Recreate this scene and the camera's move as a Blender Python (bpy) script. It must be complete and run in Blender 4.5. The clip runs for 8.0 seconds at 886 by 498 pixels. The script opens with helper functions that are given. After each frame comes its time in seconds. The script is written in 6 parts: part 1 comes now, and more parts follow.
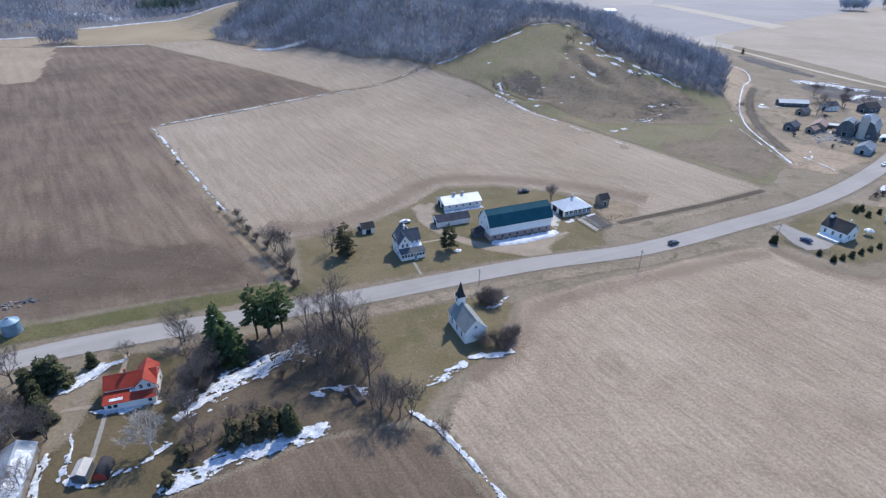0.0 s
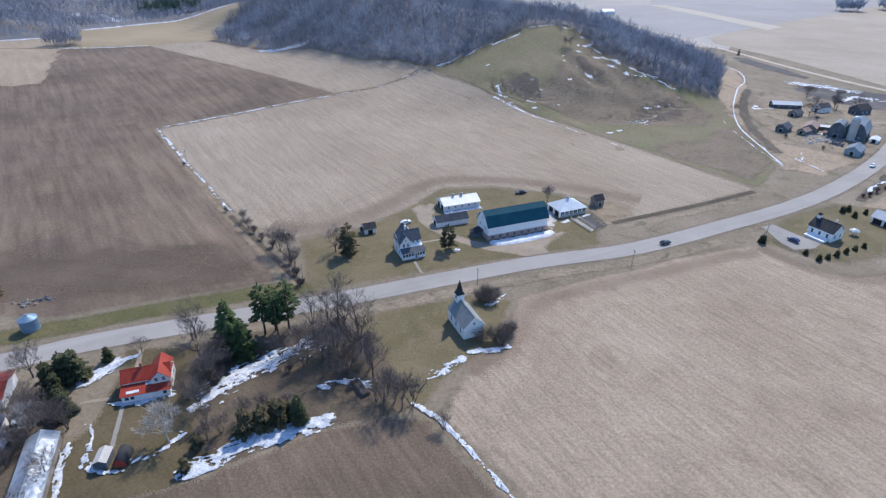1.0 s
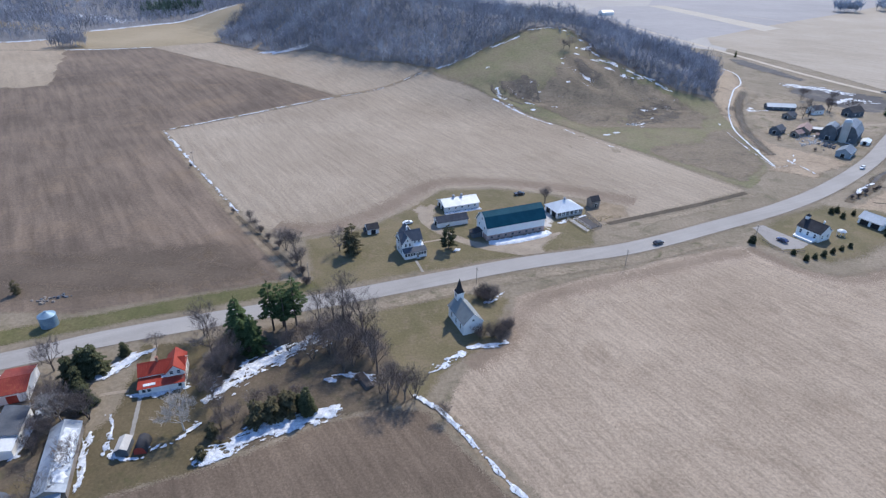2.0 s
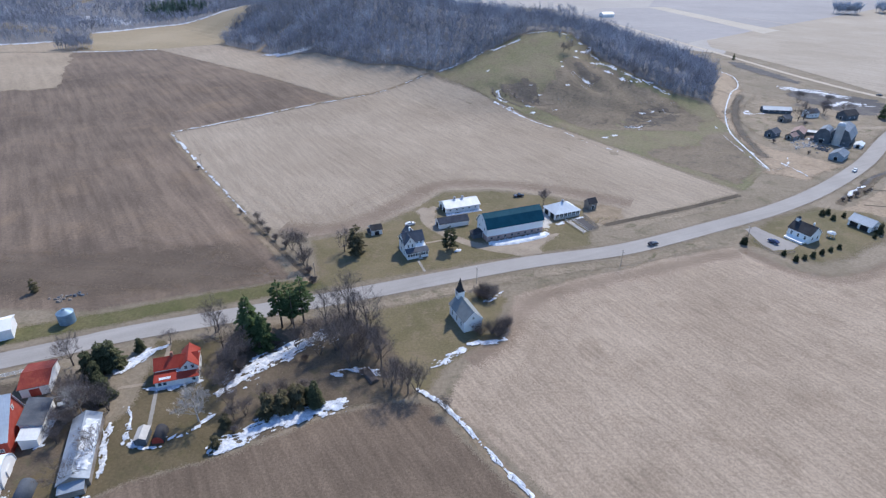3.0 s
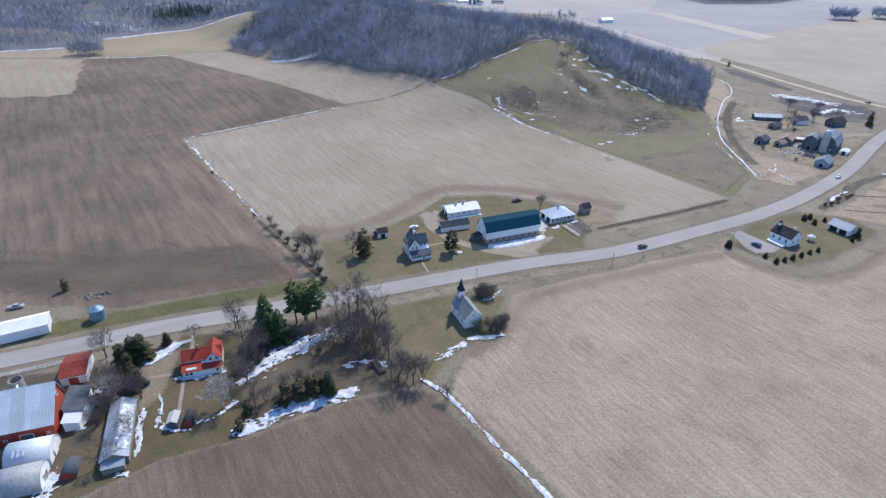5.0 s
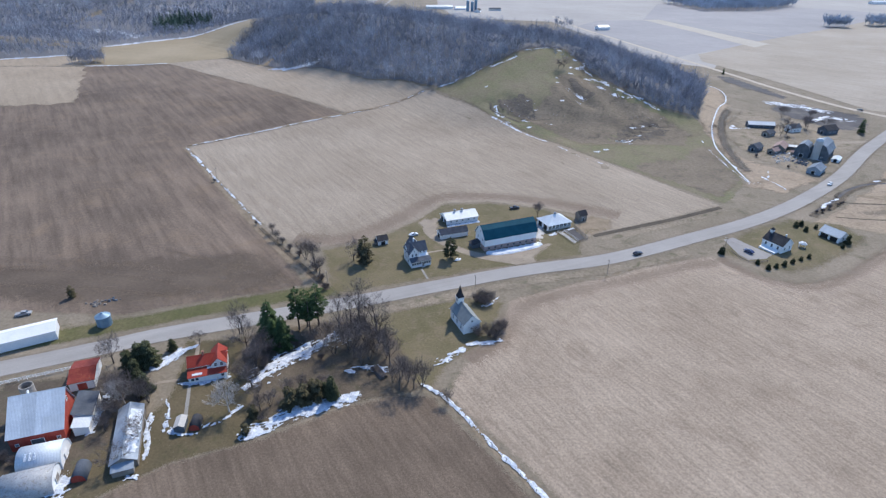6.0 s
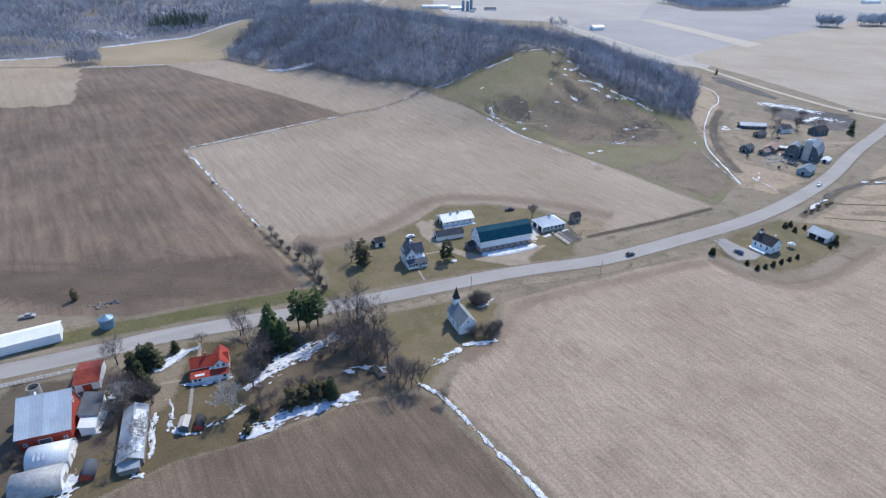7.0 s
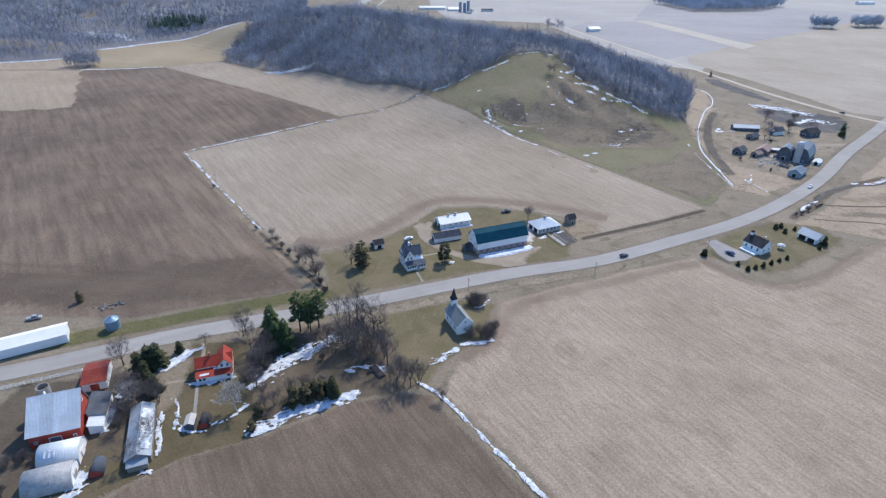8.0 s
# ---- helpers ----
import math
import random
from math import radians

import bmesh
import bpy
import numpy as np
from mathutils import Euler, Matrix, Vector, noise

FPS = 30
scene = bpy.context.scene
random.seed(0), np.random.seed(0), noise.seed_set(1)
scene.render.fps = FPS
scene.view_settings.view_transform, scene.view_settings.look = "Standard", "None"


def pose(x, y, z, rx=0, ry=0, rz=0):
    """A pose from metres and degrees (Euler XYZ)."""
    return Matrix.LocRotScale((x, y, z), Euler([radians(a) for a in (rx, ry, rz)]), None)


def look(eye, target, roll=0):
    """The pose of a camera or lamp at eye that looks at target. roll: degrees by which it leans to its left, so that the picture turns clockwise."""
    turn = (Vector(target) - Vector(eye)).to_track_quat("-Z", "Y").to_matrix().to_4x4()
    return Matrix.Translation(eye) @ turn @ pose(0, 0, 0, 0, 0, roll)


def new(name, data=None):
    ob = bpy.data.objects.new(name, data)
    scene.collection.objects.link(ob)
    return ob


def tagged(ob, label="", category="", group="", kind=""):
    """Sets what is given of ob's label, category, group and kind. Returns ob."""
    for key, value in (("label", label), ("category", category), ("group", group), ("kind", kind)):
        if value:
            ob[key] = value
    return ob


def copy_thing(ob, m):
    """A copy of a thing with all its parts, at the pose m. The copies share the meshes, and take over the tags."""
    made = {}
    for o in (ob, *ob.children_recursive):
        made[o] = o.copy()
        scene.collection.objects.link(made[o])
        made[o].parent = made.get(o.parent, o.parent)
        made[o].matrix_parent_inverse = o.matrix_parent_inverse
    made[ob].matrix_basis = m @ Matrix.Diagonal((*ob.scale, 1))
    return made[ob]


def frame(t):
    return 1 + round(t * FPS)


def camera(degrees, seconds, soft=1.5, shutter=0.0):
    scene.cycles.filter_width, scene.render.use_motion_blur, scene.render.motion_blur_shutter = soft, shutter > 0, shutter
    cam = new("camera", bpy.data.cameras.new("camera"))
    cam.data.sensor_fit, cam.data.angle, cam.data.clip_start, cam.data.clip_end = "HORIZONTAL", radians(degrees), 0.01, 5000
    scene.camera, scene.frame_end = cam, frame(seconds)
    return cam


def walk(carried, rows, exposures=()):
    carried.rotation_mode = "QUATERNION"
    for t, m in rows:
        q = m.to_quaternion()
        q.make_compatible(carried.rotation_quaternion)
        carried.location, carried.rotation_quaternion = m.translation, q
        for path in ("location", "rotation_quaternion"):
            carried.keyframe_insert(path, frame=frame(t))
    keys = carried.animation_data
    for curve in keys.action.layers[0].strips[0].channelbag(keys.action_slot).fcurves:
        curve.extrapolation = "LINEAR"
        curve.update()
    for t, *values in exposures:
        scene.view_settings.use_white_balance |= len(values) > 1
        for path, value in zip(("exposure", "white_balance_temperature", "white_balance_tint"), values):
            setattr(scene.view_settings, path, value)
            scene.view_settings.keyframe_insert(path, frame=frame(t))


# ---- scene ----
cam = camera(77.0, 8.0, soft=1.3)
PATH = [
    (0, (0.00, 0.00, 99.75), (-0.00, 175.69, 4.19), 0.42),
    (0.5, (-0.04, -3.20, 101.62), (0.05, 172.52, 6.11), 0.44),
    (1, (-0.13, -6.28, 103.56), (0.12, 169.19, 7.60), 0.44),
    (1.5, (-0.21, -9.61, 105.61), (0.07, 165.73, 9.40), 0.46),
    (3, (-0.38, -19.34, 111.46), (-0.61, 155.90, 15.07), 0.50),
    (3.5, (-0.46, -22.57, 113.58), (-0.87, 152.61, 17.09), 0.54),
    (4, (-0.58, -25.83, 115.52), (-1.19, 149.25, 18.86), 0.52),
    (4.5, (-0.75, -29.16, 117.64), (-1.48, 145.82, 20.79), 0.53),
    (4.7, (-0.75, -30.49, 118.11), (-1.47, 144.60, 21.46), 0.54),
    (5.8, (-1.09, -35.73, 121.64), (-1.45, 140.61, 27.28), 0.58),
    (6, (-1.28, -36.14, 122.20), (-1.25, 140.15, 27.76), 0.59),
    (6.5, (-1.26, -37.65, 123.99), (-0.57, 138.45, 29.19), 0.57),
    (7, (-1.40, -39.54, 125.73), (-0.00, 136.48, 30.79), 0.61),
    (7.5, (-1.50, -41.45, 127.24), (0.30, 134.57, 32.29), 0.61),
    (8, (-1.51, -43.80, 129.05), (0.76, 132.21, 34.09), 0.64),
]
walk(cam, [(t, look(eye, target, roll)) for t, eye, target, roll in PATH], [(0, 0.36, 6440, 10.3), (4.7, 0.36, 6440, 10.3), (5.8, 0.34, 6440, 8.5), (8, 0.34, 6440, 8.5)])
UP = Vector((0, 0, 1))

# ---- light ----
SUN_EL, SUN_AZ = 46.0, 24.0          # degrees; azimuth from +y towards +x
sun_dir = Vector((math.sin(radians(SUN_AZ)) * math.cos(radians(SUN_EL)), math.cos(radians(SUN_AZ)) * math.cos(radians(SUN_EL)), math.sin(radians(SUN_EL))))
sun = new("sun", bpy.data.lights.new("sun", "SUN"))
sun.data.energy, sun.data.angle, sun.data.color = 3.6, radians(0.6), (1.0, 0.925, 0.82)
sun.matrix_world = look(sun_dir * 300, (0, 0, 0))
world = bpy.data.worlds.new("sky")
scene.world = world
world.use_nodes = True
wn = world.node_tree.nodes
sky = wn.new("ShaderNodeTexSky")
sky.sky_type, sky.sun_disc, sky.sun_elevation, sky.sun_rotation = "NISHITA", False, radians(SUN_EL), radians(SUN_AZ)
sky.air_density, sky.dust_density, sky.ozone_density = 1.0, 0.6, 3.0
tint = wn.new("ShaderNodeMix")
tint.data_type, tint.blend_type = "RGBA", "MULTIPLY"
tint.inputs[0].default_value, tint.inputs[7].default_value = 1.0, (0.80, 0.97, 1.18, 1)
world.node_tree.links.new(sky.outputs[0], tint.inputs[6])
world.node_tree.links.new(tint.outputs[2], wn["Background"].inputs[0])
wn["Background"].inputs[1].default_value = 0.165
scene.view_settings.exposure = 0.0


# ---- materials ----
def surface(name, a, b, big=0.05, fine=1.5, rough=0.9, metal=0.0, bump=0.0, c=None, rows=None, amount=0.35, spots=0.0, ribs=None, vary=0.0, spec=0.2, soft=0.0, isle=0.0, tone=0.0):
    """Two-tone noise in the large, grain in the small, optional third tone, streaks along rows and ribs across a sheet."""
    m = bpy.data.materials.new(name)
    m.use_nodes = True
    n, l = m.node_tree.nodes, m.node_tree.links
    bsdf = n["Principled BSDF"]
    bsdf.inputs["Roughness"].default_value, bsdf.inputs["Metallic"].default_value = rough, metal
    bsdf.inputs["Specular IOR Level"].default_value = spec
    co = n.new("ShaderNodeTexCoord").outputs["Object"]

    def grain(scale, detail=6.0, roughness=0.6, source=co, distortion=0.0):
        t = n.new("ShaderNodeTexNoise")
        t.inputs["Scale"].default_value, t.inputs["Detail"].default_value = scale, detail
        t.inputs["Roughness"].default_value, t.inputs["Distortion"].default_value = roughness, distortion
        l.new(source, t.inputs["Vector"])
        return t.outputs["Fac"]

    def remap(fac, lo, hi, t0=0.0, t1=1.0):
        r = n.new("ShaderNodeMapRange")
        r.inputs[1].default_value, r.inputs[2].default_value, r.inputs[3].default_value, r.inputs[4].default_value = lo, hi, t0, t1
        l.new(fac, r.inputs[0])
        return r.outputs[0]

    def blend(fac, one, two, mode="MIX"):
        x = n.new("ShaderNodeMix")
        x.data_type, x.blend_type = "RGBA", mode
        for k, v in ((0, fac), (6, one), (7, two)):
            if isinstance(v, (int, float)):
                x.inputs[k].default_value = v
            elif isinstance(v, tuple):
                x.inputs[k].default_value = (*v, 1)
            else:
                l.new(v, x.inputs[k])
        return x.outputs[2]

    colour = blend(remap(grain(big), 0.35, 0.65), a, b)
    if c:
        colour = blend(remap(grain(big * 2.7, 8.0, 0.7, distortion=0.6), 0.52, 0.68), colour, c)
    fine_fac = grain(fine, 8.0, 0.75)
    if rows:
        angle, along, across, strength = rows
        mp = n.new("ShaderNodeMapping")
        mp.inputs["Rotation"].default_value = (0, 0, radians(-angle))
        l.new(co, mp.inputs["Vector"])
        st = n.new("ShaderNodeMapping")
        st.inputs["Scale"].default_value = (along, across, 0.0)
        l.new(mp.outputs[0], st.inputs["Vector"])
        streak = remap(grain(1.0, 5.0, 0.65, st.outputs[0]), 0.3, 0.7, 1 - strength, 1 + strength * 0.6)
        colour = blend(1.0, colour, streak, "MULTIPLY")
    colour = blend(1.0, colour, remap(fine_fac, 0.25, 0.75, 1 - amount, 1 + amount * 0.7), "MULTIPLY")
    if vary:
        info = n.new("ShaderNodeObjectInfo").outputs["Random"]
        colour = blend(1.0, colour, remap(info, 0, 1, 1 - vary, 1 + vary), "MULTIPLY")
    if isle:
        each = n.new("ShaderNodeNewGeometry").outputs["Random Per Island"]
        colour = blend(1.0, colour, remap(each, 0, 1, 1 - isle, 1 + isle), "MULTIPLY")
    if tone:
        kind = n.new("ShaderNodeAttribute")
        kind.attribute_name = "tone"
        colour = blend(1.0, colour, remap(kind.outputs["Fac"], 0, 1, 1 - tone, 1 + tone), "MULTIPLY")
    if spots:
        colour = blend(remap(grain(fine * 0.31, 3.0), 0.62, 0.66, 0.0, spots), colour, tuple(v * 0.45 for v in a))
    l.new(colour, bsdf.inputs["Base Color"])
    if soft:
        # thins out raggedly towards the edge of its patch
        edge = n.new("ShaderNodeAttribute")
        edge.attribute_name = "edge"
        # a stipple of whole grains, denser inwards
        stipple = n.new("ShaderNodeMath")
        stipple.operation = "GREATER_THAN"
        patchy = n.new("ShaderNodeMath")
        l.new(edge.outputs["Fac"], patchy.inputs[0])
        l.new(remap(grain(0.4, 4.0, 0.6), 0.3, 0.7, -0.22, 0.22), patchy.inputs[1])
        l.new(remap(patchy.outputs[0], 0.05, 0.95, 0.0, soft), stipple.inputs[0])
        l.new(remap(grain(2.6, 2.0, 0.5), 0.32, 0.68, 0.02, 0.98), stipple.inputs[1])
        l.new(stipple.outputs[0], bsdf.inputs["Alpha"])
    height = fine_fac
    if ribs:
        axis, spacing = ribs
        w = n.new("ShaderNodeTexWave")
        w.bands_direction = axis
        w.inputs["Scale"].default_value = 0.314 / spacing
        l.new(co, w.inputs["Vector"])
        height = w.outputs["Fac"]
    if bump:
        bp = n.new("ShaderNodeBump")
        bp.inputs["Strength"].default_value, bp.inputs["Distance"].default_value = 1.0, bump
        l.new(height, bp.inputs["Height"])
        l.new(bp.outputs[0], bsdf.inputs["Normal"])
    return m


ROW = -53.0
M = {
    "ground": surface("dry_grassland", (0.185, 0.153, 0.11), (0.25, 0.207, 0.156), 0.03, 0.8, bump=0.15, c=(0.14, 0.122, 0.08), amount=0.42),
    "lawn": surface("spring_lawn", (0.116, 0.102, 0.052), (0.17, 0.138, 0.081), 0.06, 1.2, bump=0.08, c=(0.178, 0.14, 0.093), amount=0.38, soft=1.0),
    "verge": surface("verge_grass", (0.092, 0.093, 0.037), (0.138, 0.12, 0.061), 0.09, 0.9, bump=0.08, amount=0.45, soft=1.0),
    "pasture": surface("hill_pasture", (0.15, 0.148, 0.078), (0.192, 0.162, 0.108), 0.028, 0.6, bump=0.3, c=(0.16, 0.128, 0.09), amount=0.42, soft=1.0),
    "stubble": surface("corn_stubble", (0.27, 0.219, 0.165), (0.345, 0.287, 0.222), 0.011, 0.9, bump=0.1, rows=(-57, 0.04, 0.42, 0.19), amount=0.42, soft=1.0),
    "stubble2": surface("near_stubble", (0.30, 0.237, 0.178), (0.37, 0.298, 0.228), 0.025, 1.3, bump=0.1, c=(0.275, 0.215, 0.16), rows=(-59, 0.10, 0.75, 0.25), amount=0.5, soft=1.0),
    "tilled": surface("tilled_soil", (0.122, 0.092, 0.07), (0.212, 0.16, 0.12), 0.012, 0.8, bump=0.12, c=(0.195, 0.142, 0.10), rows=(-54, 0.02, 0.22, 0.34), amount=0.42, soft=1.0),
    "tilled2": surface("brown_stubble", (0.124, 0.093, 0.068), (0.18, 0.136, 0.10), 0.03, 1.5, bump=0.1, c=(0.155, 0.117, 0.086), rows=(-57, 0.06, 0.6, 0.25), amount=0.5, soft=1.0),
    "headland": surface("headland_soil", (0.09, 0.068, 0.051), (0.134, 0.102, 0.076), 0.04, 1.0, bump=0.1, amount=0.45, soft=1.0),
    "pale": surface("pale_stubble", (0.295, 0.252, 0.20), (0.36, 0.312, 0.255), 0.01, 0.4, rows=(-50, 0.02, 0.2, 0.15), amount=0.2, soft=1.0),
    "tangrass": surface("tan_hayfield", (0.255, 0.205, 0.13), (0.315, 0.255, 0.17), 0.012, 0.3, amount=0.2, soft=1.0),
    "farfield": surface("far_field", (0.305, 0.285, 0.265), (0.36, 0.337, 0.312), 0.006, 0.1, amount=0.1, soft=1.0),
    "fargrey": surface("far_grey_field", (0.255, 0.245, 0.245), (0.31, 0.295, 0.292), 0.006, 0.1, amount=0.1, soft=1.0),
    "slope": surface("bare_slope", (0.162, 0.132, 0.096), (0.215, 0.174, 0.128), 0.035, 0.5, bump=0.35, c=(0.122, 0.102, 0.078), amount=0.45, soft=0.85),
    "track": surface("field_track", (0.19, 0.145, 0.11), (0.24, 0.19, 0.145), 0.05, 1.2, amount=0.45, soft=0.4),
    "bog": surface("dark_wet_soil", (0.068, 0.066, 0.07), (0.105, 0.098, 0.098), 0.03, 0.3, amount=0.3, c=(0.15, 0.135, 0.122), soft=1.0),
    "reeds": surface("dry_reeds", (0.285, 0.222, 0.158), (0.35, 0.277, 0.202), 0.03, 0.5, bump=0.3, c=(0.21, 0.163, 0.117), amount=0.4, soft=1.0),
    "litter": surface("leaf_litter", (0.155, 0.155, 0.165), (0.205, 0.202, 0.21), 0.03, 0.5, bump=0.2, amount=0.35, soft=1.0),
    "brush": surface("brushy_ground", (0.098, 0.077, 0.056), (0.138, 0.108, 0.077), 0.1, 1.2, bump=0.15, c=(0.086, 0.075, 0.046), amount=0.45, soft=1.0),
    "road": surface("weathered_asphalt", (0.285, 0.268, 0.25), (0.325, 0.307, 0.288), 0.05, 2.0, amount=0.14, rows=(25, 0.01, 0.5, 0.09)),
    "shoulder": surface("gravel_shoulder", (0.185, 0.152, 0.115), (0.25, 0.207, 0.16), 0.2, 2.0, amount=0.4, soft=1.0),
    "gravel": surface("gravel_drive", (0.25, 0.207, 0.158), (0.325, 0.272, 0.213), 0.12, 2.0, amount=0.3, c=(0.235, 0.195, 0.155), soft=1.0),
    "gravelroad": surface("pale_gravel_road", (0.40, 0.345, 0.28), (0.46, 0.40, 0.33), 0.12, 2.0, amount=0.25, soft=1.0),
    # the blue-grey tones of both snows paint bluish shade streaks into the white
    "snow": surface("old_snow", (0.50, 0.55, 0.62), (0.80, 0.82, 0.85), 0.7, 2.2, rough=0.6, bump=0.3, amount=0.25),
    "snowsoft": surface("melting_snow", (0.40, 0.46, 0.55), (0.78, 0.80, 0.83), 0.55, 1.6, rough=0.6, bump=0.3, amount=0.32, c=(0.30, 0.31, 0.34), soft=1.0),
    "worn": surface("worn_soil", (0.19, 0.143, 0.106), (0.24, 0.186, 0.142), 0.04, 1.0, bump=0.1, amount=0.45, soft=0.75),
    "ice": surface("creek_ice", (0.50, 0.55, 0.60), (0.66, 0.70, 0.73), 0.2, 1.5, rough=0.4, amount=0.2),
    "white": surface("white_paint", (0.74, 0.74, 0.73), (0.80, 0.80, 0.79), 0.3, 2.5, rough=0.6, amount=0.08, ribs=("Z", 0.18), bump=0.01),
    "whitemetal": surface("white_sheet_metal", (0.70, 0.71, 0.72), (0.78, 0.78, 0.78), 0.25, 2.0, rough=0.45, amount=0.1, ribs=("X", 0.3), bump=0.015),
    "trim": surface("white_trim", (0.78, 0.78, 0.77), (0.82, 0.82, 0.80), 1.0, 5.0, rough=0.5, amount=0.05),
    "blueboard": surface("blue_grey_board", (0.24, 0.29, 0.34), (0.31, 0.36, 0.41), 0.4, 3.0, amount=0.25, ribs=("X", 0.25), bump=0.02),
    "rough": surface("rough_farm_grass", (0.198, 0.163, 0.12), (0.285, 0.233, 0.172), 0.05, 0.8, bump=0.15, c=(0.105, 0.098, 0.055), amount=0.45, soft=1.0),
    "stone": surface("field_stone", (0.36, 0.25, 0.22), (0.46, 0.345, 0.31), 0.8, 3.0, bump=0.05, amount=0.4),
    "green": surface("green_steel_roof", (0.007, 0.062, 0.092), (0.012, 0.08, 0.112), 0.3, 1.5, rough=0.7, amount=0.15, ribs=("X", 0.45), bump=0.02, spec=0.1),
    "greyroof": surface("grey_shingles", (0.06, 0.072, 0.092), (0.095, 0.108, 0.13), 0.35, 4.0, rough=0.85, amount=0.25, bump=0.02),
    "churchroof": surface("weathered_shingles", (0.19, 0.205, 0.205), (0.24, 0.255, 0.25), 0.35, 4.0, rough=0.85, amount=0.2, bump=0.02),
    "darkroof": surface("dark_shingles", (0.028, 0.029, 0.034), (0.05, 0.05, 0.056), 0.4, 4.0, rough=0.8, amount=0.25, bump=0.02),
    "brownroof": surface("brown_shingles", (0.27, 0.19, 0.17), (0.34, 0.25, 0.225), 0.4, 4.0, rough=0.85, amount=0.25),
    "metal": surface("galvanised_roof", (0.48, 0.52, 0.56), (0.58, 0.62, 0.65), 0.2, 1.5, rough=0.5, metal=0.1, amount=0.18, ribs=("X", 0.35), bump=0.02, vary=0.14),
    "metalpale": surface("pale_steel_roof", (0.47, 0.505, 0.53), (0.57, 0.60, 0.615), 0.2, 1.5, rough=0.45, metal=0.1, amount=0.1, ribs=("X", 0.35), bump=0.02),
    "rustmetal": surface("weathered_tin", (0.30, 0.31, 0.325), (0.41, 0.415, 0.42), 0.4, 2.5, rough=0.6, metal=0.1, amount=0.3, c=(0.24, 0.21, 0.19)),
    "bin": surface("blue_grey_steel", (0.16, 0.25, 0.33), (0.22, 0.31, 0.39), 0.5, 2.0, rough=0.45, metal=0.3, amount=0.15, ribs=("Z", 0.25), bump=0.03),
    "redold": surface("rusty_red_roof", (0.17, 0.028, 0.02), (0.235, 0.045, 0.03), 0.35, 2.0, rough=0.6, amount=0.25, c=(0.26, 0.07, 0.035), ribs=("X", 0.4), bump=0.015),
    "tinroof": surface("grey_blue_tin_roof", (0.25, 0.285, 0.33), (0.33, 0.37, 0.415), 0.3, 1.5, rough=0.55, amount=0.2, ribs=("X", 0.35), bump=0.02, vary=0.1),
    "red": surface("red_steel_roof", (0.27, 0.036, 0.022), (0.34, 0.055, 0.034), 0.4, 2.0, rough=0.5, amount=0.15, ribs=("X", 0.4), bump=0.015),
    "redwood": surface("red_barn_board", (0.33, 0.05, 0.035), (0.40, 0.085, 0.06), 0.5, 3.0, rough=0.8, amount=0.25, ribs=("X", 0.25), bump=0.02),
    "board": surface("weathered_board", (0.20, 0.17, 0.145), (0.28, 0.25, 0.22), 0.5, 3.0, amount=0.3, ribs=("X", 0.25), bump=0.02),
    "darkboard": surface("dark_barn_board", (0.085, 0.098, 0.118), (0.13, 0.145, 0.165), 0.4, 3.0, amount=0.3, ribs=("X", 0.25), bump=0.02),
    "yard": surface("yard_concrete", (0.42, 0.40, 0.375), (0.50, 0.48, 0.455), 0.3, 2.0, amount=0.25, soft=1.0),
    "path": surface("walk_concrete", (0.24, 0.225, 0.20), (0.30, 0.285, 0.26), 0.3, 2.0, amount=0.25, soft=1.0),
    "concrete": surface("old_concrete", (0.42, 0.40, 0.375), (0.50, 0.48, 0.455), 0.3, 2.0, amount=0.2),
    # near-black colour for panels that paint the shade inside openings
    "dark": surface("opening_shade", (0.02, 0.02, 0.022), (0.03, 0.03, 0.032), 1.0, 5.0, rough=0.8),
    "brick": surface("chimney_brick", (0.30, 0.14, 0.10), (0.38, 0.19, 0.14), 3.0, 12.0, amount=0.3),
    "bark": surface("grey_bark", (0.088, 0.074, 0.068), (0.145, 0.123, 0.113), 0.5, 3.0, amount=0.3, vary=0.2),
    "palebark": surface("pale_bark", (0.40, 0.37, 0.34), (0.50, 0.465, 0.43), 0.5, 3.0, amount=0.2),
    "twig": surface("bare_twigs", (0.135, 0.113, 0.106), (0.195, 0.165, 0.155), 0.5, 1.0, amount=0.3, vary=0.25),
    # the bluish cast is distance haze put into the bark colour
    "wood": surface("far_wood_haze_tint", (0.272, 0.282, 0.325), (0.36, 0.368, 0.408), 0.02, 0.2, amount=0.2, isle=0.1, tone=0.36, spec=0.05),
    # paler and bluer copy of the bare wood: far haze painted as colour
    "distantwood": surface("distant_wood_haze_tint", (0.36, 0.40, 0.47), (0.44, 0.48, 0.55), 0.02, 0.2, amount=0.2, isle=0.12, tone=0.25, spec=0.05),
    "needle": surface("pine_needles", (0.046, 0.072, 0.032), (0.092, 0.122, 0.052), 0.25, 1.2, rough=0.9, amount=0.35, vary=0.15, isle=0.25, spec=0.03),
    "cedar": surface("cedar_needles", (0.048, 0.055, 0.031), (0.085, 0.086, 0.046), 0.3, 1.5, rough=0.9, amount=0.4, vary=0.25, isle=0.25, spec=0.03),
    "rustneedle": surface("winter_burnt_cedar", (0.075, 0.069, 0.041), (0.115, 0.097, 0.056), 0.3, 1.5, rough=0.9, amount=0.4, isle=0.25, spec=0.03),
    "weed": surface("dead_weeds", (0.20, 0.155, 0.105), (0.28, 0.22, 0.155), 0.2, 1.5, amount=0.4, soft=1.0),
    "pole": surface("utility_pole_wood", (0.24, 0.205, 0.175), (0.30, 0.26, 0.23), 0.5, 3.0, amount=0.25),
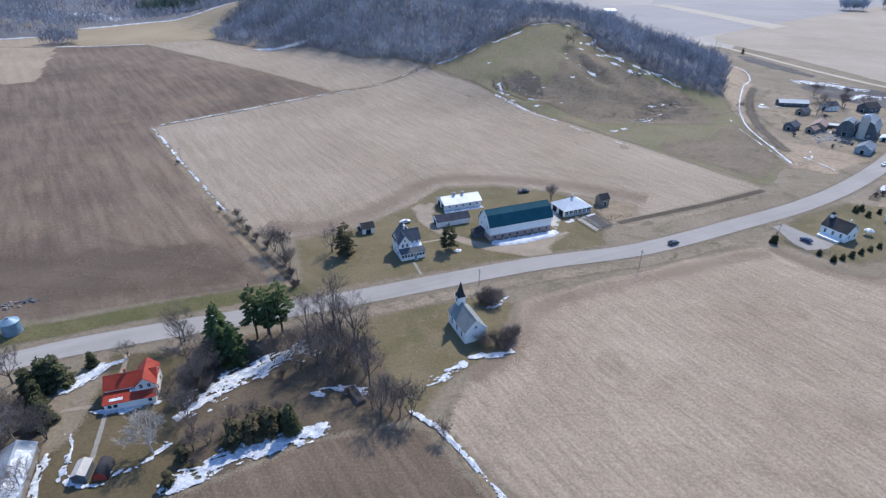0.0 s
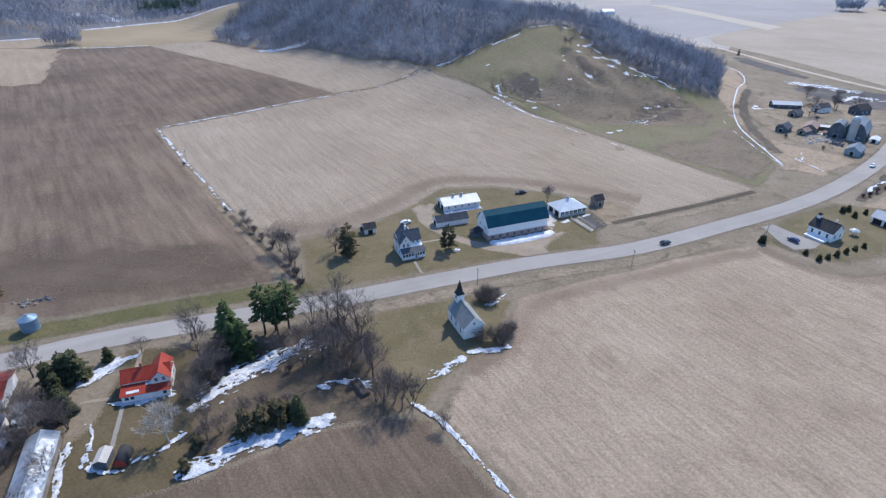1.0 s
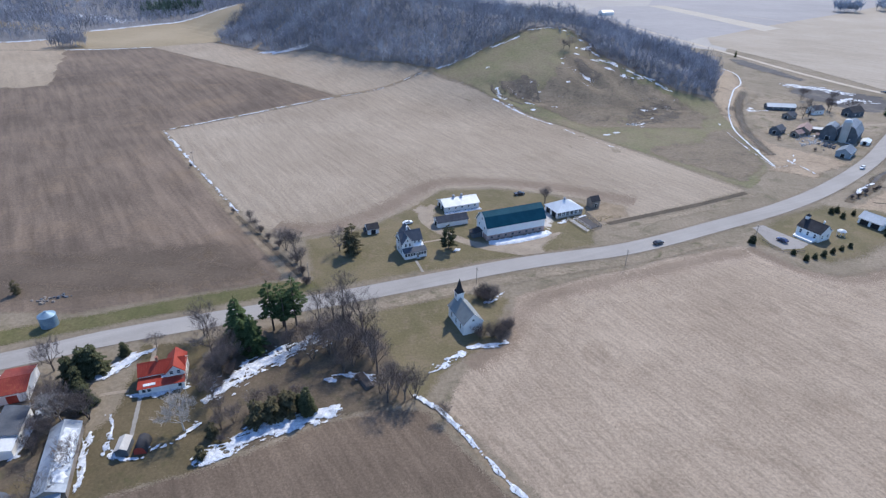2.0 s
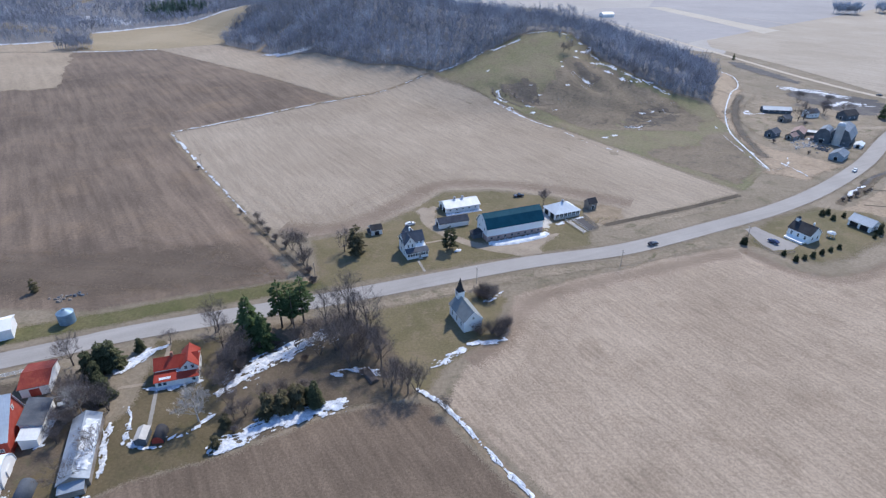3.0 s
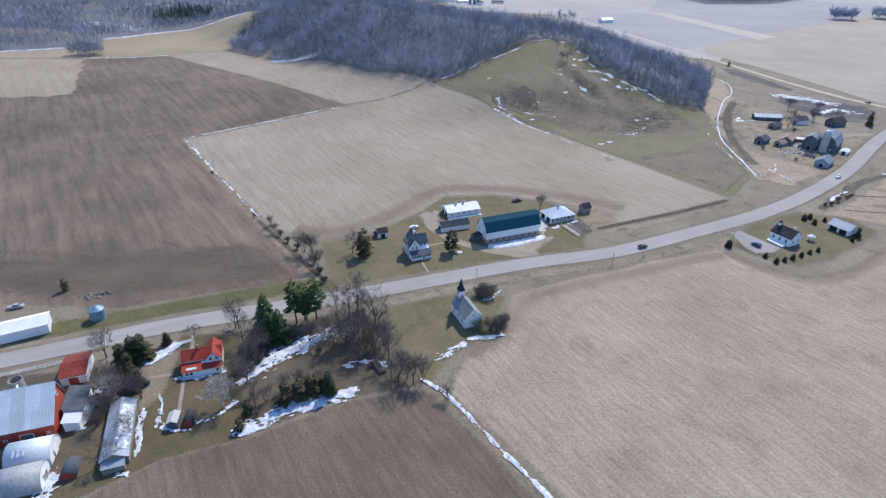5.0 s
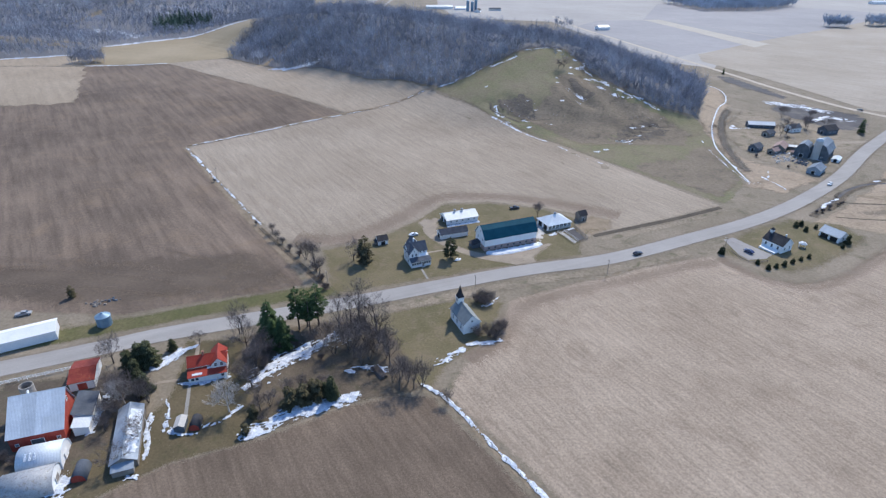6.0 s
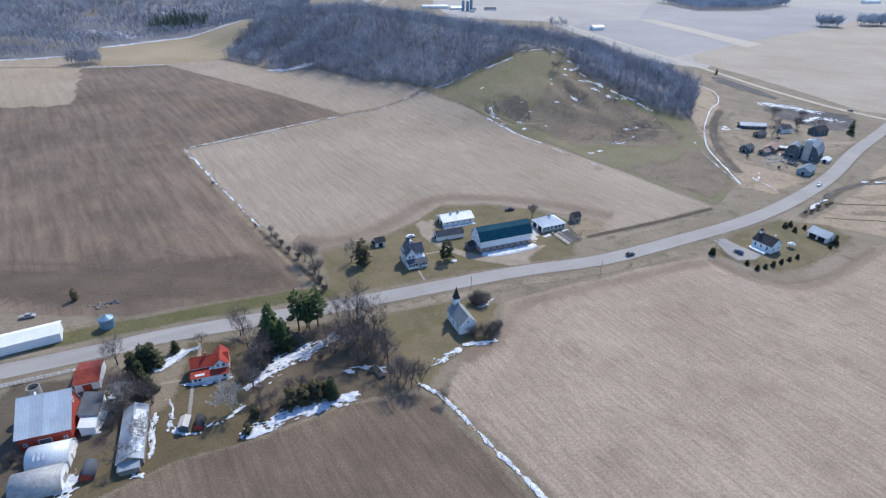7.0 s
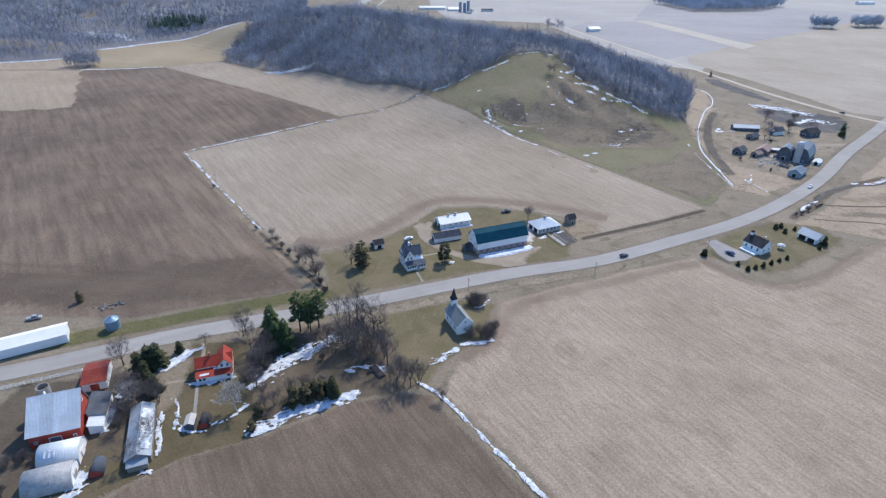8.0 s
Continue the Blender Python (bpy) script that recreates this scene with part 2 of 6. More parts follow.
    "carwhite": surface("white_car_paint", (0.75, 0.76, 0.77), (0.78, 0.79, 0.80), 1.0, 3.0, rough=0.25, amount=0.03, spec=0.5),
    "carblack": surface("dark_car_paint", (0.02, 0.02, 0.028), (0.03, 0.03, 0.04), 1.0, 3.0, rough=0.2, amount=0.05, spec=0.5),
    "carblue": surface("navy_car_paint", (0.03, 0.04, 0.10), (0.04, 0.05, 0.12), 1.0, 3.0, rough=0.2, amount=0.05, spec=0.5),
    "rubber": surface("tyre_rubber", (0.02, 0.02, 0.02), (0.03, 0.03, 0.03), 2.0, 9.0, rough=0.85),
    "bluemetal": surface("blue_grey_tin", (0.14, 0.175, 0.22), (0.195, 0.23, 0.275), 0.3, 2.0, rough=0.6, metal=0.0, amount=0.2, ribs=("X", 0.35), bump=0.02, c=(0.13, 0.145, 0.165)),
    "drylawn": surface("yellowing_lawn", (0.094, 0.076, 0.042), (0.134, 0.105, 0.062), 0.07, 1.2, bump=0.08, c=(0.084, 0.075, 0.036), amount=0.42, soft=1.0),
    "gully": surface("grey_gully_soil", (0.092, 0.08, 0.068), (0.14, 0.118, 0.096), 0.08, 0.6, bump=0.3, amount=0.42, soft=0.8),
    "farneedle": surface("far_evergreen_needles", (0.075, 0.12, 0.09), (0.125, 0.17, 0.125), 0.05, 0.4, rough=0.8, amount=0.35, isle=0.4, tone=0.3),
    "stave": surface("old_stave_concrete", (0.27, 0.25, 0.225), (0.35, 0.325, 0.295), 0.5, 2.5, amount=0.3, c=(0.21, 0.19, 0.17)),
    "passes": surface("dry_soil_passes", (0.155, 0.118, 0.088), (0.20, 0.155, 0.118), 0.06, 1.0, bump=0.1, amount=0.45, soft=0.34),
    "swath": surface("flattened_stubble", (0.205, 0.158, 0.118), (0.255, 0.202, 0.154), 0.06, 1.0, bump=0.1, amount=0.5, soft=0.3),
    "palestrip": surface("bleached_stubble", (0.38, 0.34, 0.285), (0.43, 0.385, 0.325), 0.01, 0.3, amount=0.2, soft=1.0),
    "palewarm": surface("tan_stubble", (0.285, 0.228, 0.165), (0.345, 0.28, 0.207), 0.01, 0.4, rows=(-54, 0.02, 0.2, 0.15), amount=0.25, soft=1.0),
    "parking": surface("weathered_paving", (0.25, 0.235, 0.225), (0.30, 0.285, 0.27), 0.1, 2.0, amount=0.2, soft=1.0),
    "yardsoil": surface("trodden_yard_soil", (0.088, 0.07, 0.053), (0.13, 0.103, 0.075), 0.1, 1.2, bump=0.15, c=(0.10, 0.09, 0.056), amount=0.45, soft=1.0),
    "ditchsoil": surface("dark_ditch_soil", (0.068, 0.055, 0.042), (0.105, 0.086, 0.064), 0.1, 1.0, bump=0.15, amount=0.45, soft=1.0),
    "slateroof": surface("slate_blue_shingles", (0.036, 0.045, 0.064), (0.06, 0.07, 0.092), 0.4, 4.0, rough=0.85, amount=0.25, bump=0.02),
    "hay": surface("hay_bale", (0.36, 0.28, 0.16), (0.44, 0.35, 0.21), 0.8, 4.0, amount=0.3),
}
glass = bpy.data.materials.new("window_glass")
glass.use_nodes = True
gb = glass.node_tree.nodes["Principled BSDF"]
gb.inputs["Base Color"].default_value, gb.inputs["Roughness"].default_value = (0.05, 0.065, 0.08, 1), 0.08
gb.inputs["Specular IOR Level"].default_value = 0.6
M["glass"] = glass


# ---- building blocks ----
class Shape:
    """Vertices and faces of one mesh."""

    def __init__(self):
        self.v, self.f, self.edge = [], [], None

    def add(self, verts, faces):
        k = len(self.v)
        self.v += [tuple(p) for p in verts]
        self.f += [tuple(k + i for i in f) for f in faces]
        return self

    def box(self, x0, x1, y0, y1, z0, z1):
        return self.add([(x, y, z) for z in (z0, z1) for x, y in ((x0, y0), (x1, y0), (x1, y1), (x0, y1))],
                        [(3, 2, 1, 0), (4, 5, 6, 7), (0, 1, 5, 4), (1, 2, 6, 5), (2, 3, 7, 6), (3, 0, 4, 7)])

    def prism(self, outline, x0, x1):
        """An outline in (y, z), anticlockwise seen from +x, drawn out along x."""
        n = len(outline)
        return self.add([(x, y, z) for x in (x0, x1) for y, z in outline],
                        [tuple(range(n - 1, -1, -1)), tuple(range(n, 2 * n))] + [(i, (i + 1) % n, n + (i + 1) % n, n + i) for i in range(n)])

    def slab(self, corners, thick):
        """A sheet with thickness: four or three corners, thickened downwards along its normal."""
        c = [Vector(p) for p in corners]
        nrm = (c[1] - c[0]).cross(c[2] - c[0]).normalized()
        nrm = nrm if nrm.z >= 0 else -nrm
        n = len(c)
        return self.add(c + [p - nrm * thick for p in c], [tuple(range(n)), tuple(range(2 * n - 1, n - 1, -1))] + [(i, n + i, n + (i + 1) % n, (i + 1) % n) for i in range(n)])

    def tube(self, a, b, ra, rb, n=6, cap=True):
        a, b = Vector(a), Vector(b)
        d = (b - a).normalized()
        s = d.orthogonal().normalized()
        t = d.cross(s)
        ring = [s * math.cos(2 * math.pi * i / n) + t * math.sin(2 * math.pi * i / n) for i in range(n)]
        faces = [(i, (i + 1) % n, n + (i + 1) % n, n + i) for i in range(n)]
        if cap:
            faces += [tuple(range(n - 1, -1, -1)), tuple(range(n, 2 * n))]
        return self.add([a + r * ra for r in ring] + [b + r * rb for r in ring], faces)

    def lathe(self, profile, n=20, cx=0.0, cy=0.0):
        """A profile of (r, z), bottom to top, turned round z."""
        k = len(profile)
        verts = [(cx + r * math.cos(2 * math.pi * i / n), cy + r * math.sin(2 * math.pi * i / n), z) for r, z in profile for i in range(n)]
        faces = [(j * n + i, j * n + (i + 1) % n, (j + 1) * n + (i + 1) % n, (j + 1) * n + i) for j in range(k - 1) for i in range(n)]
        return self.add(verts, faces + [tuple(range(n - 1, -1, -1)), tuple(range((k - 1) * n, k * n))])

    def mesh(self, name, material, smooth=False):
        me = bpy.data.meshes.new(name)
        me.from_pydata(self.v, [], self.f)
        me.materials.append(material)
        if self.edge is not None:
            me.attributes.new("edge", "FLOAT", "POINT").data.foreach_set("value", self.edge)
        if smooth:
            me.shade_smooth()
        return me


def part(name, shape, material, parent, label="", smooth=False):
    ob = new(name, shape.mesh(name, M[material], smooth))
    ob.parent = parent
    return tagged(ob, label)


def thing(name, x, y, yaw, label, category, group="", z=None):
    ob = new(name)
    ob.empty_display_size = 0.5
    ob.matrix_world = pose(x, y, height(x, y) if z is None else z, 0, 0, yaw)
    return tagged(ob, label, category, group)


def structure(name, shape, material, label, category="", kind="structure", smooth=False):
    return tagged(new(name, shape.mesh(name, M[material], smooth)), label, category, "", kind)


# ---- terrain ----
# the wooded ridge: x, y, crest height and half width along its spine
SPINE = [(196, 432, 0, 60), (150, 480, 25, 120), (90, 545, 41, 185), (0, 605, 45, 172), (-110, 690, 50, 130), (-200, 760, 40, 110), (-290, 880, 22, 110)]


GULLIES = [
    ([(36, 420), (39, 406), (57, 392)], 1.3, 5.0), ([(50, 424), (56, 404), (70, 396)], 1.6, 6.0), ([(96, 462), (101, 440), (108, 425), (117, 417)], 2.4, 7.0),
    ([(118, 470), (127, 436), (138, 414), (150, 396)], 1.4, 9.0), ([(128, 366), (143, 379), (158, 387), (174, 392)], 1.4, 5.0), ([(90, 470), (82, 432), (78, 410), (83, 388), (96, 362)], 1.2, 11.0),
]


def heights(x, y):
    x, y = np.asarray(x, float), np.asarray(y, float)
    best = np.zeros_like(x)
    for (xa, ya, ha, wa), (xb, yb, hb, wb) in zip(SPINE, SPINE[1:]):
        dx, dy = xb - xa, yb - ya
        u = np.clip(((x - xa) * dx + (y - ya) * dy) / (dx * dx + dy * dy), 0, 1)
        d = np.hypot(x - xa - u * dx, y - ya - u * dy)
        s = np.clip(1 - d / (wa + u * (wb - wa)), 0, 1)
        best = np.maximum(best, (ha + u * (hb - ha)) * s * s * (3 - 2 * s))
    best = best + 7 * np.exp(-((x - 45) ** 2 + (y - 425) ** 2) / 45.0**2) + 6 * np.exp(-((x - 108) ** 2 + (y - 437) ** 2) / 30.0**2)
    # the valley floor lifts gently away from the road
    def ease(v):
        v = np.clip(v, 0, 1)
        return v * v * (3 - 2 * v)
    best = best + 6 * ease((y - 330) / 170) * ease((60 - x) / 120) + 3 * ease((y - 400) / 200) * ease((x + 60) / 120)
    # far hills behind the left woods, and the swell of the far plain
    far = np.clip((y - 700) / 500, 0, 1) * np.clip((-330 - x) / 250, 0, 1)
    best = best + 34 * far * far * (3 - 2 * far)
    # the wooded knoll before them
    best = best + 15 * np.exp(-((x + 570) / 95.0) ** 2 - ((y - 712) / 46.0) ** 2)
    # gullies and scarps cut into the bare hillside: line, depth, half width
    for line, deep, wide in GULLIES:
        d = np.full(x.shape, 1e9)
        for (xa, ya), (xb, yb) in zip(line, line[1:]):
            dx, dy = xb - xa, yb - ya
            u = np.clip(((x - xa) * dx + (y - ya) * dy) / (dx * dx + dy * dy), 0, 1)
            d = np.minimum(d, np.hypot(x - xa - u * dx, y - ya - u * dy))
        best = best - deep * np.exp(-(d / wide) ** 2)
    slope = np.exp(-((x - 110) ** 2 + (y - 410) ** 2) / 60.0**2)
    return best + slope * (0.9 * np.sin(x * 0.11 + 0.07 * y + np.sin(y * 0.05)) * np.sin(y * 0.09 - 0.06 * x) + 0.3 * np.sin(0.27 * x + 0.35 * np.sin(0.1 * y) + 0.1 * y))


def height(x, y):
    return float(heights(x, y))


def steps(stops):
    """Grid lines between stops (from, to, step)."""
    out = []
    for a, b, s in stops:
        out += list(np.arange(a, b, s))
    return np.array(out + [stops[-1][1]])


gx = steps([(-4200, -1000, 400), (-1000, -420, 20), (-420, 20, 5), (20, 190, 3), (190, 420, 5), (420, 1000, 20), (1000, 4200, 400)])
gy = steps([(-1500, 0, 100), (0, 300, 10), (300, 350, 5), (350, 530, 3), (530, 760, 5), (760, 1300, 15), (1300, 2000, 50), (2000, 4600, 400)])
GX, GY = np.meshgrid(gx, gy)
GZ = heights(GX, GY)
nx = len(gx)
ground = Shape()
ground.v = np.stack([GX.ravel(), GY.ravel(), GZ.ravel()], 1).tolist()
ground.f = [(j * nx + i, j * nx + i + 1, (j + 1) * nx + i + 1, (j + 1) * nx + i) for j in range(len(gy) - 1) for i in range(nx - 1)]
structure("ground", ground, "ground", "dry grass ground of a wide farm valley", "ground", smooth=True)


def ragged(outline, step, wobble, seed, closed=True):
    """A polyline with points every step metres, pushed about by smooth noise."""
    pts = [Vector((*p, 0)) for p in outline]
    out = []
    for a, b in zip(pts, pts[1:] + ([pts[0]] if closed else [])):
        n = max(1, int((b - a).length / step))
        for i in range(n):
            p = a.lerp(b, i / n)
            q = noise.noise_vector((p.x * 0.05 + seed, p.y * 0.05, seed)) * wobble + noise.noise_vector((p.x * 0.3, p.y * 0.3 + seed, 7)) * wobble * 0.4
            out.append((p.x + q.x, p.y + q.y))
    if not closed:
        out.append(tuple(pts[-1][:2]))
    return out


def sheet(outline, lift, step=6.0, wobble=0.8, seed=0.0, grid=None, blur=2.0, grow=0.0):
    """A patch of ground cover that follows the terrain."""
    from mathutils.geometry import delaunay_2d_cdt
    edge = ragged(outline, step, wobble, seed)
    verts = [Vector(p) for p in edge]
    n = len(verts)
    if grow:
        turn = sum(a.x * b.y - b.x * a.y for a, b in zip(verts, verts[1:] + verts[:1]))
        out = []
        for i in range(n):
            d = (verts[(i + 1) % n] - verts[i - 1]).normalized()
            out.append(verts[i] + Vector((d.y, -d.x)) * (grow if turn > 0 else -grow))
        verts = out
        edge = [tuple(p) for p in verts]
    turn = sum(a.x * b.y - b.x * a.y for a, b in zip(verts, verts[1:] + verts[:1]))
    for i in range(n):
        d = (verts[(i + 1) % n] - verts[i - 1]).normalized()
        p = verts[i] + Vector((-d.y, d.x)) * (blur if turn > 0 else -blur)
        if inside(p, edge):
            verts.append(p)
    if grid:
        xs, ys = [p[0] for p in edge], [p[1] for p in edge]
        for x in np.arange(min(xs), max(xs), grid):
            for y in np.arange(min(ys), max(ys), grid):
                if inside((x, y), edge):
                    verts.append(Vector((x, y)))
    vs, _, fs, origin, *_ = delaunay_2d_cdt(verts, [], [list(range(n))], 1, 0.01)
    z = heights([v.x for v in vs], [v.y for v in vs])
    z = z + lift * (0.2 + 0.8 * np.clip(z / 1.5, 0, 1)) + seed * 0.0005
    out = Shape().add([(v.x, v.y, h) for v, h in zip(vs, z)], fs)
    out.edge = [0.0 if any(k < n for k in o) else 1.0 for o in origin]
    return out


def inside(p, poly):
    x, y = p
    hit = False
    for (xa, ya), (xb, yb) in zip(poly, poly[1:] + poly[:1]):
        if (ya > y) != (yb > y) and x < (xb - xa) * (y - ya) / (yb - ya) + xa:
            hit = not hit
    return hit


def ribbon(line, width, lift, step=5.0, thick=0.0, core=0.6):
    """A strip along a smooth line; gives its shape."""
    pts = smooth_line(line, step)
    out = Shape()
    verts = []
    for i, p in enumerate(pts):
        d = (pts[min(i + 1, len(pts) - 1)] - pts[max(i - 1, 0)]).normalized()
        s = Vector((-d.y, d.x)) * width / 2
        for k in (1, core, -core, -1):
            q = p + s * k
            verts.append((q.x, q.y, height(q.x, q.y) + lift))
    m = len(pts)
    faces = [(4 * i + j, 4 * i + j + 1, 4 * i + j + 5, 4 * i + j + 4) for i in range(m - 1) for j in range(3)]
    edge = [0.0, 1.0, 1.0, 0.0] * m
    if thick:
        k = len(verts)
        verts += [(x, y, z - thick) for x, y, z in verts]
        edge += edge
        faces += [(4 * i, 4 * i + 4, k + 4 * i + 4, k + 4 * i) for i in range(m - 1)] + [(4 * i + 7, 4 * i + 3, k + 4 * i + 3, k + 4 * i + 7) for i in range(m - 1)]
    out.add(verts, faces)
    out.edge = edge
    return out


def smooth_line(line, step):
    """Catmull-Rom through the given points."""
    p = [Vector(q) for q in line]
    p = [p[0] * 2 - p[1]] + p + [p[-1] * 2 - p[-2]]
    out = []
    for i in range(1, len(p) - 2):
        a, b, c, d = p[i - 1:i + 3]
        n = max(2, int((c - b).length / step))
        for k in range(n):
            t = k / n
            out.append(0.5 * (2 * b + (c - a) * t + (2 * a - 5 * b + 4 * c - d) * t * t + (3 * b - a - 3 * c + d) * t**3))
    return out + [p[-2]]


def cover(name, outline, material, label, lift, grid=None, wobble=0.8, seed=0.0, step=4.0, blur=3.0, grow=0.0):
    return structure(name, sheet(outline, lift, step, wobble, seed, grid, blur, grow), material, label, "ground")


# ---- fields and ground cover ----
cover("field_centre", [(-178, 337), (-130, 378), (-83, 415), (-48, 440), (-16, 463), (33, 401), (80, 352), (118, 296), (150, 246), (108, 226), (70, 207), (74, 232), (52, 242), (22, 249), (-2, 246), (-14, 226), (-34, 204), (-59, 193), (-80, 203), (-125, 262)],
      "stubble", "pale corn stubble field inside snowy fence lines", 0.10, 12.0, 1.2, 1.0, grow=2.5)
cover("field_tilled", [(-60, 160), (-84, 198), (-128, 259), (-183, 338), (-135, 382), (-86, 421), (-190, 512), (-315, 618), (-399, 598), (-350, 505), (-318, 443), (-356, 434), (-520, 380), (-480, 230), (-330, 170), (-175, 140), (-122, 138)],
      "tilled", "dark tilled field with long faint passes", 0.09, 14.0, 1.0, 2.0, grow=2.5)
cover("headland", [(-62, 160), (-84, 192), (-102, 190), (-150, 178), (-230, 175), (-330, 190), (-325, 171), (-175, 141), (-122, 139)],
      "headland", "brown headland along the tilled field", 0.15, 20.0, 2.5, 3.0, 4.0, 12.0)
cover("field_pale", [(-357, 435), (-319, 444), (-350, 505), (-398, 596), (-483, 592), (-620, 560), (-560, 400)], "palewarm", "tan stubble patch beyond the tilled field", 0.12, 25.0, 6.0, 4.0, grow=2.5)
cover("field_upper", [(-85, 424), (-44, 446), (-16, 468), (-41, 487), (-74, 501), (-129, 562), (-186, 594), (-264, 656), (-316, 622), (-188, 514)], "stubble", "pale stubble field below the woods", 0.12, 12.0, 1.5, 5.0, grow=2.5)
cover("hayfield", [(-378, 607), (-318, 622), (-262, 664), (-262, 740), (-270, 860), (-330, 862), (-373, 832), (-416, 779), (-441, 722), (-412, 640)], "tangrass", "tan hayfield by the woods", 0.14, 15.0, 2.0, 6.0, grow=2.5)
cover("field_strip", [(-400, 602), (-484, 598), (-640, 570), (-640, 590), (-513, 632), (-471, 650), (-431, 676), (-412, 640)], "palewarm", "strip of tan grass before the woods", 0.12, 25.0, 2.0, 7.0, grow=2.5)
cover("field_near", [(24, 150), (36, 156), (71, 171), (112, 187), (122, 189), (127, 180), (136, 171), (146, 165.5), (157, 166), (175, 175), (198, 191), (216, 203), (231, 211), (300, 230), (420, 120), (420, -250), (150, -250), (29, 56), (-1, 95), (4, 110), (17, 122)],
      "stubble2", "pale corn stubble field beside the road", 0.10, 30.0, 1.6, 8.0)
cover("field_low", [(-3, 95), (-15, 96.5), (-30, 92), (-55, 77), (-74, 70), (-87, 60), (-110, 20), (-130, -60), (-60, -250), (120, -250), (26, 56)], "tilled2", "brown worked stubble field below the farm", 0.10, 30.0, 0.8, 10.0)
cover("pasture", [(-8, 464), (12, 469), (33, 485), (55, 502), (78, 519), (111, 519), (122, 487), (135, 452), (155, 431), (176, 416), (200, 408), (196, 362), (184, 300), (176, 276), (154, 250), (121, 300), (83, 355), (36, 404)],
      "pasture", "grazed hillside pasture, green and brown", 0.14, 3.2, 1.0, 11.0, grow=2.5)
cover("lawn", [(-58, 190), (-34, 202), (-16, 224), (-2, 244), (24, 247), (52, 240), (68, 228), (66, 203), (62, 186), (20, 173), (-46, 150)], "lawn", "farmyard lawn between road and stubble", 0.06, 20.0, 1.0, 12.0, 4.0, 3.5)
cover("lawn", [(-18, 100), (-28, 118), (-30, 138), (8, 152), (24, 148), (18, 123), (3, 111), (-4, 98)], "lawn", "mown grass of the churchyard", 0.06, None, 0.6, 13.0)
cover("lawn", [(126, 190), (133, 204), (152, 218), (180, 232), (205, 225), (208, 206), (189, 190), (167, 176), (150, 171.5), (140, 175.5), (132, 184)], "lawn", "lawn round the white schoolhouse", 0.11, None, 1.2, 14.0, 4.0, 7.0)
cover("lawn", [(-92, 122), (-66, 126), (-56, 98), (-46, 84), (-58, 73), (-75, 66), (-90, 54), (-104, 40), (-112, 44), (-104, 62), (-86, 92)], "drylawn", "farmhouse lawn, yellowing", 0.06, None, 1.0, 15.0)
cover("verge", [(-330, 60), (-170, 117), (-120, 136), (-62, 158), (-46, 160), (-40, 152), (-90, 136), (-160, 108), (-330, 45)], "verge", "green grass verge beside the road", 0.16, None, 0.8, 16.0)
cover("brushland", [(-72, 112), (-72, 124), (-56, 131.5), (-36, 138), (-18, 128), (-6, 98), (-15, 94), (-30, 90), (-48, 80), (-60, 88), (-62, 98)], "brush", "brushy brown ground under the trees", 0.09, None, 1.2, 17.0)
cover("farmyard_ground", [(-140, 100), (-104, 106), (-92, 96), (-80, 70), (-100, 40), (-150, 40)], "yardsoil", "trodden brown farmyard ground", 0.05, None, 1.0, 18.0)
cover("reed_bed", [(184, 284), (176, 276), (196, 262), (232, 286), (224, 300), (206, 318), (202, 350), (214, 395), (258, 470), (276, 535), (262, 545), (238, 500), (205, 425), (196, 362)], "reeds", "tan dry reeds along the creek", 0.17, 6.0, 1.5, 19.0, 4.0, 5.0)
cover("reed_bed", [(190, 226), (240, 262), (300, 322), (420, 420), (520, 380), (420, 230), (300, 228), (228, 206)], "reeds", "tan dry marsh grass", 0.09, None, 2.5, 20.0)
cover("bog", [(298, 598), (312, 592), (321, 545), (329, 502), (318, 494), (302, 532), (292, 566)], "bog", "dark wet ploughed bottomland", 0.13, 10.0, 2.5, 21.0, 4.0, 5.0)
cover("bog", [(284, 458), (300, 476), (322, 482), (340, 462), (358, 448), (352, 424), (336, 402), (318, 392), (306, 404), (296, 422), (287, 438)], "bog", "dark wet bottomland with melting snow", 0.13, 10.0, 4.0, 21.5, 4.0, 9.0)
cover("farm_ground", [(214, 398), (205, 350), (210, 318), (232, 292), (300, 352), (340, 400), (300, 425), (262, 460)], "rough", "rough grass round the far farmstead", 0.10, 10.0, 2.0, 22.0, 4.0, 8.0)
cover("far_field", [(215, 1010), (262, 690), (315, 640), (345, 690), (600, 840), (1100, 1300), (1600, 1280), (2400, 2390), (-150, 2390), (-150, 1240), (190, 1220)], "farfield", "pale grassland between the far fields", 0.04, None, 1.0, 23.5)
STRIP = [(394, 1175), (432, 1178), (462, 985), (486, 846), (444, 809), (424, 980)]
cover("far_field", [(378, 460), (322, 690), (337, 742), (490, 880), (760, 1100), (1040, 1345), (1500, 1300), (1300, 600), (520, 395), (430, 430)], "pale", "tan field beyond the gravel road", 0.12, 30.0, 1.0, 23.0, grow=2.5)
cover("far_field", [(300, 720), (333, 750), (545, 895), (450, 1150), (400, 1160), (300, 1150), (240, 1050)], "fargrey", "grey tilled field beyond the woods", 0.10, 40.0, 1.0, 24.0, grow=2.5)
cover("far_field", [(400, 1165), (450, 1155), (560, 905), (760, 1105), (1040, 1350), (900, 1500), (560, 1560)], "fargrey", "grey field before the far woods", 0.10, 40.0, 1.0, 25.0, grow=7.0)
cover("far_field", STRIP, "palestrip", "pale strip of stubble far off", 0.2, None, 1.0, 26.0)
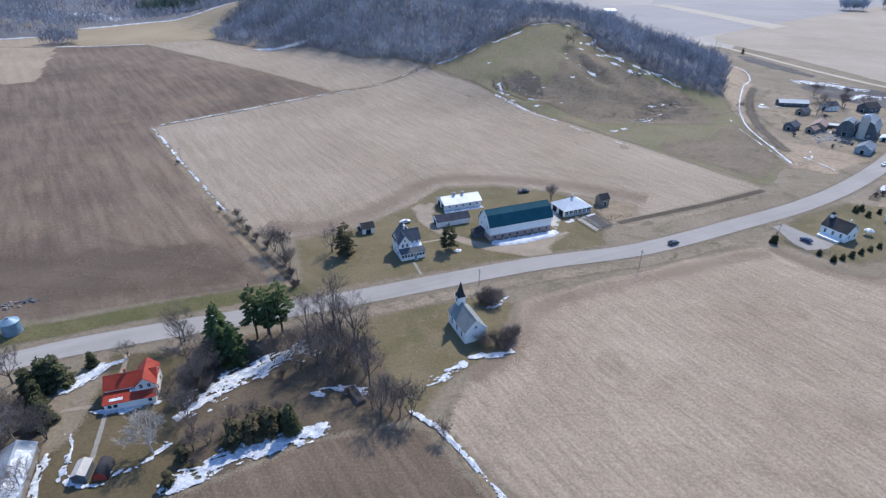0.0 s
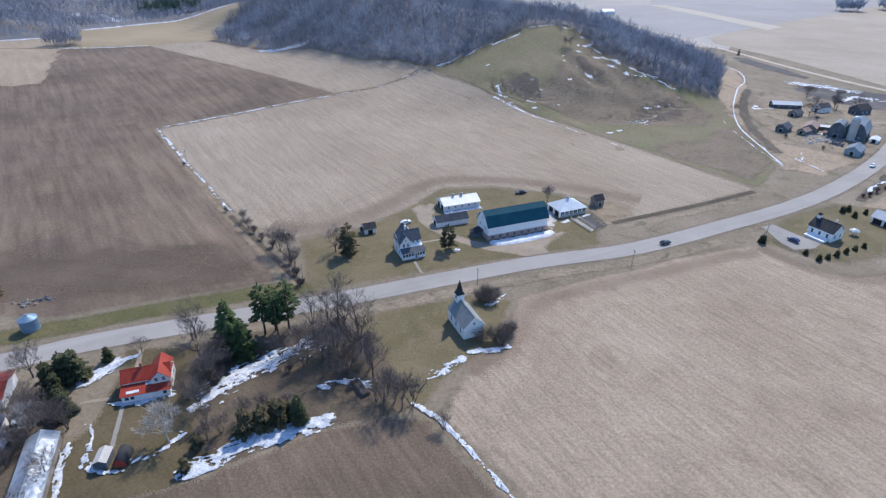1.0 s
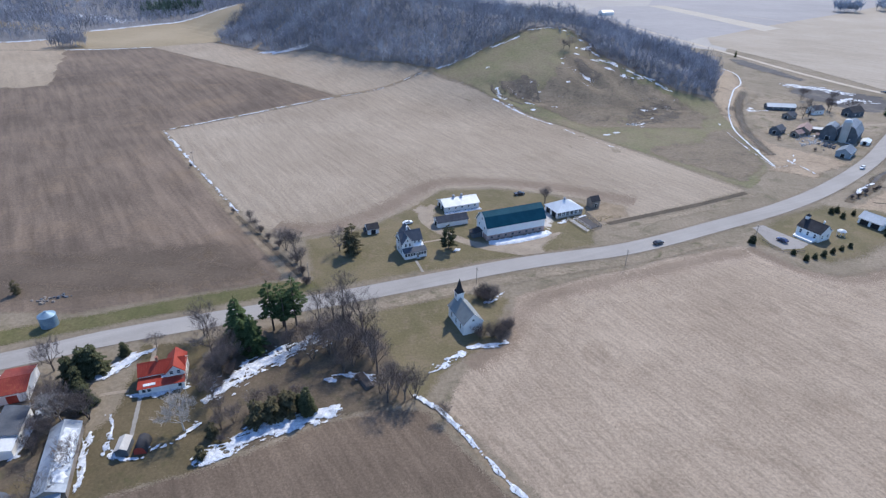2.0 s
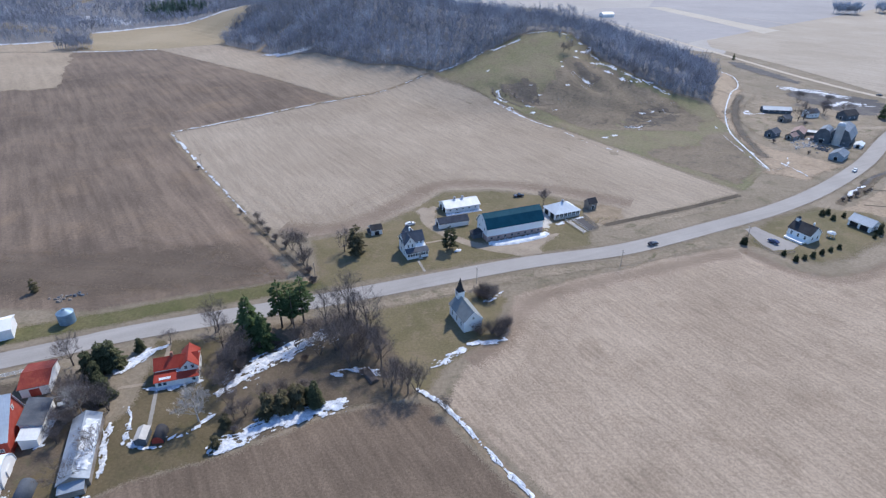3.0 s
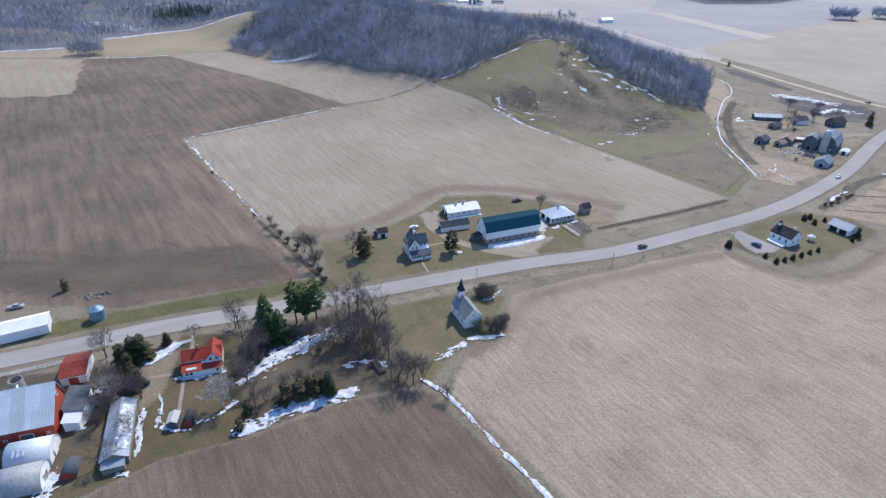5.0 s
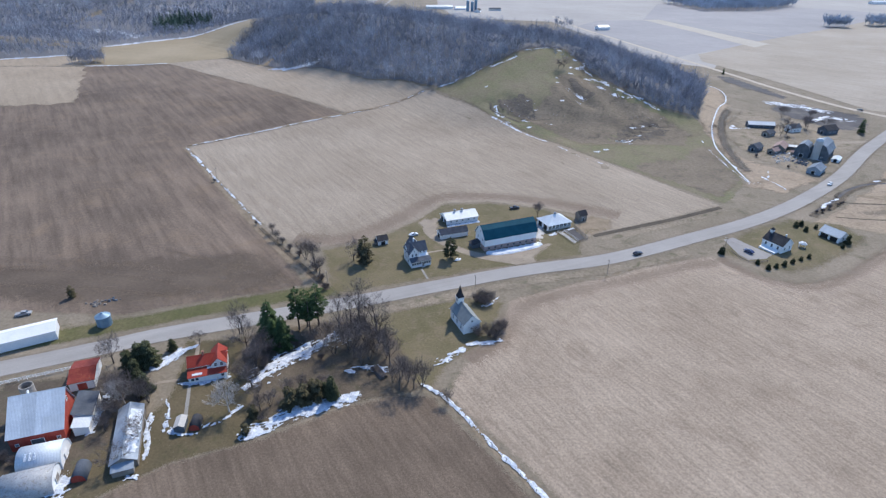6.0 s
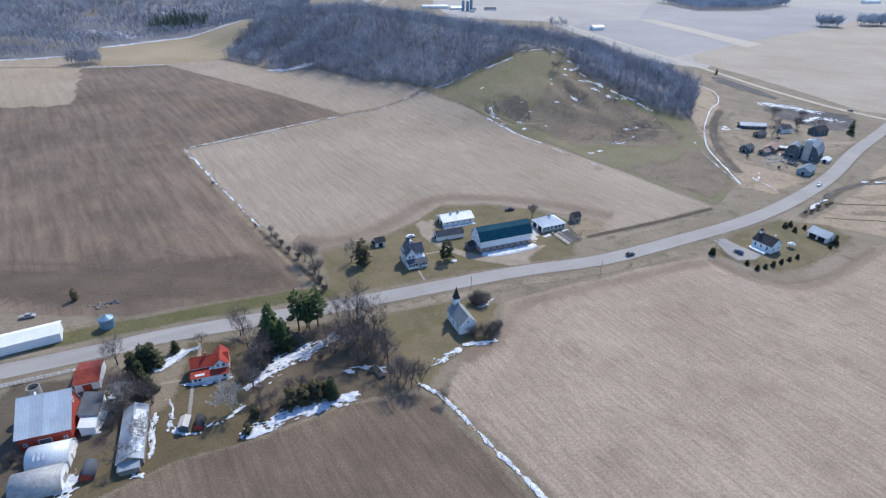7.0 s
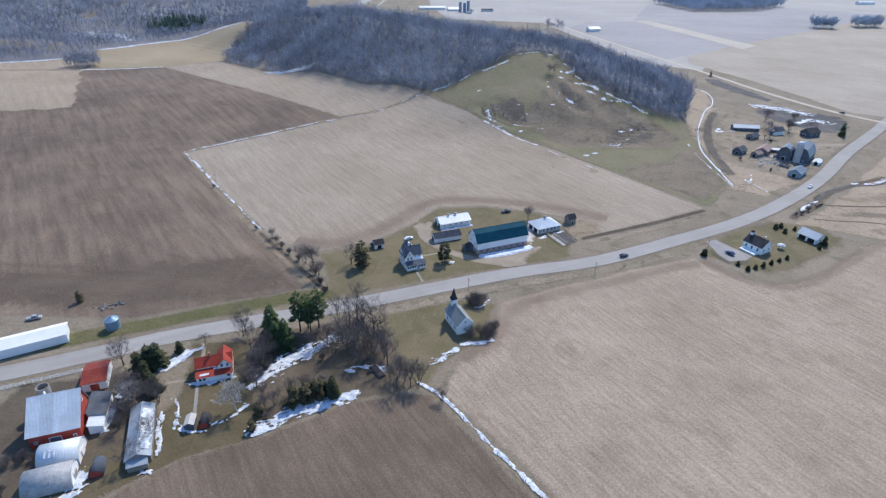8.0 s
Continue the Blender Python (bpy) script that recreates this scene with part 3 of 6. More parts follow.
cover("far_field", [(220, 1120), (300, 1155), (555, 1570), (560, 2400), (-200, 2400), (-200, 1250)], "farfield", "pale fields of the far plain", 0.10, None, 1.0, 27.0, grow=7.0)
cover("far_field", [(1045, 1352), (1500, 1310), (2400, 2400), (600, 2400), (600, 1580), (900, 1510)], "farfield", "pale far fields", 0.10, None, 1.0, 28.0, grow=7.0)
structure("worn_edge", ribbon([(-72, 203), (-52, 200), (-36, 211), (-20, 232), (-4, 253), (24, 256), (56, 249), (80, 238), (92, 232)], 20, 0.04, 4.0, core=0.1), "worn", "brown worn soil where the stubble meets the farmyard", "ground")
structure("worn_edge", ribbon([(8, 112), (20, 124), (27, 140), (38, 150), (72, 164), (112, 180), (122, 182)], 15, 0.026, 4.0, core=0.1), "worn", "brown worn headland of the stubble field", "ground")
structure("worn_edge", ribbon([(124, 186), (135, 168), (147, 162), (158, 162.5), (177, 172), (200, 188), (232, 208)], 11, 0.027, 4.0, core=0.1), "worn", "brown worn headland of the stubble field", "ground")
cover("pen_floor", [(59, 211.5), (64, 216.5), (68, 204), (63.2, 201)], "bog", "dark muddy floor of the cattle pen", 0.2, None, 0.4, 49.0, 2.0, 1.0)
cover("pen_floor", [(55.6, 210), (58, 211.2), (63, 200.5), (61.2, 199)], "yard", "pale concrete lane of the cattle pen", 0.22, None, 0.2, 50.0, 2.0, 0.5)
cover("straw_bedding", [(64, 212), (72, 206), (84, 214), (86, 226), (76, 232), (68, 226)], "weed", "trampled straw of the cattle pen", 0.2, None, 1.0, 43.0, 3.0, 3.0)
for k, d in enumerate((7.0, 15.0)):
    a = d * 0.9
    structure("stubble_pass", ribbon([(12 + a, 100 + d * 0.2), (24 + a, 122 - d * 0.1), (36 + a * 0.8, 143 - d * 0.3), (52 + a * 0.4, 156 - d * 0.75), (76, 166 - d), (108, 179 - d), (124, 178 - d), (136, 166 - d), (152, 160 - d), (178, 170 - d), (202, 186 - d), (236, 206 - d)], 6.5, 0.028 + 0.002 * k, 4.0, core=0.15), "swath", "flattened stubble of a headland pass", "ground")
    structure("stubble_pass", ribbon([(-172 + d, 331), (-130 + d, 268 + d * 0.2), (-86 + d, 212 + d * 0.4), (-60 + d * 0.6, 204 + d), (-44, 214 + d), (-26, 236 + d), (-6, 258 + d), (24, 261 + d), (58, 254 + d), (84, 243 + d), (110, 240 + d * 0.8)], 6.5, 0.032 + 0.002 * k, 4.0, core=0.15), "swath", "flattened stubble of a headland pass", "ground")
for k, line in enumerate(([(-200, 172), (-141, 166), (-120.7, 162.6), (-108.5, 158.1), (-96.5, 150.6)], [(-130, 190), (-106, 179.4), (-94.8, 174.2), (-79.1, 166.9), (-66, 163)], [(-116, 141), (-112.7, 148.3), (-95.2, 152.8), (-78.4, 153), (-66, 157), (-64, 166)], [(-91, 180), (-94.1, 166.6), (-85.8, 159.5), (-74, 160), (-68, 166)], [(-200, 158), (-144.5, 154.3), (-125.5, 152.4), (-108.7, 151.6), (-97.2, 157.2), (-89.1, 166.7), (-88.1, 179)], [(-250, 184), (-190, 178), (-140, 174), (-110, 168), (-98, 174), (-92, 186)])):
    structure("headland_pass", ribbon(line, 5.5 + 1.5 * (k % 3), 0.09 + 0.004 * k, 3.0, core=0.15), "passes", "paler curved pass of the plough on the headland", "ground")
structure("verge", ribbon([(-37, 137.5), (-2, 150), (37, 164), (78.5, 176.2), (112, 191)], 7.5, 0.05, 4.0, core=0.3), "rough", "brown-green grass verge beside the road", "ground")
structure("fence_brush", ribbon([(-92, 212), (-70, 184), (-48, 156)], 3.4, 0.07, 3.0, core=0.3), "brush", "dark brushy line under the fence", "ground")
structure("grass_strip", ribbon([(-181, 338), (-130, 264), (-86, 202), (-50, 157)], 5.0, 0.05, 4.0, core=0.3), "weed", "strip of dead grass along the fence", "ground")
structure("grass_strip", ribbon([(-180, 342), (-132, 382), (-86, 419), (-47, 444), (-16, 467)], 4.0, 0.2, 4.0, core=0.3), "weed", "strip of dead grass along the fence", "ground")
structure("grass_strip", ribbon([(-2, 97), (13, 75), (28, 55), (46, 28)], 4.0, 0.05, 4.0, core=0.3), "weed", "strip of dead grass along the fence", "ground")
cover("bare_slope", [(62, 398), (84, 430), (100, 468), (118, 470), (132, 446), (150, 428), (172, 408), (186, 385), (176, 352), (150, 352), (112, 352), (84, 372)], "slope", "worn brown gullied slope of the pasture", 0.30, 5.0, 6.0, 41.0, 4.0, 12.0)
cover("gully", [(40, 420), (51, 427), (62, 431), (70, 423), (71, 408), (70, 393), (59, 392), (47, 402)], "gully", "grey eroded gully of the hillside", 0.36, 5.0, 5.0, 44.0, 3.0, 9.0)
cover("gully", [(103, 460), (113, 456), (122, 438), (122, 422), (114, 424), (106, 438)], "gully", "grey eroded gully of the hillside", 0.36, 5.0, 5.0, 45.0, 3.0, 7.0)
cover("gully", [(136, 392), (160, 398), (173, 386), (160, 366), (142, 360), (124, 362), (126, 374)], "gully", "dark brushy ground round hillside rocks", 0.36, 5.0, 5.0, 46.0, 3.0, 12.0)
cover("bare_slope", [(120, 302), (150, 256), (180, 278), (190, 318), (194, 354), (174, 346), (152, 316), (130, 322)], "slope", "tan worn ground at the foot of the hill", 0.3, 5.0, 9.0, 47.0, 4.0, 15.0)
structure("cattle_path", ribbon([(40, 396), (62, 378), (84, 362), (108, 352), (132, 350)], 2.0, 0.4, 3.0, core=0.2), "track", "worn cattle path across the hillside", "path")
structure("cattle_path", ribbon([(92, 428), (112, 408), (134, 398), (152, 400)], 1.8, 0.4, 3.0, core=0.2), "track", "worn cattle path across the hillside", "path")
structure("cattle_path", ribbon([(52, 386), (81, 388), (109, 391), (128, 395), (146, 398)], 2.4, 0.4, 3.0, core=0.2), "track", "worn cattle path across the hillside", "path")
for line in (GULLIES[0], GULLIES[1], GULLIES[4]):
    structure("scarp", ribbon(line[0], line[2] * 0.6, 0.42, 2.0, core=0.2), "gully", "dark eroded scarp of the hillside", "ground")
structure("wood_trail", ribbon([(-200, 606), (-203, 617), (-197, 639), (-188, 652), (-178, 668)], 7.0, 0.45, 3.0, core=0.4), "weed", "tan trail climbing into the woods", "path")
WOODS = [(-8, 467), (14, 472), (33, 488), (55, 505), (78, 523), (113, 523), (125, 489), (138, 455), (158, 433), (179, 419), (205, 414), (232, 470), (258, 535), (250, 600), (150, 660), (0, 720), (-120, 800), (-215, 830), (-250, 775), (-262, 715), (-262, 662), (-188, 597), (-131, 565), (-76, 505), (-42, 490)]
cover("forest_floor", WOODS, "litter", "leaf litter under the bare woods", 0.16, 8.0, 1.0, 29.0)
LEFTWOODS = [(-1050, 640), (-640, 615), (-513, 638), (-470, 655), (-432, 682), (-444, 724), (-418, 783), (-375, 838), (-330, 868), (-270, 880), (-230, 960), (-330, 1500), (-1050, 1500)]
cover("forest_floor", LEFTWOODS, "litter", "leaf litter and old snow under far woods", 0.16, 25.0, 1.0, 30.0)

# ---- roads ----
ROAD = [(-420, 8), (-280, 57), (-200, 85.4), (-149.3, 104.3), (-118.4, 117.2), (-98, 126.2), (-40, 145.8), (-5.4, 158.7), (33.6, 172.9), (75, 184.6), (121, 206.4), (159, 226), (198, 252.2), (246, 292.7), (300, 348), (374, 417), (520, 560)]
structure("road_shoulder", ribbon(ROAD, 12.4, 0.06), "shoulder", "gravel shoulders of the country road", "road")
structure("road", ribbon(ROAD, 8.7, 0.12, thick=0.1), "road", "weathered grey asphalt country road", "road")
GRAVEL = [(386, 427), (371, 448), (358, 470), (344.5, 504), (329.5, 552), (317, 616), (305, 680), (262, 900), (229, 1114), (207, 1681)]
structure("gravel_road", ribbon(GRAVEL, 7.5, 0.14, 8.0), "gravelroad", "pale gravel side road", "road")


def drive(line, width, label, material="gravel", lift=0.06):
    return structure("driveway", ribbon(line, width, lift, 2.0), material, label, "driveway")


drive([(38, 175), (30, 180.5), (19, 184), (10.5, 188.5), (1, 196), (-5, 203), (-9, 211), (-8, 219), (-4, 225)], 5.4, "tan gravel driveway into the farmyard")
cover("yard_gravel", [(-7.5, 204), (-2, 203), (-3, 214), (-2, 216), (-4, 225), (-11, 226.5), (-15.5, 219.5), (-11, 211)], "gravel", "gravel yard before the sheds", 0.20, None, 0.6, 31.0)
cover("yard_gravel", [(34, 176), (41, 179), (42, 185), (47, 192), (52, 198), (44, 200), (18, 189), (8, 192), (6, 188), (22, 182)], "gravel", "gravel apron before the barn", 0.19, None, 0.6, 32.0)
cover("yard_gravel", [(45, 199), (50, 210), (50, 224), (46, 224), (43, 208)], "yard", "pale concrete yard beside the barn", 0.19, None, 0.4, 33.0)
cover("driveway", [(134.5, 204.5), (140.5, 207), (144.6, 199), (150.8, 189.6), (146, 185.4), (137, 184.4), (134.6, 190)], "parking", "paved parking by the schoolhouse", 0.2, None, 0.15, 53.0, 2.0, 0.4)
drive([(315, 368), (303, 366), (290, 364), (276, 352)], 5.0, "gravel lane to the far farmstead")
drive([(-92.4, 99.4), (-89.2, 100.4), (-85.4, 101.2)], 1.5, "tan walk to the farmhouse", "gravel")
drive([(-81.5, 100), (-79, 92), (-76.5, 84)], 1.3, "concrete garden walk", "path")
drive([(-84.5, 113), (-87, 121)], 1.6, "brick-tan front walk", "gravel")
drive([(-10.5, 173.5), (-7.5, 165)], 1.2, "concrete walk to the road", "path")
drive([(-8.7, 188.2), (-1.8, 190.6), (2.5, 191.5)], 1.4, "tan garden path", "gravel")
drive([(72, 207), (95, 217), (120, 228), (150, 243)], 3.8, "dark grassy ditch along the field", "ditchsoil", 0.055)
drive([(74, 203), (96, 212), (122, 224), (152, 240)], 4.2, "dry grass bank", "rough", 0.05)


# ---- buildings ----
def side_box(s, side, L, W, u0, u1, z0, z1, o0, o1):
    """A box on one side wall of a block L by W: along the wall u0..u1, out from it o0..o1."""
    if side == "S":
        s.box(u0, u1, -W / 2 - o1, -W / 2 - o0, z0, z1)
    elif side == "N":
        s.box(u0, u1, W / 2 + o0, W / 2 + o1, z0, z1)
    elif side == "E":
        s.box(L / 2 + o0, L / 2 + o1, u0, u1, z0, z1)
    else:
        s.box(-L / 2 - o1, -L / 2 - o0, u0, u1, z0, z1)
    return s


def window(root, side, L, W, u, z, w, h, frame_material="trim", cross=True):
    f = Shape()
    t = 0.1
    for a, b, c, d in ((u - w / 2 - t, u + w / 2 + t, z - t, z), (u - w / 2 - t, u + w / 2 + t, z + h, z + h + t), (u - w / 2 - t, u - w / 2, z, z + h), (u + w / 2, u + w / 2 + t, z, z + h)):
        side_box(f, side, L, W, a, b, c, d, 0.0, 0.08)
    if cross:
        side_box(f, side, L, W, u - w / 2, u + w / 2, z + h / 2 - 0.03, z + h / 2 + 0.03, 0.0, 0.06)
    fr = part("window", f, frame_material, root)
    part("pane", side_box(Shape(), side, L, W, u - w / 2, u + w / 2, z, z + h, 0.005, 0.03), "glass", fr, "dark window pane")
    return fr


def door(root, side, L, W, u, w, h, material="board", z=0.05):
    d = part("door", side_box(Shape(), side, L, W, u - w / 2, u + w / 2, z, z + h, 0.01, 0.07), material, root)
    part("door_frame", side_box(side_box(side_box(Shape(), side, L, W, u - w / 2 - 0.12, u - w / 2, z, z + h + 0.12, 0.0, 0.1), side, L, W, u + w / 2, u + w / 2 + 0.12, z, z + h + 0.12, 0.0, 0.1), side, L, W, u - w / 2, u + w / 2, z + h, z + h + 0.12, 0.0, 0.1), "trim", d)
    return d


def gable_block(root, L, W, eave, ridge, wall, roof, over=0.4, base=0.0, shift=0.0, thick=0.16, cut=None, name="wall", ridge_at=0.0, panels=0):
    """Four walls with gables under a two-sided roof; the ridge runs along local x. panels: sheets into which each roof side is split."""
    y0, y1, yr = -W / 2 + shift, W / 2 + shift, shift + ridge_at
    part(name, Shape().prism([(y0, base - 0.3), (y1, base - 0.3), (y1, eave), (yr, ridge), (y0, eave)], -L / 2, L / 2), wall, root)
    for sgn, ye in ((-1, y0), (1, y1)):
        k = (ridge - eave) / abs(ye - yr)
        out = Vector((0, ye + sgn * over, eave - k * over + thick))
        top = Vector((0, yr, ridge + thick))
        n = panels or 1
        step = (L + 2 * over) / n
        for i in range(n):
            a, b = -L / 2 - over + i * step, -L / 2 - over + (i + 1) * step
            lift = Vector((0, 0, 0.02 * (i % 2)))
            c = [out + Vector((a, 0, 0)) + lift, out + Vector((b, 0, 0)) + lift, top + Vector((b, 0, 0)) + lift, top + Vector((a, 0, 0)) + lift]
            part("roof_panel" if panels else "roof_slope", Shape().slab(c if sgn < 0 else c[::-1], thick), roof, root)
    part("ridge_cap", Shape().prism([(yr - 0.22, ridge + thick - 0.1), (yr + 0.22, ridge + thick - 0.1), (yr, ridge + thick + 0.06)], -L / 2 - over, L / 2 + over), roof, root)
    # rake boards at both gable ends
    for x in (-L / 2 - over, L / 2 + over - 0.05):
        rb = Shape()
        for sgn, ye in ((-1, y0), (1, y1)):
            k = (ridge - eave) / abs(ye - yr)
            rb.add([(x + dx, y, z) for dx in (-0.03, 0.05) for y, z in ((ye + sgn * over, eave - k * over - 0.12), (yr, ridge - 0.12), (yr, ridge + 0.1), (ye + sgn * over, eave - k * over + 0.1))],
                   [(0, 1, 2, 3), (7, 6, 5, 4), (0, 4, 5, 1), (1, 5, 6, 2), (2, 6, 7, 3), (3, 7, 4, 0)])
        part("rake_board", rb, "trim" if wall in ("white", "whitemetal") else wall, root)
    return root


def gambrel_block(root, L, W, eave, knee, ridge, wall, roof, over=0.4, panels=1, thick=0.16):
    """Walls under a roof of two slopes a side; knee: (distance from the ridge, height). The ridge runs along local x."""
    ky, kz = knee
    part("wall", Shape().prism([(-W / 2, -0.3), (W / 2, -0.3), (W / 2, eave), (ky, kz), (0, ridge), (-ky, kz), (-W / 2, eave)], -L / 2, L / 2), wall, root)
    step = (L + 2 * over) / panels
    drop = over * (kz - eave) / (W / 2 - ky)
    for sgn in (-1, 1):
        rows = [(sgn * (W / 2 + over), eave - drop + thick), (sgn * ky, kz + thick), (0, ridge + thick)]
        for (ya, za), (yb, zb) in zip(rows, rows[1:]):
            for i in range(panels):
                a, b, up = -L / 2 - over + i * step, -L / 2 - over + (i + 1) * step, 0.02 * (i % 2)
                part("roof_panel" if panels > 1 else "roof_slope", Shape().slab([(a, ya, za + up), (b, ya, za + up), (b, yb, zb + up), (a, yb, zb + up)], thick), roof, root)
    part("ridge_cap", Shape().prism([(-0.25, ridge + thick - 0.1), (0.25, ridge + thick - 0.1), (0, ridge + thick + 0.07)], -L / 2 - over, L / 2 + over), roof, root)
    for x in (-L / 2 - over - 0.03, L / 2 + over - 0.02):
        rb = Shape()
        for sgn in (-1, 1):
            rows = [(sgn * (W / 2 + over), eave - drop), (sgn * ky, kz), (0, ridge)]
            for (ya, za), (yb, zb) in zip(rows, rows[1:]):
                rb.add([(x + dx, y, z) for dx in (0, 0.05) for y, z in ((ya, za - 0.1), (yb, zb - 0.1), (yb, zb + 0.12), (ya, za + 0.12))], [(0, 1, 2, 3), (7, 6, 5, 4), (0, 4, 5, 1), (1, 5, 6, 2), (2, 6, 7, 3), (3, 7, 4, 0)])
        part("rake_board", rb, "trim" if wall == "white" else wall, root)
    return root


def lean_to(root, x0, x1, y0, y1, low, high, wall, roof, high_side="N", over=0.3, name="porch"):
    """A block under a one-sided roof."""
    if high_side in "NS":
        za, zb = (low, high) if high_side == "N" else (high, low)
        w = part(name, Shape().prism([(y0, -0.3), (y1, -0.3), (y1, zb), (y0, za)], x0, x1), wall, root)
        k = (zb - za) / (y1 - y0)
        c = [(x0 - over, y0 - over, za - k * over + 0.12), (x1 + over, y0 - over, za - k * over + 0.12), (x1 + over, y1, zb + 0.12), (x0 - over, y1, zb + 0.12)]
    else:
        za, zb = (low, high) if high_side == "E" else (high, low)
        w = part(name, Shape().add([(x, y, z) for y in (y0, y1) for x, z in ((x0, -0.3), (x1, -0.3), (x1, zb), (x0, za))], [(0, 1, 2, 3), (7, 6, 5, 4), (0, 4, 5, 1), (1, 5, 6, 2), (2, 6, 7, 3), (3, 7, 4, 0)]), wall, root)
        k = (zb - za) / (x1 - x0)
        c = [(x0 - over, y0 - over, za - k * over + 0.12), (x1 + over, y0 - over, zb + k * over + 0.12), (x1 + over, y1 + over, zb + k * over + 0.12), (x0 - over, y1 + over, za - k * over + 0.12)]
    part("roof_slope", Shape().slab(c, 0.12), roof, w)
    return w


def hip_block(root, L, W, eave, ridge, top, wall, roof, over=0.5):
    part("wall", Shape().box(-L / 2, L / 2, -W / 2, W / 2, -0.3, eave), wall, root)
    e = [(-L / 2 - over, -W / 2 - over, eave), (L / 2 + over, -W / 2 - over, eave), (L / 2 + over, W / 2 + over, eave), (-L / 2 - over, W / 2 + over, eave)]
    r = [(-top / 2, 0, ridge), (top / 2, 0, ridge)]
    for c in ([e[0], e[1], r[1], r[0]], [e[1], e[2], r[1]], [e[2], e[3], r[0], r[1]], [e[3], e[0], r[0]]):
        part("roof_slope", Shape().slab(c, 0.12), roof, root)
    return root


def chimney(root, x, y, z0, z1, w=0.6, material="brick"):
    s = Shape().box(x - w / 2, x + w / 2, y - w / 2, y + w / 2, z0, z1)
    s.box(x - w / 2 - 0.06, x + w / 2 + 0.06, y - w / 2 - 0.06, y + w / 2 + 0.06, z1, z1 + 0.12)
    return part("chimney", s, material, root)


YAW = 22.0

# north farmstead
barn = thing("barn", 28.6, 199.8, YAW, "long white barn with green steel roof on stone foundation", "barn")
BL, BW = 27.0, 10.2
gambrel_block(barn, BL, BW, 6.2, (2.6, 9.45), 10.9, "white", "green", 0.5, 18)
fnd = part("foundation", Shape().box(-BL / 2 - 0.08, BL / 2 + 0.08, -BW / 2 - 0.08, BW / 2 + 0.08, -0.3, 2.3), "stone", barn, "pinkish fieldstone foundation wall")
for i in range(8):
    window(barn, "S", BL, BW + 0.16, -11.4 + i * 3.25, 1.0, 0.9, 0.7, "board", False)
for u in (-2.4, 2.4):
    window(barn, "W", BL, BW, u, 4.2, 0.8, 1.0)
window(barn, "W", BL, BW, 0, 7.6, 0.7, 0.9)
door(barn, "W", BL + 0.16, BW, 0.6, 3.0, 2.6, "darkboard")
door(barn, "E", BL + 0.16, BW, 0, 3.2, 3.0, "white", 2.4)
lean_to(barn, -BL / 2 - 4.3, -BL / 2 - 0.1, -0.8, 3.0, 2.0, 2.8, "darkboard", "darkroof", "E", name="lean_to")

shed = thing("machine_shed", 6.9, 224.5, 21.6, "low white shed with pale metal roof and ventilators", "shed")
gable_block(shed, 17.0, 9.2, 2.7, 4.7, "white", "metalpale", over=0.4, panels=12)
for i in range(5):
    window(shed, "S", 17.0, 9.2, -6.4 + i * 3.2, 1.3, 0.75, 0.7, "trim", False)
# open doorways: flat dark panels painted as the unlit inside
door(shed, "W", 17.0, 9.2, -2, 2.6, 2.3, "dark")
door(shed, "W", 17.0, 9.2, 2, 2.6, 2.3, "dark")
for x in (-2.4, 1.6):
    vent = part("ventilator", Shape().lathe([(0.45, 4.6), (0.45, 5.5), (0.75, 5.6), (0.7, 5.8), (0.15, 6.15)], 10, x, 0.3), "rustmetal", shed, "galvanised ridge ventilator")

shed = thing("long_shed", 3.3, 206.4, 20.5, "small white shed with dark weathered roof", "shed")
gable_block(shed, 14.0, 5.6, 2.4, 4.1, "white", "slateroof", over=0.3)
for i in range(4):
    window(shed, "S", 14.0, 5.2, -5 + i * 3.2, 1.1, 0.8, 0.7, "trim", False)
door(shed, "W", 14.0, 5.2, 0, 2.6, 2.2, "dark")

house = thing("farmhouse", -13.4, 181.5, YAW + 1, "two-storey white farmhouse with grey roof and glazed porch", "house")


def cross_gable(root, x0, x1, y0, y1, eave, ridge, wall, roof, over=0.4, thick=0.16, name="wing_wall"):
    """A block whose ridge runs along local y."""
    xm = (x0 + x1) / 2
    part(name, Shape().add([(x, y, z) for y in (y0, y1) for x, z in ((x0, -0.3), (x1, -0.3), (x1, eave), (xm, ridge), (x0, eave))], [(0, 1, 2, 3, 4), (9, 8, 7, 6, 5), (0, 5, 6, 1), (1, 6, 7, 2), (2, 7, 8, 3), (3, 8, 9, 4), (4, 9, 5, 0)]), wall, root)
    k = (ridge - eave) / (xm - x0)
    for sgn in (-1, 1):
        xo = xm + sgn * (xm - x0 + over)
        part("roof_slope", Shape().slab([(xo, y0 - over, eave - k * over + thick), (xo, y1 + over, eave - k * over + thick), (xm, y1 + over, ridge + thick), (xm, y0 - over, ridge + thick)], thick), roof, root)
    for y in (y0 - over - 0.03, y1 + over - 0.02):
        rb = Shape()
        for sgn in (-1, 1):
            xo = xm + sgn * (xm - x0 + over)
            rb.add([(x, y + dy, z) for dy in (0, 0.05) for x, z in ((xo, eave - k * over - 0.1), (xm, ridge - 0.1), (xm, ridge + 0.12), (xo, eave - k * over + 0.12))], [(0, 1, 2, 3), (7, 6, 5, 4), (0, 4, 5, 1), (1, 5, 6, 2), (2, 6, 7, 3), (3, 7, 4, 0)])
        part("rake_board", rb, "trim", root)


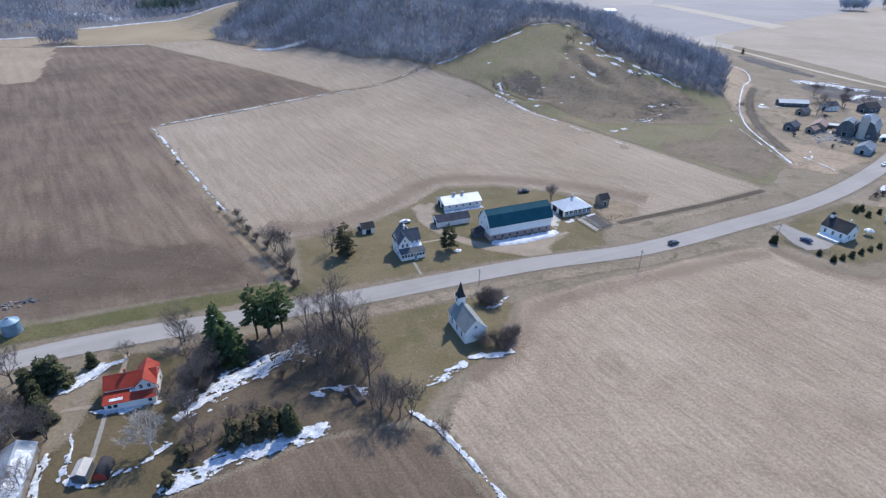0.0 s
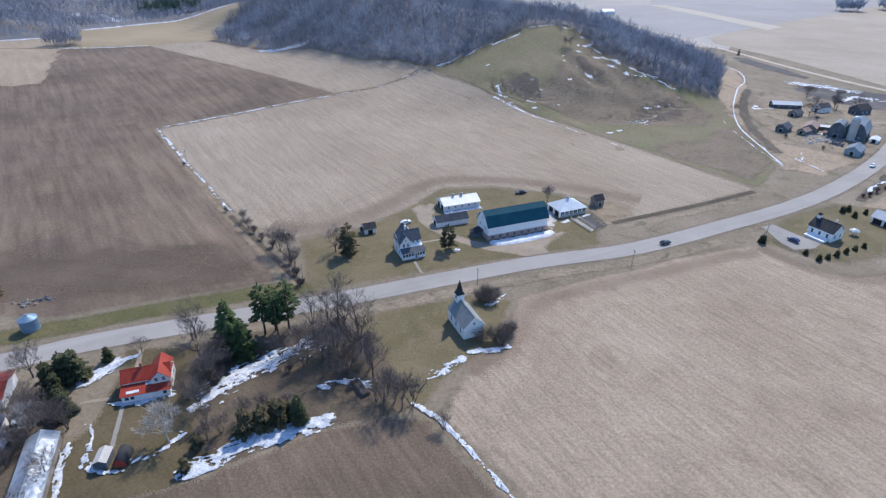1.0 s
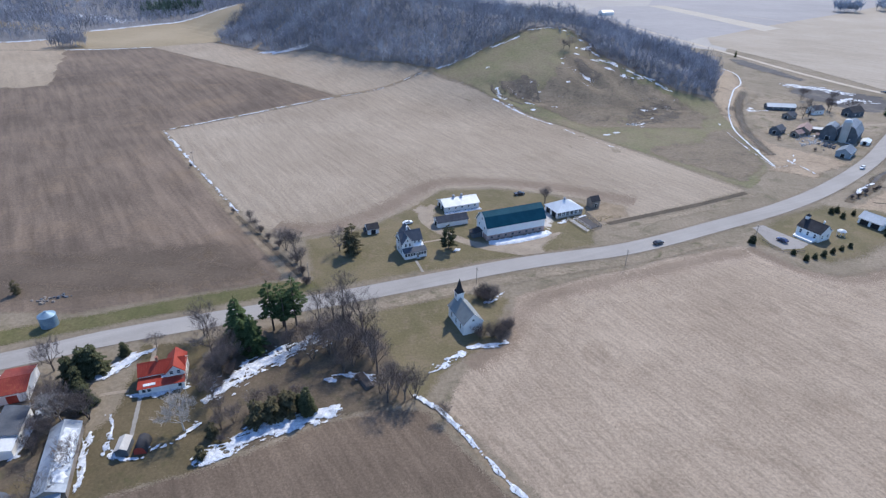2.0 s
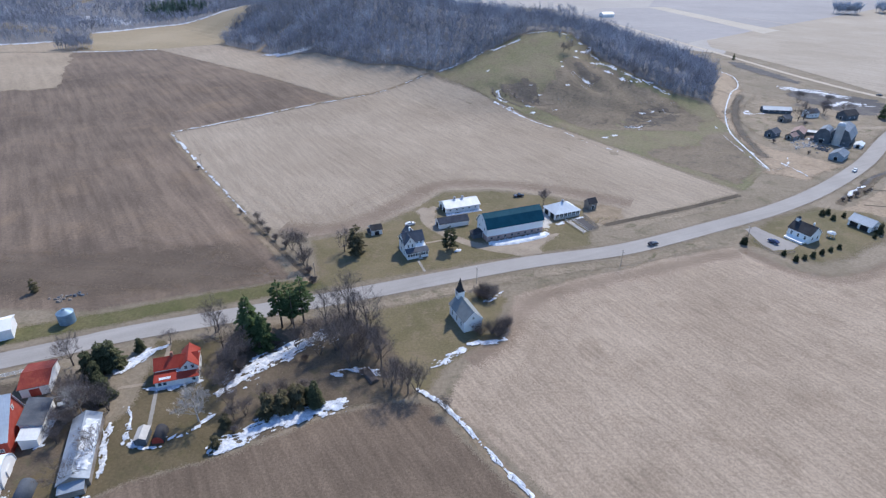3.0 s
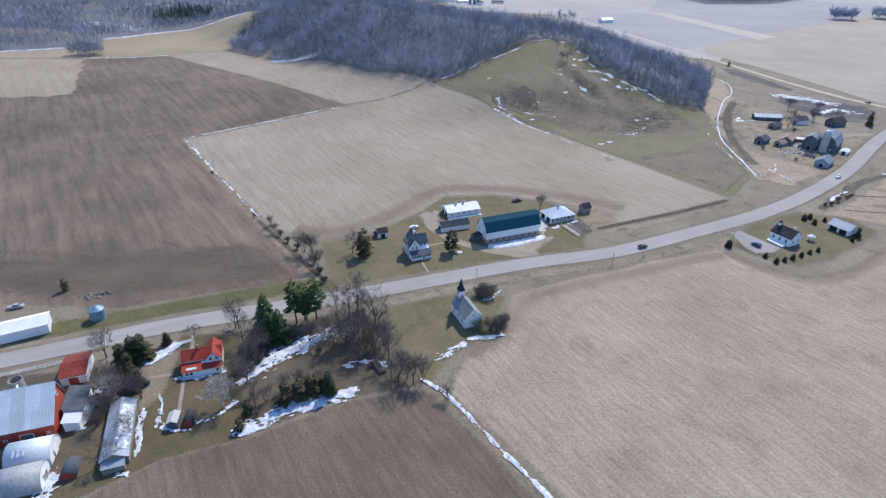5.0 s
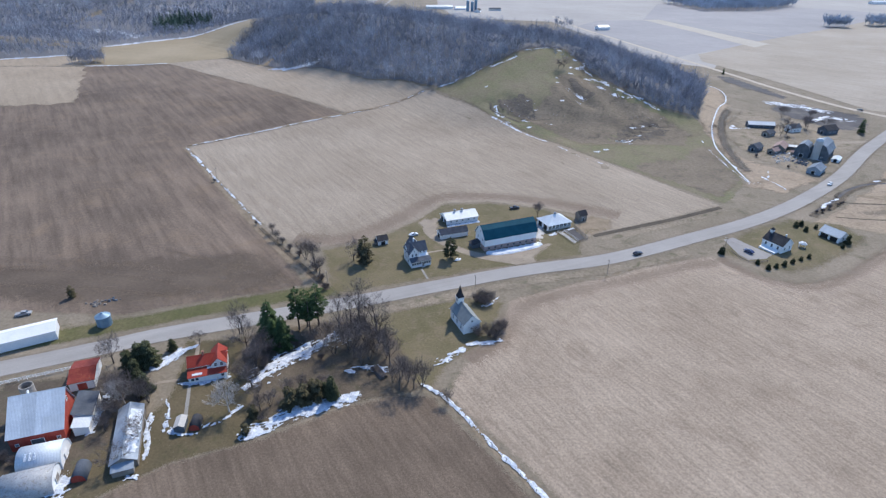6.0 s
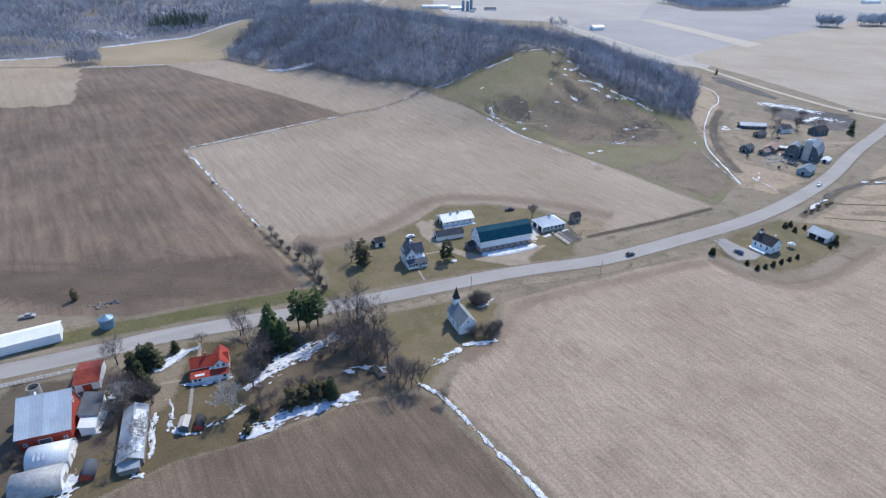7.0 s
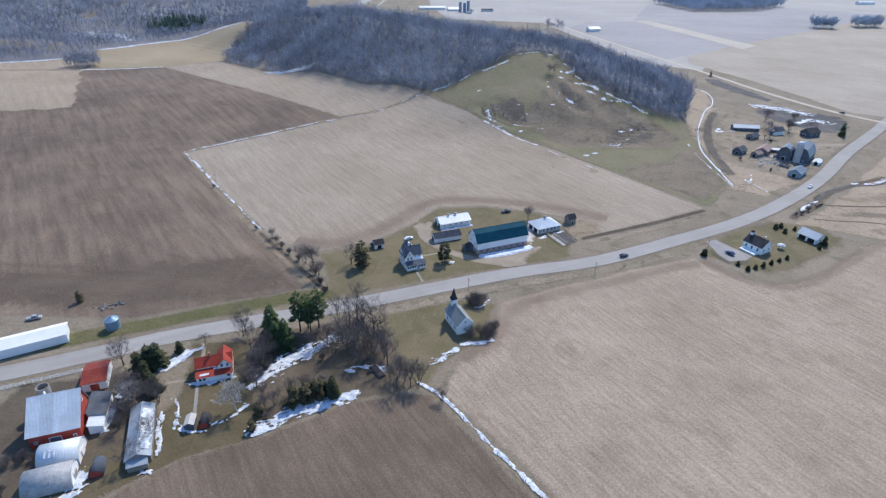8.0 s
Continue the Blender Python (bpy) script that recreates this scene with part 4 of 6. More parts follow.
# gabled front wing, cross block with its eave to the road, lower rear block, glazed porch along the front
cross_gable(house, -5.2, 0.0, -4.6, 3.0, 5.8, 8.6, "white", "greyroof")
gable_block(house, 10.4, 6.4, 5.8, 8.8, "white", "greyroof", over=0.4, shift=0.4)
cross_gable(house, -1.4, 4.2, 3.2, 9.4, 5.0, 7.8, "white", "greyroof", name="rear_wall")
lean_to(house, -5.2, 5.6, -7.2, -4.6, 2.9, 3.7, "white", "greyroof", "N", 0.35)
lean_to(house, 0.1, 5.2, -4.6, -2.8, 3.6, 4.4, "white", "trim", "N", 0.2, "porch_bay")
for i in range(8):
    window(house, "S", 10.4, 14.4, -4.5 + i * 1.33, 1.25, 1.05, 1.2, "trim", False)
for u in (-3.6, -1.6):
    window(house, "S", 10.4, 9.2, u, 4.2, 0.8, 1.3)
window(house, "S", 10.4, 9.2, -2.6, 6.5, 0.6, 0.7)
for u in (1.6, 3.6):
    window(house, "S", 10.4, 5.6, u, 4.6, 0.9, 0.9)
for u in (-3.2, 0.6):
    window(house, "W", 10.4, 6.4, u, 3.9, 0.9, 1.3)
    window(house, "W", 10.4, 6.4, u, 1.1, 0.9, 1.4)
for u in (-1.0, 1.8):
    window(house, "E", 10.4, 6.4, u, 3.9, 0.9, 1.3)
    window(house, "E", 10.4, 6.4, u, 1.1, 0.9, 1.4)
door(house, "S", 10.4, 14.6, 1.2, 1.0, 2.1, "board", 0.25)
house.scale = (0.83, 0.93, 1.0)
part("porch_step", Shape().box(0.2, 2.2, -8.3, -7.2, -0.2, 0.25), "concrete", house)
chimney(house, -0.4, 2.0, 7.6, 9.9, 0.6, "trim")
# white strip stands for the sunlit sliver of the rear roof's east slope
part("snow_strip", Shape().slab([(2.1, 4.0, 7.44), (2.7, 4.0, 6.84), (2.7, 9.0, 6.84), (2.1, 9.0, 7.44)], 0.1), "snow", house, "white strip painting the sunlit east slope of the rear roof")

shed = thing("open_shed", 54.8, 218.9, 24.0, "square shed with pale hipped metal roof, open front", "shed")
hip_block(shed, 13.4, 9.8, 2.9, 6.4, 1.8, "white", "metal")
part("low_wall", side_box(Shape(), "S", 13.4, 9.8, -6.7, 6.7, 0.0, 0.9, 0.02, 0.2), "concrete", shed)
for i in range(6):
    u = -5.6 + i * 2.24
    # no hole in the wall: a near-black panel paints the bay's inner shade
    part("bay_opening", side_box(Shape(), "S", 13.4, 9.8, u - 0.8, u + 0.8, 1.0, 2.5, 0.01, 0.04), "dark", shed, "dark panel painting the shade inside an open bay")
    part("lattice", side_box(side_box(Shape(), "S", 13.4, 9.8, u - 0.8, u + 0.8, 1.5, 1.62, 0.05, 0.1), "S", 13.4, 9.8, u - 0.06, u + 0.06, 1.0, 2.5, 0.05, 0.1), "trim", shed)
for i in range(7):
    part("post", side_box(Shape(), "S", 13.4, 9.8, -6.7 + i * 2.2, -6.45 + i * 2.2, 0.9, 2.9, 0.02, 0.2), "trim", shed)
part("roof_vent", Shape().lathe([(0.5, 6.1), (0.5, 6.9), (0.75, 7.0), (0.1, 7.5)], 8), "rustmetal", shed)
for u in (-2.4, 2.2):
    door(shed, "W", 13.4, 9.8, u, 3.0, 2.5, "dark")

shed = thing("corn_crib", 70.0, 226.0, 24.0, "small brown corn crib with dark roof", "shed")
gable_block(shed, 4.4, 4.0, 3.2, 5.0, "board", "darkroof", over=0.3)
door(shed, "S", 4.4, 4.0, 0, 1.2, 2.0, "dark")
shed = thing("garden_shed", -30.2, 197.6, YAW, "small grey shed with dark shingled roof", "shed")
gable_block(shed, 4.8, 4.6, 2.4, 3.9, "white", "darkroof", over=0.3)
door(shed, "S", 4.8, 4.6, 0, 2.0, 1.9, "dark")
lean_to(shed, -3.4, -2.45, -1.5, 1.5, 1.4, 1.9, "board", "darkroof", "E", name="lean_to")

# church
church = thing("church", 7.2, 133.3, 113.2, "small white country church with dark steeple", "church")
CL, CW = 11.6, 6.6
gable_block(church, CL, CW, 4.2, 7.4, "white", "churchroof", over=0.35)
for i in range(3):
    for sd in ("N", "S"):
        window(church, sd, CL, CW, -3.6 + i * 3.4, 1.3, 0.8, 2.0)
window(church, "W", CL, CW, 0, 4.6, 0.7, 0.8)
part("tower", Shape().box(CL / 2 - 2.0, CL / 2 + 0.3, -1.15, 1.15, 0, 9.0), "white", church, "white square bell tower")
part("tower_cornice", Shape().box(CL / 2 - 2.2, CL / 2 + 0.5, -1.35, 1.35, 9.0, 9.2), "trim", church)
cx = CL / 2 - 0.85
part("spire", Shape().add([(cx - 1.3, -1.3, 9.2), (cx + 1.3, -1.3, 9.2), (cx + 1.3, 1.3, 9.2), (cx - 1.3, 1.3, 9.2), (cx - 0.75, -0.75, 10.4), (cx + 0.75, -0.75, 10.4), (cx + 0.75, 0.75, 10.4), (cx - 0.75, 0.75, 10.4), (cx, 0, 14.2)],
                         [(0, 1, 5, 4), (1, 2, 6, 5), (2, 3, 7, 6), (3, 0, 4, 7), (4, 5, 8), (5, 6, 8), (6, 7, 8), (7, 4, 8), (3, 2, 1, 0)]), "darkroof", church, "dark shingled spire")
for sgn in (-1, 1):
    part("louvre", Shape().box(cx - 0.4, cx + 0.4, sgn * 1.15 - 0.04, sgn * 1.15 + 0.04, 7.6, 8.6), "greyroof", church)
door(church, "E", CL + 0.6, CW, 0, 1.4, 2.4, "board")

# schoolhouse and its neighbour
school = thing("schoolhouse", 155.8, 196.6, 118.0, "white schoolhouse home with dark roof and bell cupola", "house")
SL, SW = 9.8, 7.8
gable_block(school, SL, SW, 3.9, 6.9, "white", "darkroof", over=0.35)
part("cupola", Shape().box(SL / 2 - 1.7, SL / 2 - 0.3, -0.7, 0.7, 5.8, 8.0), "white", school, "white bell cupola")
part("cupola_roof", Shape().add([(SL / 2 - 1.9, -0.9, 8.0), (SL / 2 - 0.1, -0.9, 8.0), (SL / 2 - 0.1, 0.9, 8.0), (SL / 2 - 1.9, 0.9, 8.0), (SL / 2 - 1.0, 0, 9.0)], [(3, 2, 1, 0), (0, 1, 4), (1, 2, 4), (2, 3, 4), (3, 0, 4)]), "darkroof", school)
for u in (-3, 0, 3):
    window(school, "N", SL, SW, u, 1.4, 0.9, 1.6)
window(school, "W", SL, SW, -1.8, 1.4, 0.9, 1.4)
window(school, "W", SL, SW, 1.8, 1.4, 0.9, 1.4)
deck = lean_to(school, -SL / 2 + 1.0, SL / 2 - 1.0, SW / 2, SW / 2 + 3.2, 0.7, 1.0, "white", "trim", "S", 0.1, "deck")
chimney(school, -2.5, -0.8, 5.8, 7.9, 0.5, "trim")

school = thing("garage", 189.0, 207.5, 118.0, "white garage with pale metal gabled roof", "garage")
gable_block(school, 9.6, 6.6, 2.8, 5.0, "white", "metal", over=0.4)
for u in (-2.2, 2.2):
    door(school, "N", 9.6, 6.6, u, 3.4, 2.3, "dark")
window(school, "W", 9.6, 6.6, 0, 1.2, 1.0, 1.0)

gz = thing("garden_pavilion", 168.6, 197.6, 0, "small round white garden pavilion", "pavilion")
for i in range(6):
    a = i * math.pi / 3
    part("post", Shape().tube((1.5 * math.cos(a), 1.5 * math.sin(a), 0), (1.5 * math.cos(a), 1.5 * math.sin(a), 1.9), 0.07, 0.07), "trim", gz)
part("canopy", Shape().lathe([(1.9, 1.85), (1.9, 2.0), (1.0, 2.6), (0.1, 2.9)], 8), "metalpale", gz)

# far farmstead
fb = thing("dairy_barn", 257.5, 334.0, 48.0, "large dark gambrel barn with grey roof", "barn")
FL, FW = 21.0, 12.5
gambrel_block(fb, FL, FW, 5.0, (3.85, 9.0), 11.0, "darkboard", "bluemetal", 0.4)
for u in (-3, 0, 3):
    window(fb, "W", FL, FW, u, 1.4, 0.8, 0.8)
silo = thing("silo", 249.5, 326.5, 0, "tall grey stave silo with domed cap", "silo")
part("drum", Shape().lathe([(2.3, -0.2)] + [(2.3 + 0.05 * (i % 2), 0.6 * i) for i in range(22)], 20), "concrete", silo)
part("dome", Shape().lathe([(2.35, 12.6), (2.1, 13.5), (1.4, 14.3), (0.2, 14.8)], 20), "metal", silo)


def far_shed(x, y, yaw, L, W, eave, ridge, wall, roof, label, wins=2):
    s = thing("shed", x, y, yaw, label, "shed")
    gable_block(s, L, W, eave, ridge, wall, roof, over=0.35)
    for i in range(wins):
        window(s, "S", L, W, -L / 2 + (i + 1) * L / (wins + 1), 1.2, 0.9, 0.8, "trim", False)
    door(s, "W", L, W, 0, 2.0, 2.1, "dark")
    return s


far_shed(235.5, 301.0, 44, 12, 7.5, 3.0, 5.2, "blueboard", "bluemetal", "blue-grey shed with blue tin roof by the road")
far_shed(218.5, 345.0, 40, 9, 6.5, 2.8, 5.0, "darkboard", "greyroof", "dark shed with grey roof")
far_shed(236.5, 346.0, 52, 13, 7.5, 3.0, 5.4, "board", "brownroof", "weathered shed with brown roof")
far_shed(251.5, 404.5, -8, 20, 7.0, 2.6, 4.4, "darkboard", "metalpale", "long dark shed with white roof", 4)
far_shed(271.5, 393.5, 15, 9, 7.0, 3.4, 5.8, "white", "greyroof", "small white house with grey roof")
far_shed(246.0, 381.0, 30, 8, 6.0, 2.6, 4.4, "board", "greyroof", "weathered grey machine shed")
far_shed(296.0, 389.0, 20, 12, 8.0, 3.6, 6.4, "darkboard", "darkroof", "dark farmhouse among trees")
far_shed(228.0, 338.5, 30, 7, 5, 2.4, 4.0, "board", "brownroof", "small weathered shed with brown roof")
far_shed(243.0, 333.5, -35, 10, 3.6, 2.0, 2.8, "board", "brownroof", "low brown lean-to shed")
far_shed(262.5, 323.5, 48, 9, 4.5, 1.7, 2.6, "white", "metal", "low white milk house by the barn")
wing = thing("barn_wing", 246.0, 334.5, 48, "dark wing of the dairy barn with grey-blue roof", "barn")
gambrel_block(wing, 11.0, 9.0, 4.6, (2.8, 8.2), 9.6, "darkboard", "bluemetal", 0.4)
door(wing, "W", 11.0, 9.0, 0, 2.4, 2.4, "dark")
far_shed(250.0, 346.5, -20, 14, 4.0, 2.2, 3.0, "board", "metalpale", "low shed with white tin roof")

# south-west farm
def barrel(root, L, r, h, wall, roof, n=10):
    """A round-roofed hut along local x."""
    arc = [(r * math.cos(math.pi * i / n), 0.6 + (h - 0.6) * math.sin(math.pi * i / n)) for i in range(n + 1)]
    part("wall", Shape().prism([(-r + 0.12, -0.3), (r - 0.12, -0.3)] + [(y * 0.95, z * 0.97) for y, z in arc], -L / 2 + 0.15, L / 2 - 0.15), wall, root)
    s = Shape()
    verts = [(x, y * k, z * k) for k in (1.0, 0.96) for x in (-L / 2, L / 2) for y, z in [(r, 0)] + arc + [(-r, 0)]]
    m = len(arc) + 2
    faces = [(i, m + i, m + i + 1, i + 1) for i in range(m - 1)] + [(2 * m + i, 2 * m + i + 1, 3 * m + i + 1, 3 * m + i) for i in range(m - 1)]
    faces += [(i, i + 1, 2 * m + i + 1, 2 * m + i) for i in range(m - 1)] + [(m + i + 1, m + i, 3 * m + i, 3 * m + i + 1) for i in range(m - 1)]
    part("barrel_roof", s.add(verts, faces), roof, root, smooth=True)
    return root


SY = 18.0
bb = thing("barn", -114.4, 79.8, SY + 1, "red barn under a broad galvanised roof", "barn")
gable_block(bb, 13.3, 12.9, 4.75, 11.25, "redwood", "metal", over=0.4, panels=4, ridge_at=3.25)
part("patch_sheet", Shape().slab([(1.6, -6.6, 4.88), (6.9, -6.6, 4.88), (6.9, -3.2, 7.16), (1.6, -3.2, 7.16)], 0.03), "metalpale", bb, "bright newer roof sheets")
door(bb, "S", 13.3, 12.9, 0, 3.0, 2.8, "darkboard")
for u in (-5, 5):
    window(bb, "S", 13.3, 12.9, u, 1.6, 0.8, 0.8)
window(bb, "E", 13.3, 12.9, 2.0, 7.6, 0.9, 1.1)
ad = thing("barn_addition", -106.0, 86.0, SY, "low white addition with dark grey roof", "shed")
lean_to(ad, -2.4, 2.4, -4.0, 5.8, 3.0, 4.4, "white", "greyroof", "W", 0.3, "wall")
lean_to(ad, -1.6, 2.3, -8.6, -4.4, 2.5, 3.4, "white", "metal", "W", 0.25, "low_wall")
for u in (-3, 0.5, 4):
    window(ad, "E", 4.8, 10, u, 1.1, 0.9, 0.8)
rs = thing("shed", -115.2, 101.5, SY + 2, "white shed with bright red steel roof", "shed")
gable_block(rs, 7.0, 11.0, 3.2, 4.4, "white", "redold", over=0.35, panels=8)
door(rs, "S", 7.0, 11.0, 0, 2.6, 2.5, "redwood")
ss = thing("silo", -123.0, 88.1, 0, "open-topped concrete stave silo behind the barn", "silo")
part("drum", Shape().lathe([(1.85, -0.2)] + [(1.85 + 0.04 * (i % 2), 0.5 * i) for i in range(19)] + [(1.62, 9.0), (1.62, 3.0)], 20), "stave", ss)
part("chute", Shape().tube((1.4, -1.6, 8.2), (3.6, -4.2, 9.2), 0.35, 0.3, 8), "metal", ss, "tin chute to the barn roof")
qs = thing("hay_shed", -107.8, 68.8, SY, "hay shed with bright tin roof and white end", "shed")
barrel(qs, 10.5, 4.5, 4.9, "white", "metal")
for i in range(3):
    x0 = -3.2 + i * 1.1
    part("snow_strip", Shape().slab([(x0, -3.1, 3.95), (x0 + 0.5, -3.1, 3.95), (x0 + 0.5, -1.4, 4.98), (x0, -1.4, 4.98)], 0.08), "snow", qs, "strip of old snow on the roof")
door(qs, "E", 10.5, 8.6, 0, 2.2, 2.0, "white")


q2 = barrel(thing("quonset", -106.0, 60.4, SY + 2, "round-roofed weathered tin shed with pale end", "shed"), 12.0, 4.4, 4.6, "white", "rustmetal")
door(q2, "E", 12.0, 8, 0, 2.2, 2.2, "board")
hut = barrel(thing("hut", -95.6, 64.6, 105, "small round-roofed hut with dark red front", "shed"), 5.5, 1.8, 2.6, "redwood", "greyroof")

ls = thing("chicken_house", -88.9, 76.4, 111.0, "long tin-roofed shed half under snow", "shed")
gable_block(ls, 21.5, 6.4, 2.5, 4.2, "board", "tinroof", over=0.3, panels=10)
for i in range(6):
    window(ls, "N", 21.5, 6.4, -8.5 + i * 3.2, 1.0, 1.0, 0.8, "trim", False)
rngs = random.Random(5)
cap, nsc = Shape(), 28
for i in range(nsc):
    x0 = -8.6 + i * 0.62
    for y in (-3.3 + rngs.uniform(0, 0.7), -1.8, -0.2 - rngs.uniform(0, 0.7)):
        cap.v += [(x0, y, 4.48 + y * 0.53), (x0, y, 4.32 + y * 0.53)]
for i in range(nsc - 1):
    k = 6 * i
    cap.f += [(k, k + 6, k + 8, k + 2), (k + 2, k + 8, k + 10, k + 4), (k + 1, k + 7, k + 6, k), (k + 4, k + 10, k + 11, k + 5)]
part("snow_cover", cap, "snow", ls, "old snow lying on the roof")
lean_to(ls, -13.0, -10.8, -2.4, 2.8, 1.9, 2.5, "board", "tinroof", "E", 0.2, "end_shed")

ws = thing("garden_shed", -76.3, 81.2, 100, "small shed with cream metal roof", "shed")
gable_block(ws, 4.4, 2.8, 2.0, 2.7, "darkboard", "concrete", over=0.15)
bs = barrel(thing("garden_shed", -72.4, 82.0, 100, "small dark round-topped shed", "shed"), 4.6, 1.5, 2.4, "redwood", "darkroof")

rh = thing("farmhouse", -77.6, 106.4, SY, "farmhouse with bright red steel roofs and porch", "house")
gable_block(rh, 11.5, 5.6, 3.9, 6.0, "white", "red", over=0.35, shift=0.6, panels=10)
part("wing_wall", Shape().add([(x, y, z) for y in (-3.4, 4.4) for x, z in ((1.2, -0.3), (5.8, -0.3), (5.8, 4.4), (3.5, 6.6), (1.2, 4.4))], [(0, 1, 2, 3, 4), (9, 8, 7, 6, 5), (0, 5, 6, 1), (1, 6, 7, 2), (2, 7, 8, 3), (3, 8, 9, 4), (4, 9, 5, 0)]), "white", rh)
for sgn in (-1, 1):
    xo = 3.5 + sgn * 2.65
    part("roof_slope", Shape().slab([(xo, -3.75, 4.2), (xo, 4.7, 4.2), (3.5, 4.7, 6.75), (3.5, -3.75, 6.75)], 0.14), "red", rh)
lean_to(rh, -5.8, 5.6, -5.6, -2.2, 2.3, 3.1, "white", "red", "N", 0.3)
for u in (-4.6, -3.3, 4.4):
    window(rh, "S", 11.5, 11.2, u, 0.9, 0.9, 1.0, "trim", False)
door(rh, "S", 11.5, 11.2, 0.4, 1.0, 2.0, "white", 0.1)
for u in (2.6, 4.4):
    window(rh, "S", 11.5, 6.8, u, 3.6, 0.8, 1.1)
for u in (-1.5, 2.0):
    window(rh, "E", 11.6, 8, u, 1.2, 0.9, 1.3)
part("snow_strip", Shape().slab([(-4.6, -5.2, 2.63), (-1.6, -5.2, 2.63), (-1.6, -4.4, 2.82), (-4.6, -4.4, 2.82)], 0.1), "snow", rh, "snow left on the porch roof")
part("snow_strip", Shape().slab([(-0.2, -3.3, 3.06), (2.0, -3.3, 3.06), (2.0, -2.5, 3.26), (-0.2, -2.5, 3.26)], 0.12), "snow", rh, "snow left under the wing")
chimney(rh, -1.0, 0.6, 5.6, 7.3, 0.6)

tr = thing("pole_building", -154.6, 116.6, SY + 11, "very long low white metal building", "shed")
gable_block(tr, 36.0, 8.4, 3.6, 5.0, "whitemetal", "whitemetal", over=0.3, panels=18)
for i in range(4):
    window(tr, "S", 36.0, 8.2, 2 + i * 4.0, 1.3, 1.3, 0.7, "trim", False)
gb_ = thing("grain_bin", -125.0, 130.5, 0, "blue-grey corrugated steel grain bin", "bin")
part("drum", Shape().lathe([(2.5, -0.1)] + [(2.5 + 0.05 * (i % 2), 0.35 * i) for i in range(12)], 24), "bin", gb_, smooth=False)
part("cone_roof", Shape().lathe([(2.65, 3.85), (2.6, 4.0), (0.5, 5.1), (0.45, 5.35), (0.1, 5.4)], 24), "bin", gb_)
part("hatch", Shape().box(-0.4, 0.4, -2.65, -2.5, 0.6, 1.5), "bin", gb_)


# ---- trees ----
def limb(s, rng, p, d, length, r, depth, tips, sides=5, bend=0.35):
    """A bent tapering limb with its branches; collects where the twigs start."""
    segs = 3
    q, dd = Vector(p), Vector(d)
    for i in range(segs):
        ra, rb = r * (1 - 0.22 * i), r * (1 - 0.22 * (i + 1))
        dd = (dd + Vector((rng.uniform(-1, 1), rng.uniform(-1, 1), rng.uniform(-0.3, 0.8))) * bend * 0.35).normalized()
        e = q + dd * length / segs
        s.tube(q, e, ra, rb, sides, False)
        if depth > 0 and i > 0:
            for _ in range(2 if depth > 1 else 3):
                side = Vector((rng.uniform(-1, 1), rng.uniform(-1, 1), rng.uniform(-0.1, 0.7))).normalized()
                limb(s, rng, e, (dd * 0.75 + side * 0.85).normalized(), length * rng.uniform(0.5, 0.72), rb * 0.6, depth - 1, tips, 4 if depth > 1 else 3, bend)
        q = e
        if depth <= 1:
            tips.append((Vector(e), Vector(dd), length))
    return q


def blade(s, a, b, w, rng):
    d = (b - a)
    side = d.cross(Vector((rng.uniform(-1, 1), rng.uniform(-1, 1), rng.uniform(-1, 1)))).normalized() * w
    s.add([a - side, a + side, b], [(0, 1, 2)])


def bare_tree(name, x, y, yaw, h, seed, label, bark="bark", twig="twig", spread=0.8, stems=1, trunk_share=0.28, twig_n=2, w=0.026):
    rng = random.Random(seed)
    root = thing(name, x, y, yaw, label, "tree" if h > 4.5 else "shrub", "bare trees" if h > 4.5 else "bare shrubs")
    wood, tips = Shape(), []
    for k in range(stems):
        lean = Vector((rng.uniform(-1, 1), rng.uniform(-1, 1), 0)) * (0.45 if stems > 1 else 0.08)
        d = (UP + lean).normalized()
        base = Vector((lean.x * 0.6, lean.y * 0.6, -0.2))
        top = base + d * h * trunk_share
        r = h * 0.017 / math.sqrt(stems) + 0.04
        wood.tube(base, top, r * 1.25, r * 0.85, 7, False)
        n = 5 if stems == 1 else 3
        for i in range(n):
            a = 2 * math.pi * (i + rng.random() * 0.6) / n
            dd = Vector((math.cos(a) * spread, math.sin(a) * spread, rng.uniform(0.8, 1.5))).normalized()
            limb(wood, rng, top - d * h * trunk_share * 0.25 * rng.random(), dd, h * rng.uniform(0.34, 0.46), r * 0.5, 2 if stems < 4 else 1, tips)
        limb(wood, rng, top, d, h * 0.42, r * 0.6, 2 if stems < 4 else 1, tips)
    part("trunk", wood, bark, root)
    crown = Shape()
    for p, d, length in tips:
        for _ in range(twig_n):
            v = (d + Vector((rng.uniform(-1, 1), rng.uniform(-1, 1), rng.uniform(-0.5, 0.9))) * 0.9).normalized()
            e = p + v * length * rng.uniform(0.4, 0.85)
            blade(crown, p, e, w, rng)
            m = p.lerp(e, 0.5)
            for _ in range(1):
                u = (v + Vector((rng.uniform(-1, 1), rng.uniform(-1, 1), rng.uniform(-0.6, 0.8))) * 0.9).normalized()
                blade(crown, m, m + u * length * rng.uniform(0.25, 0.45), w * 0.75, rng)
    part("crown", crown, twig, root)
    return root


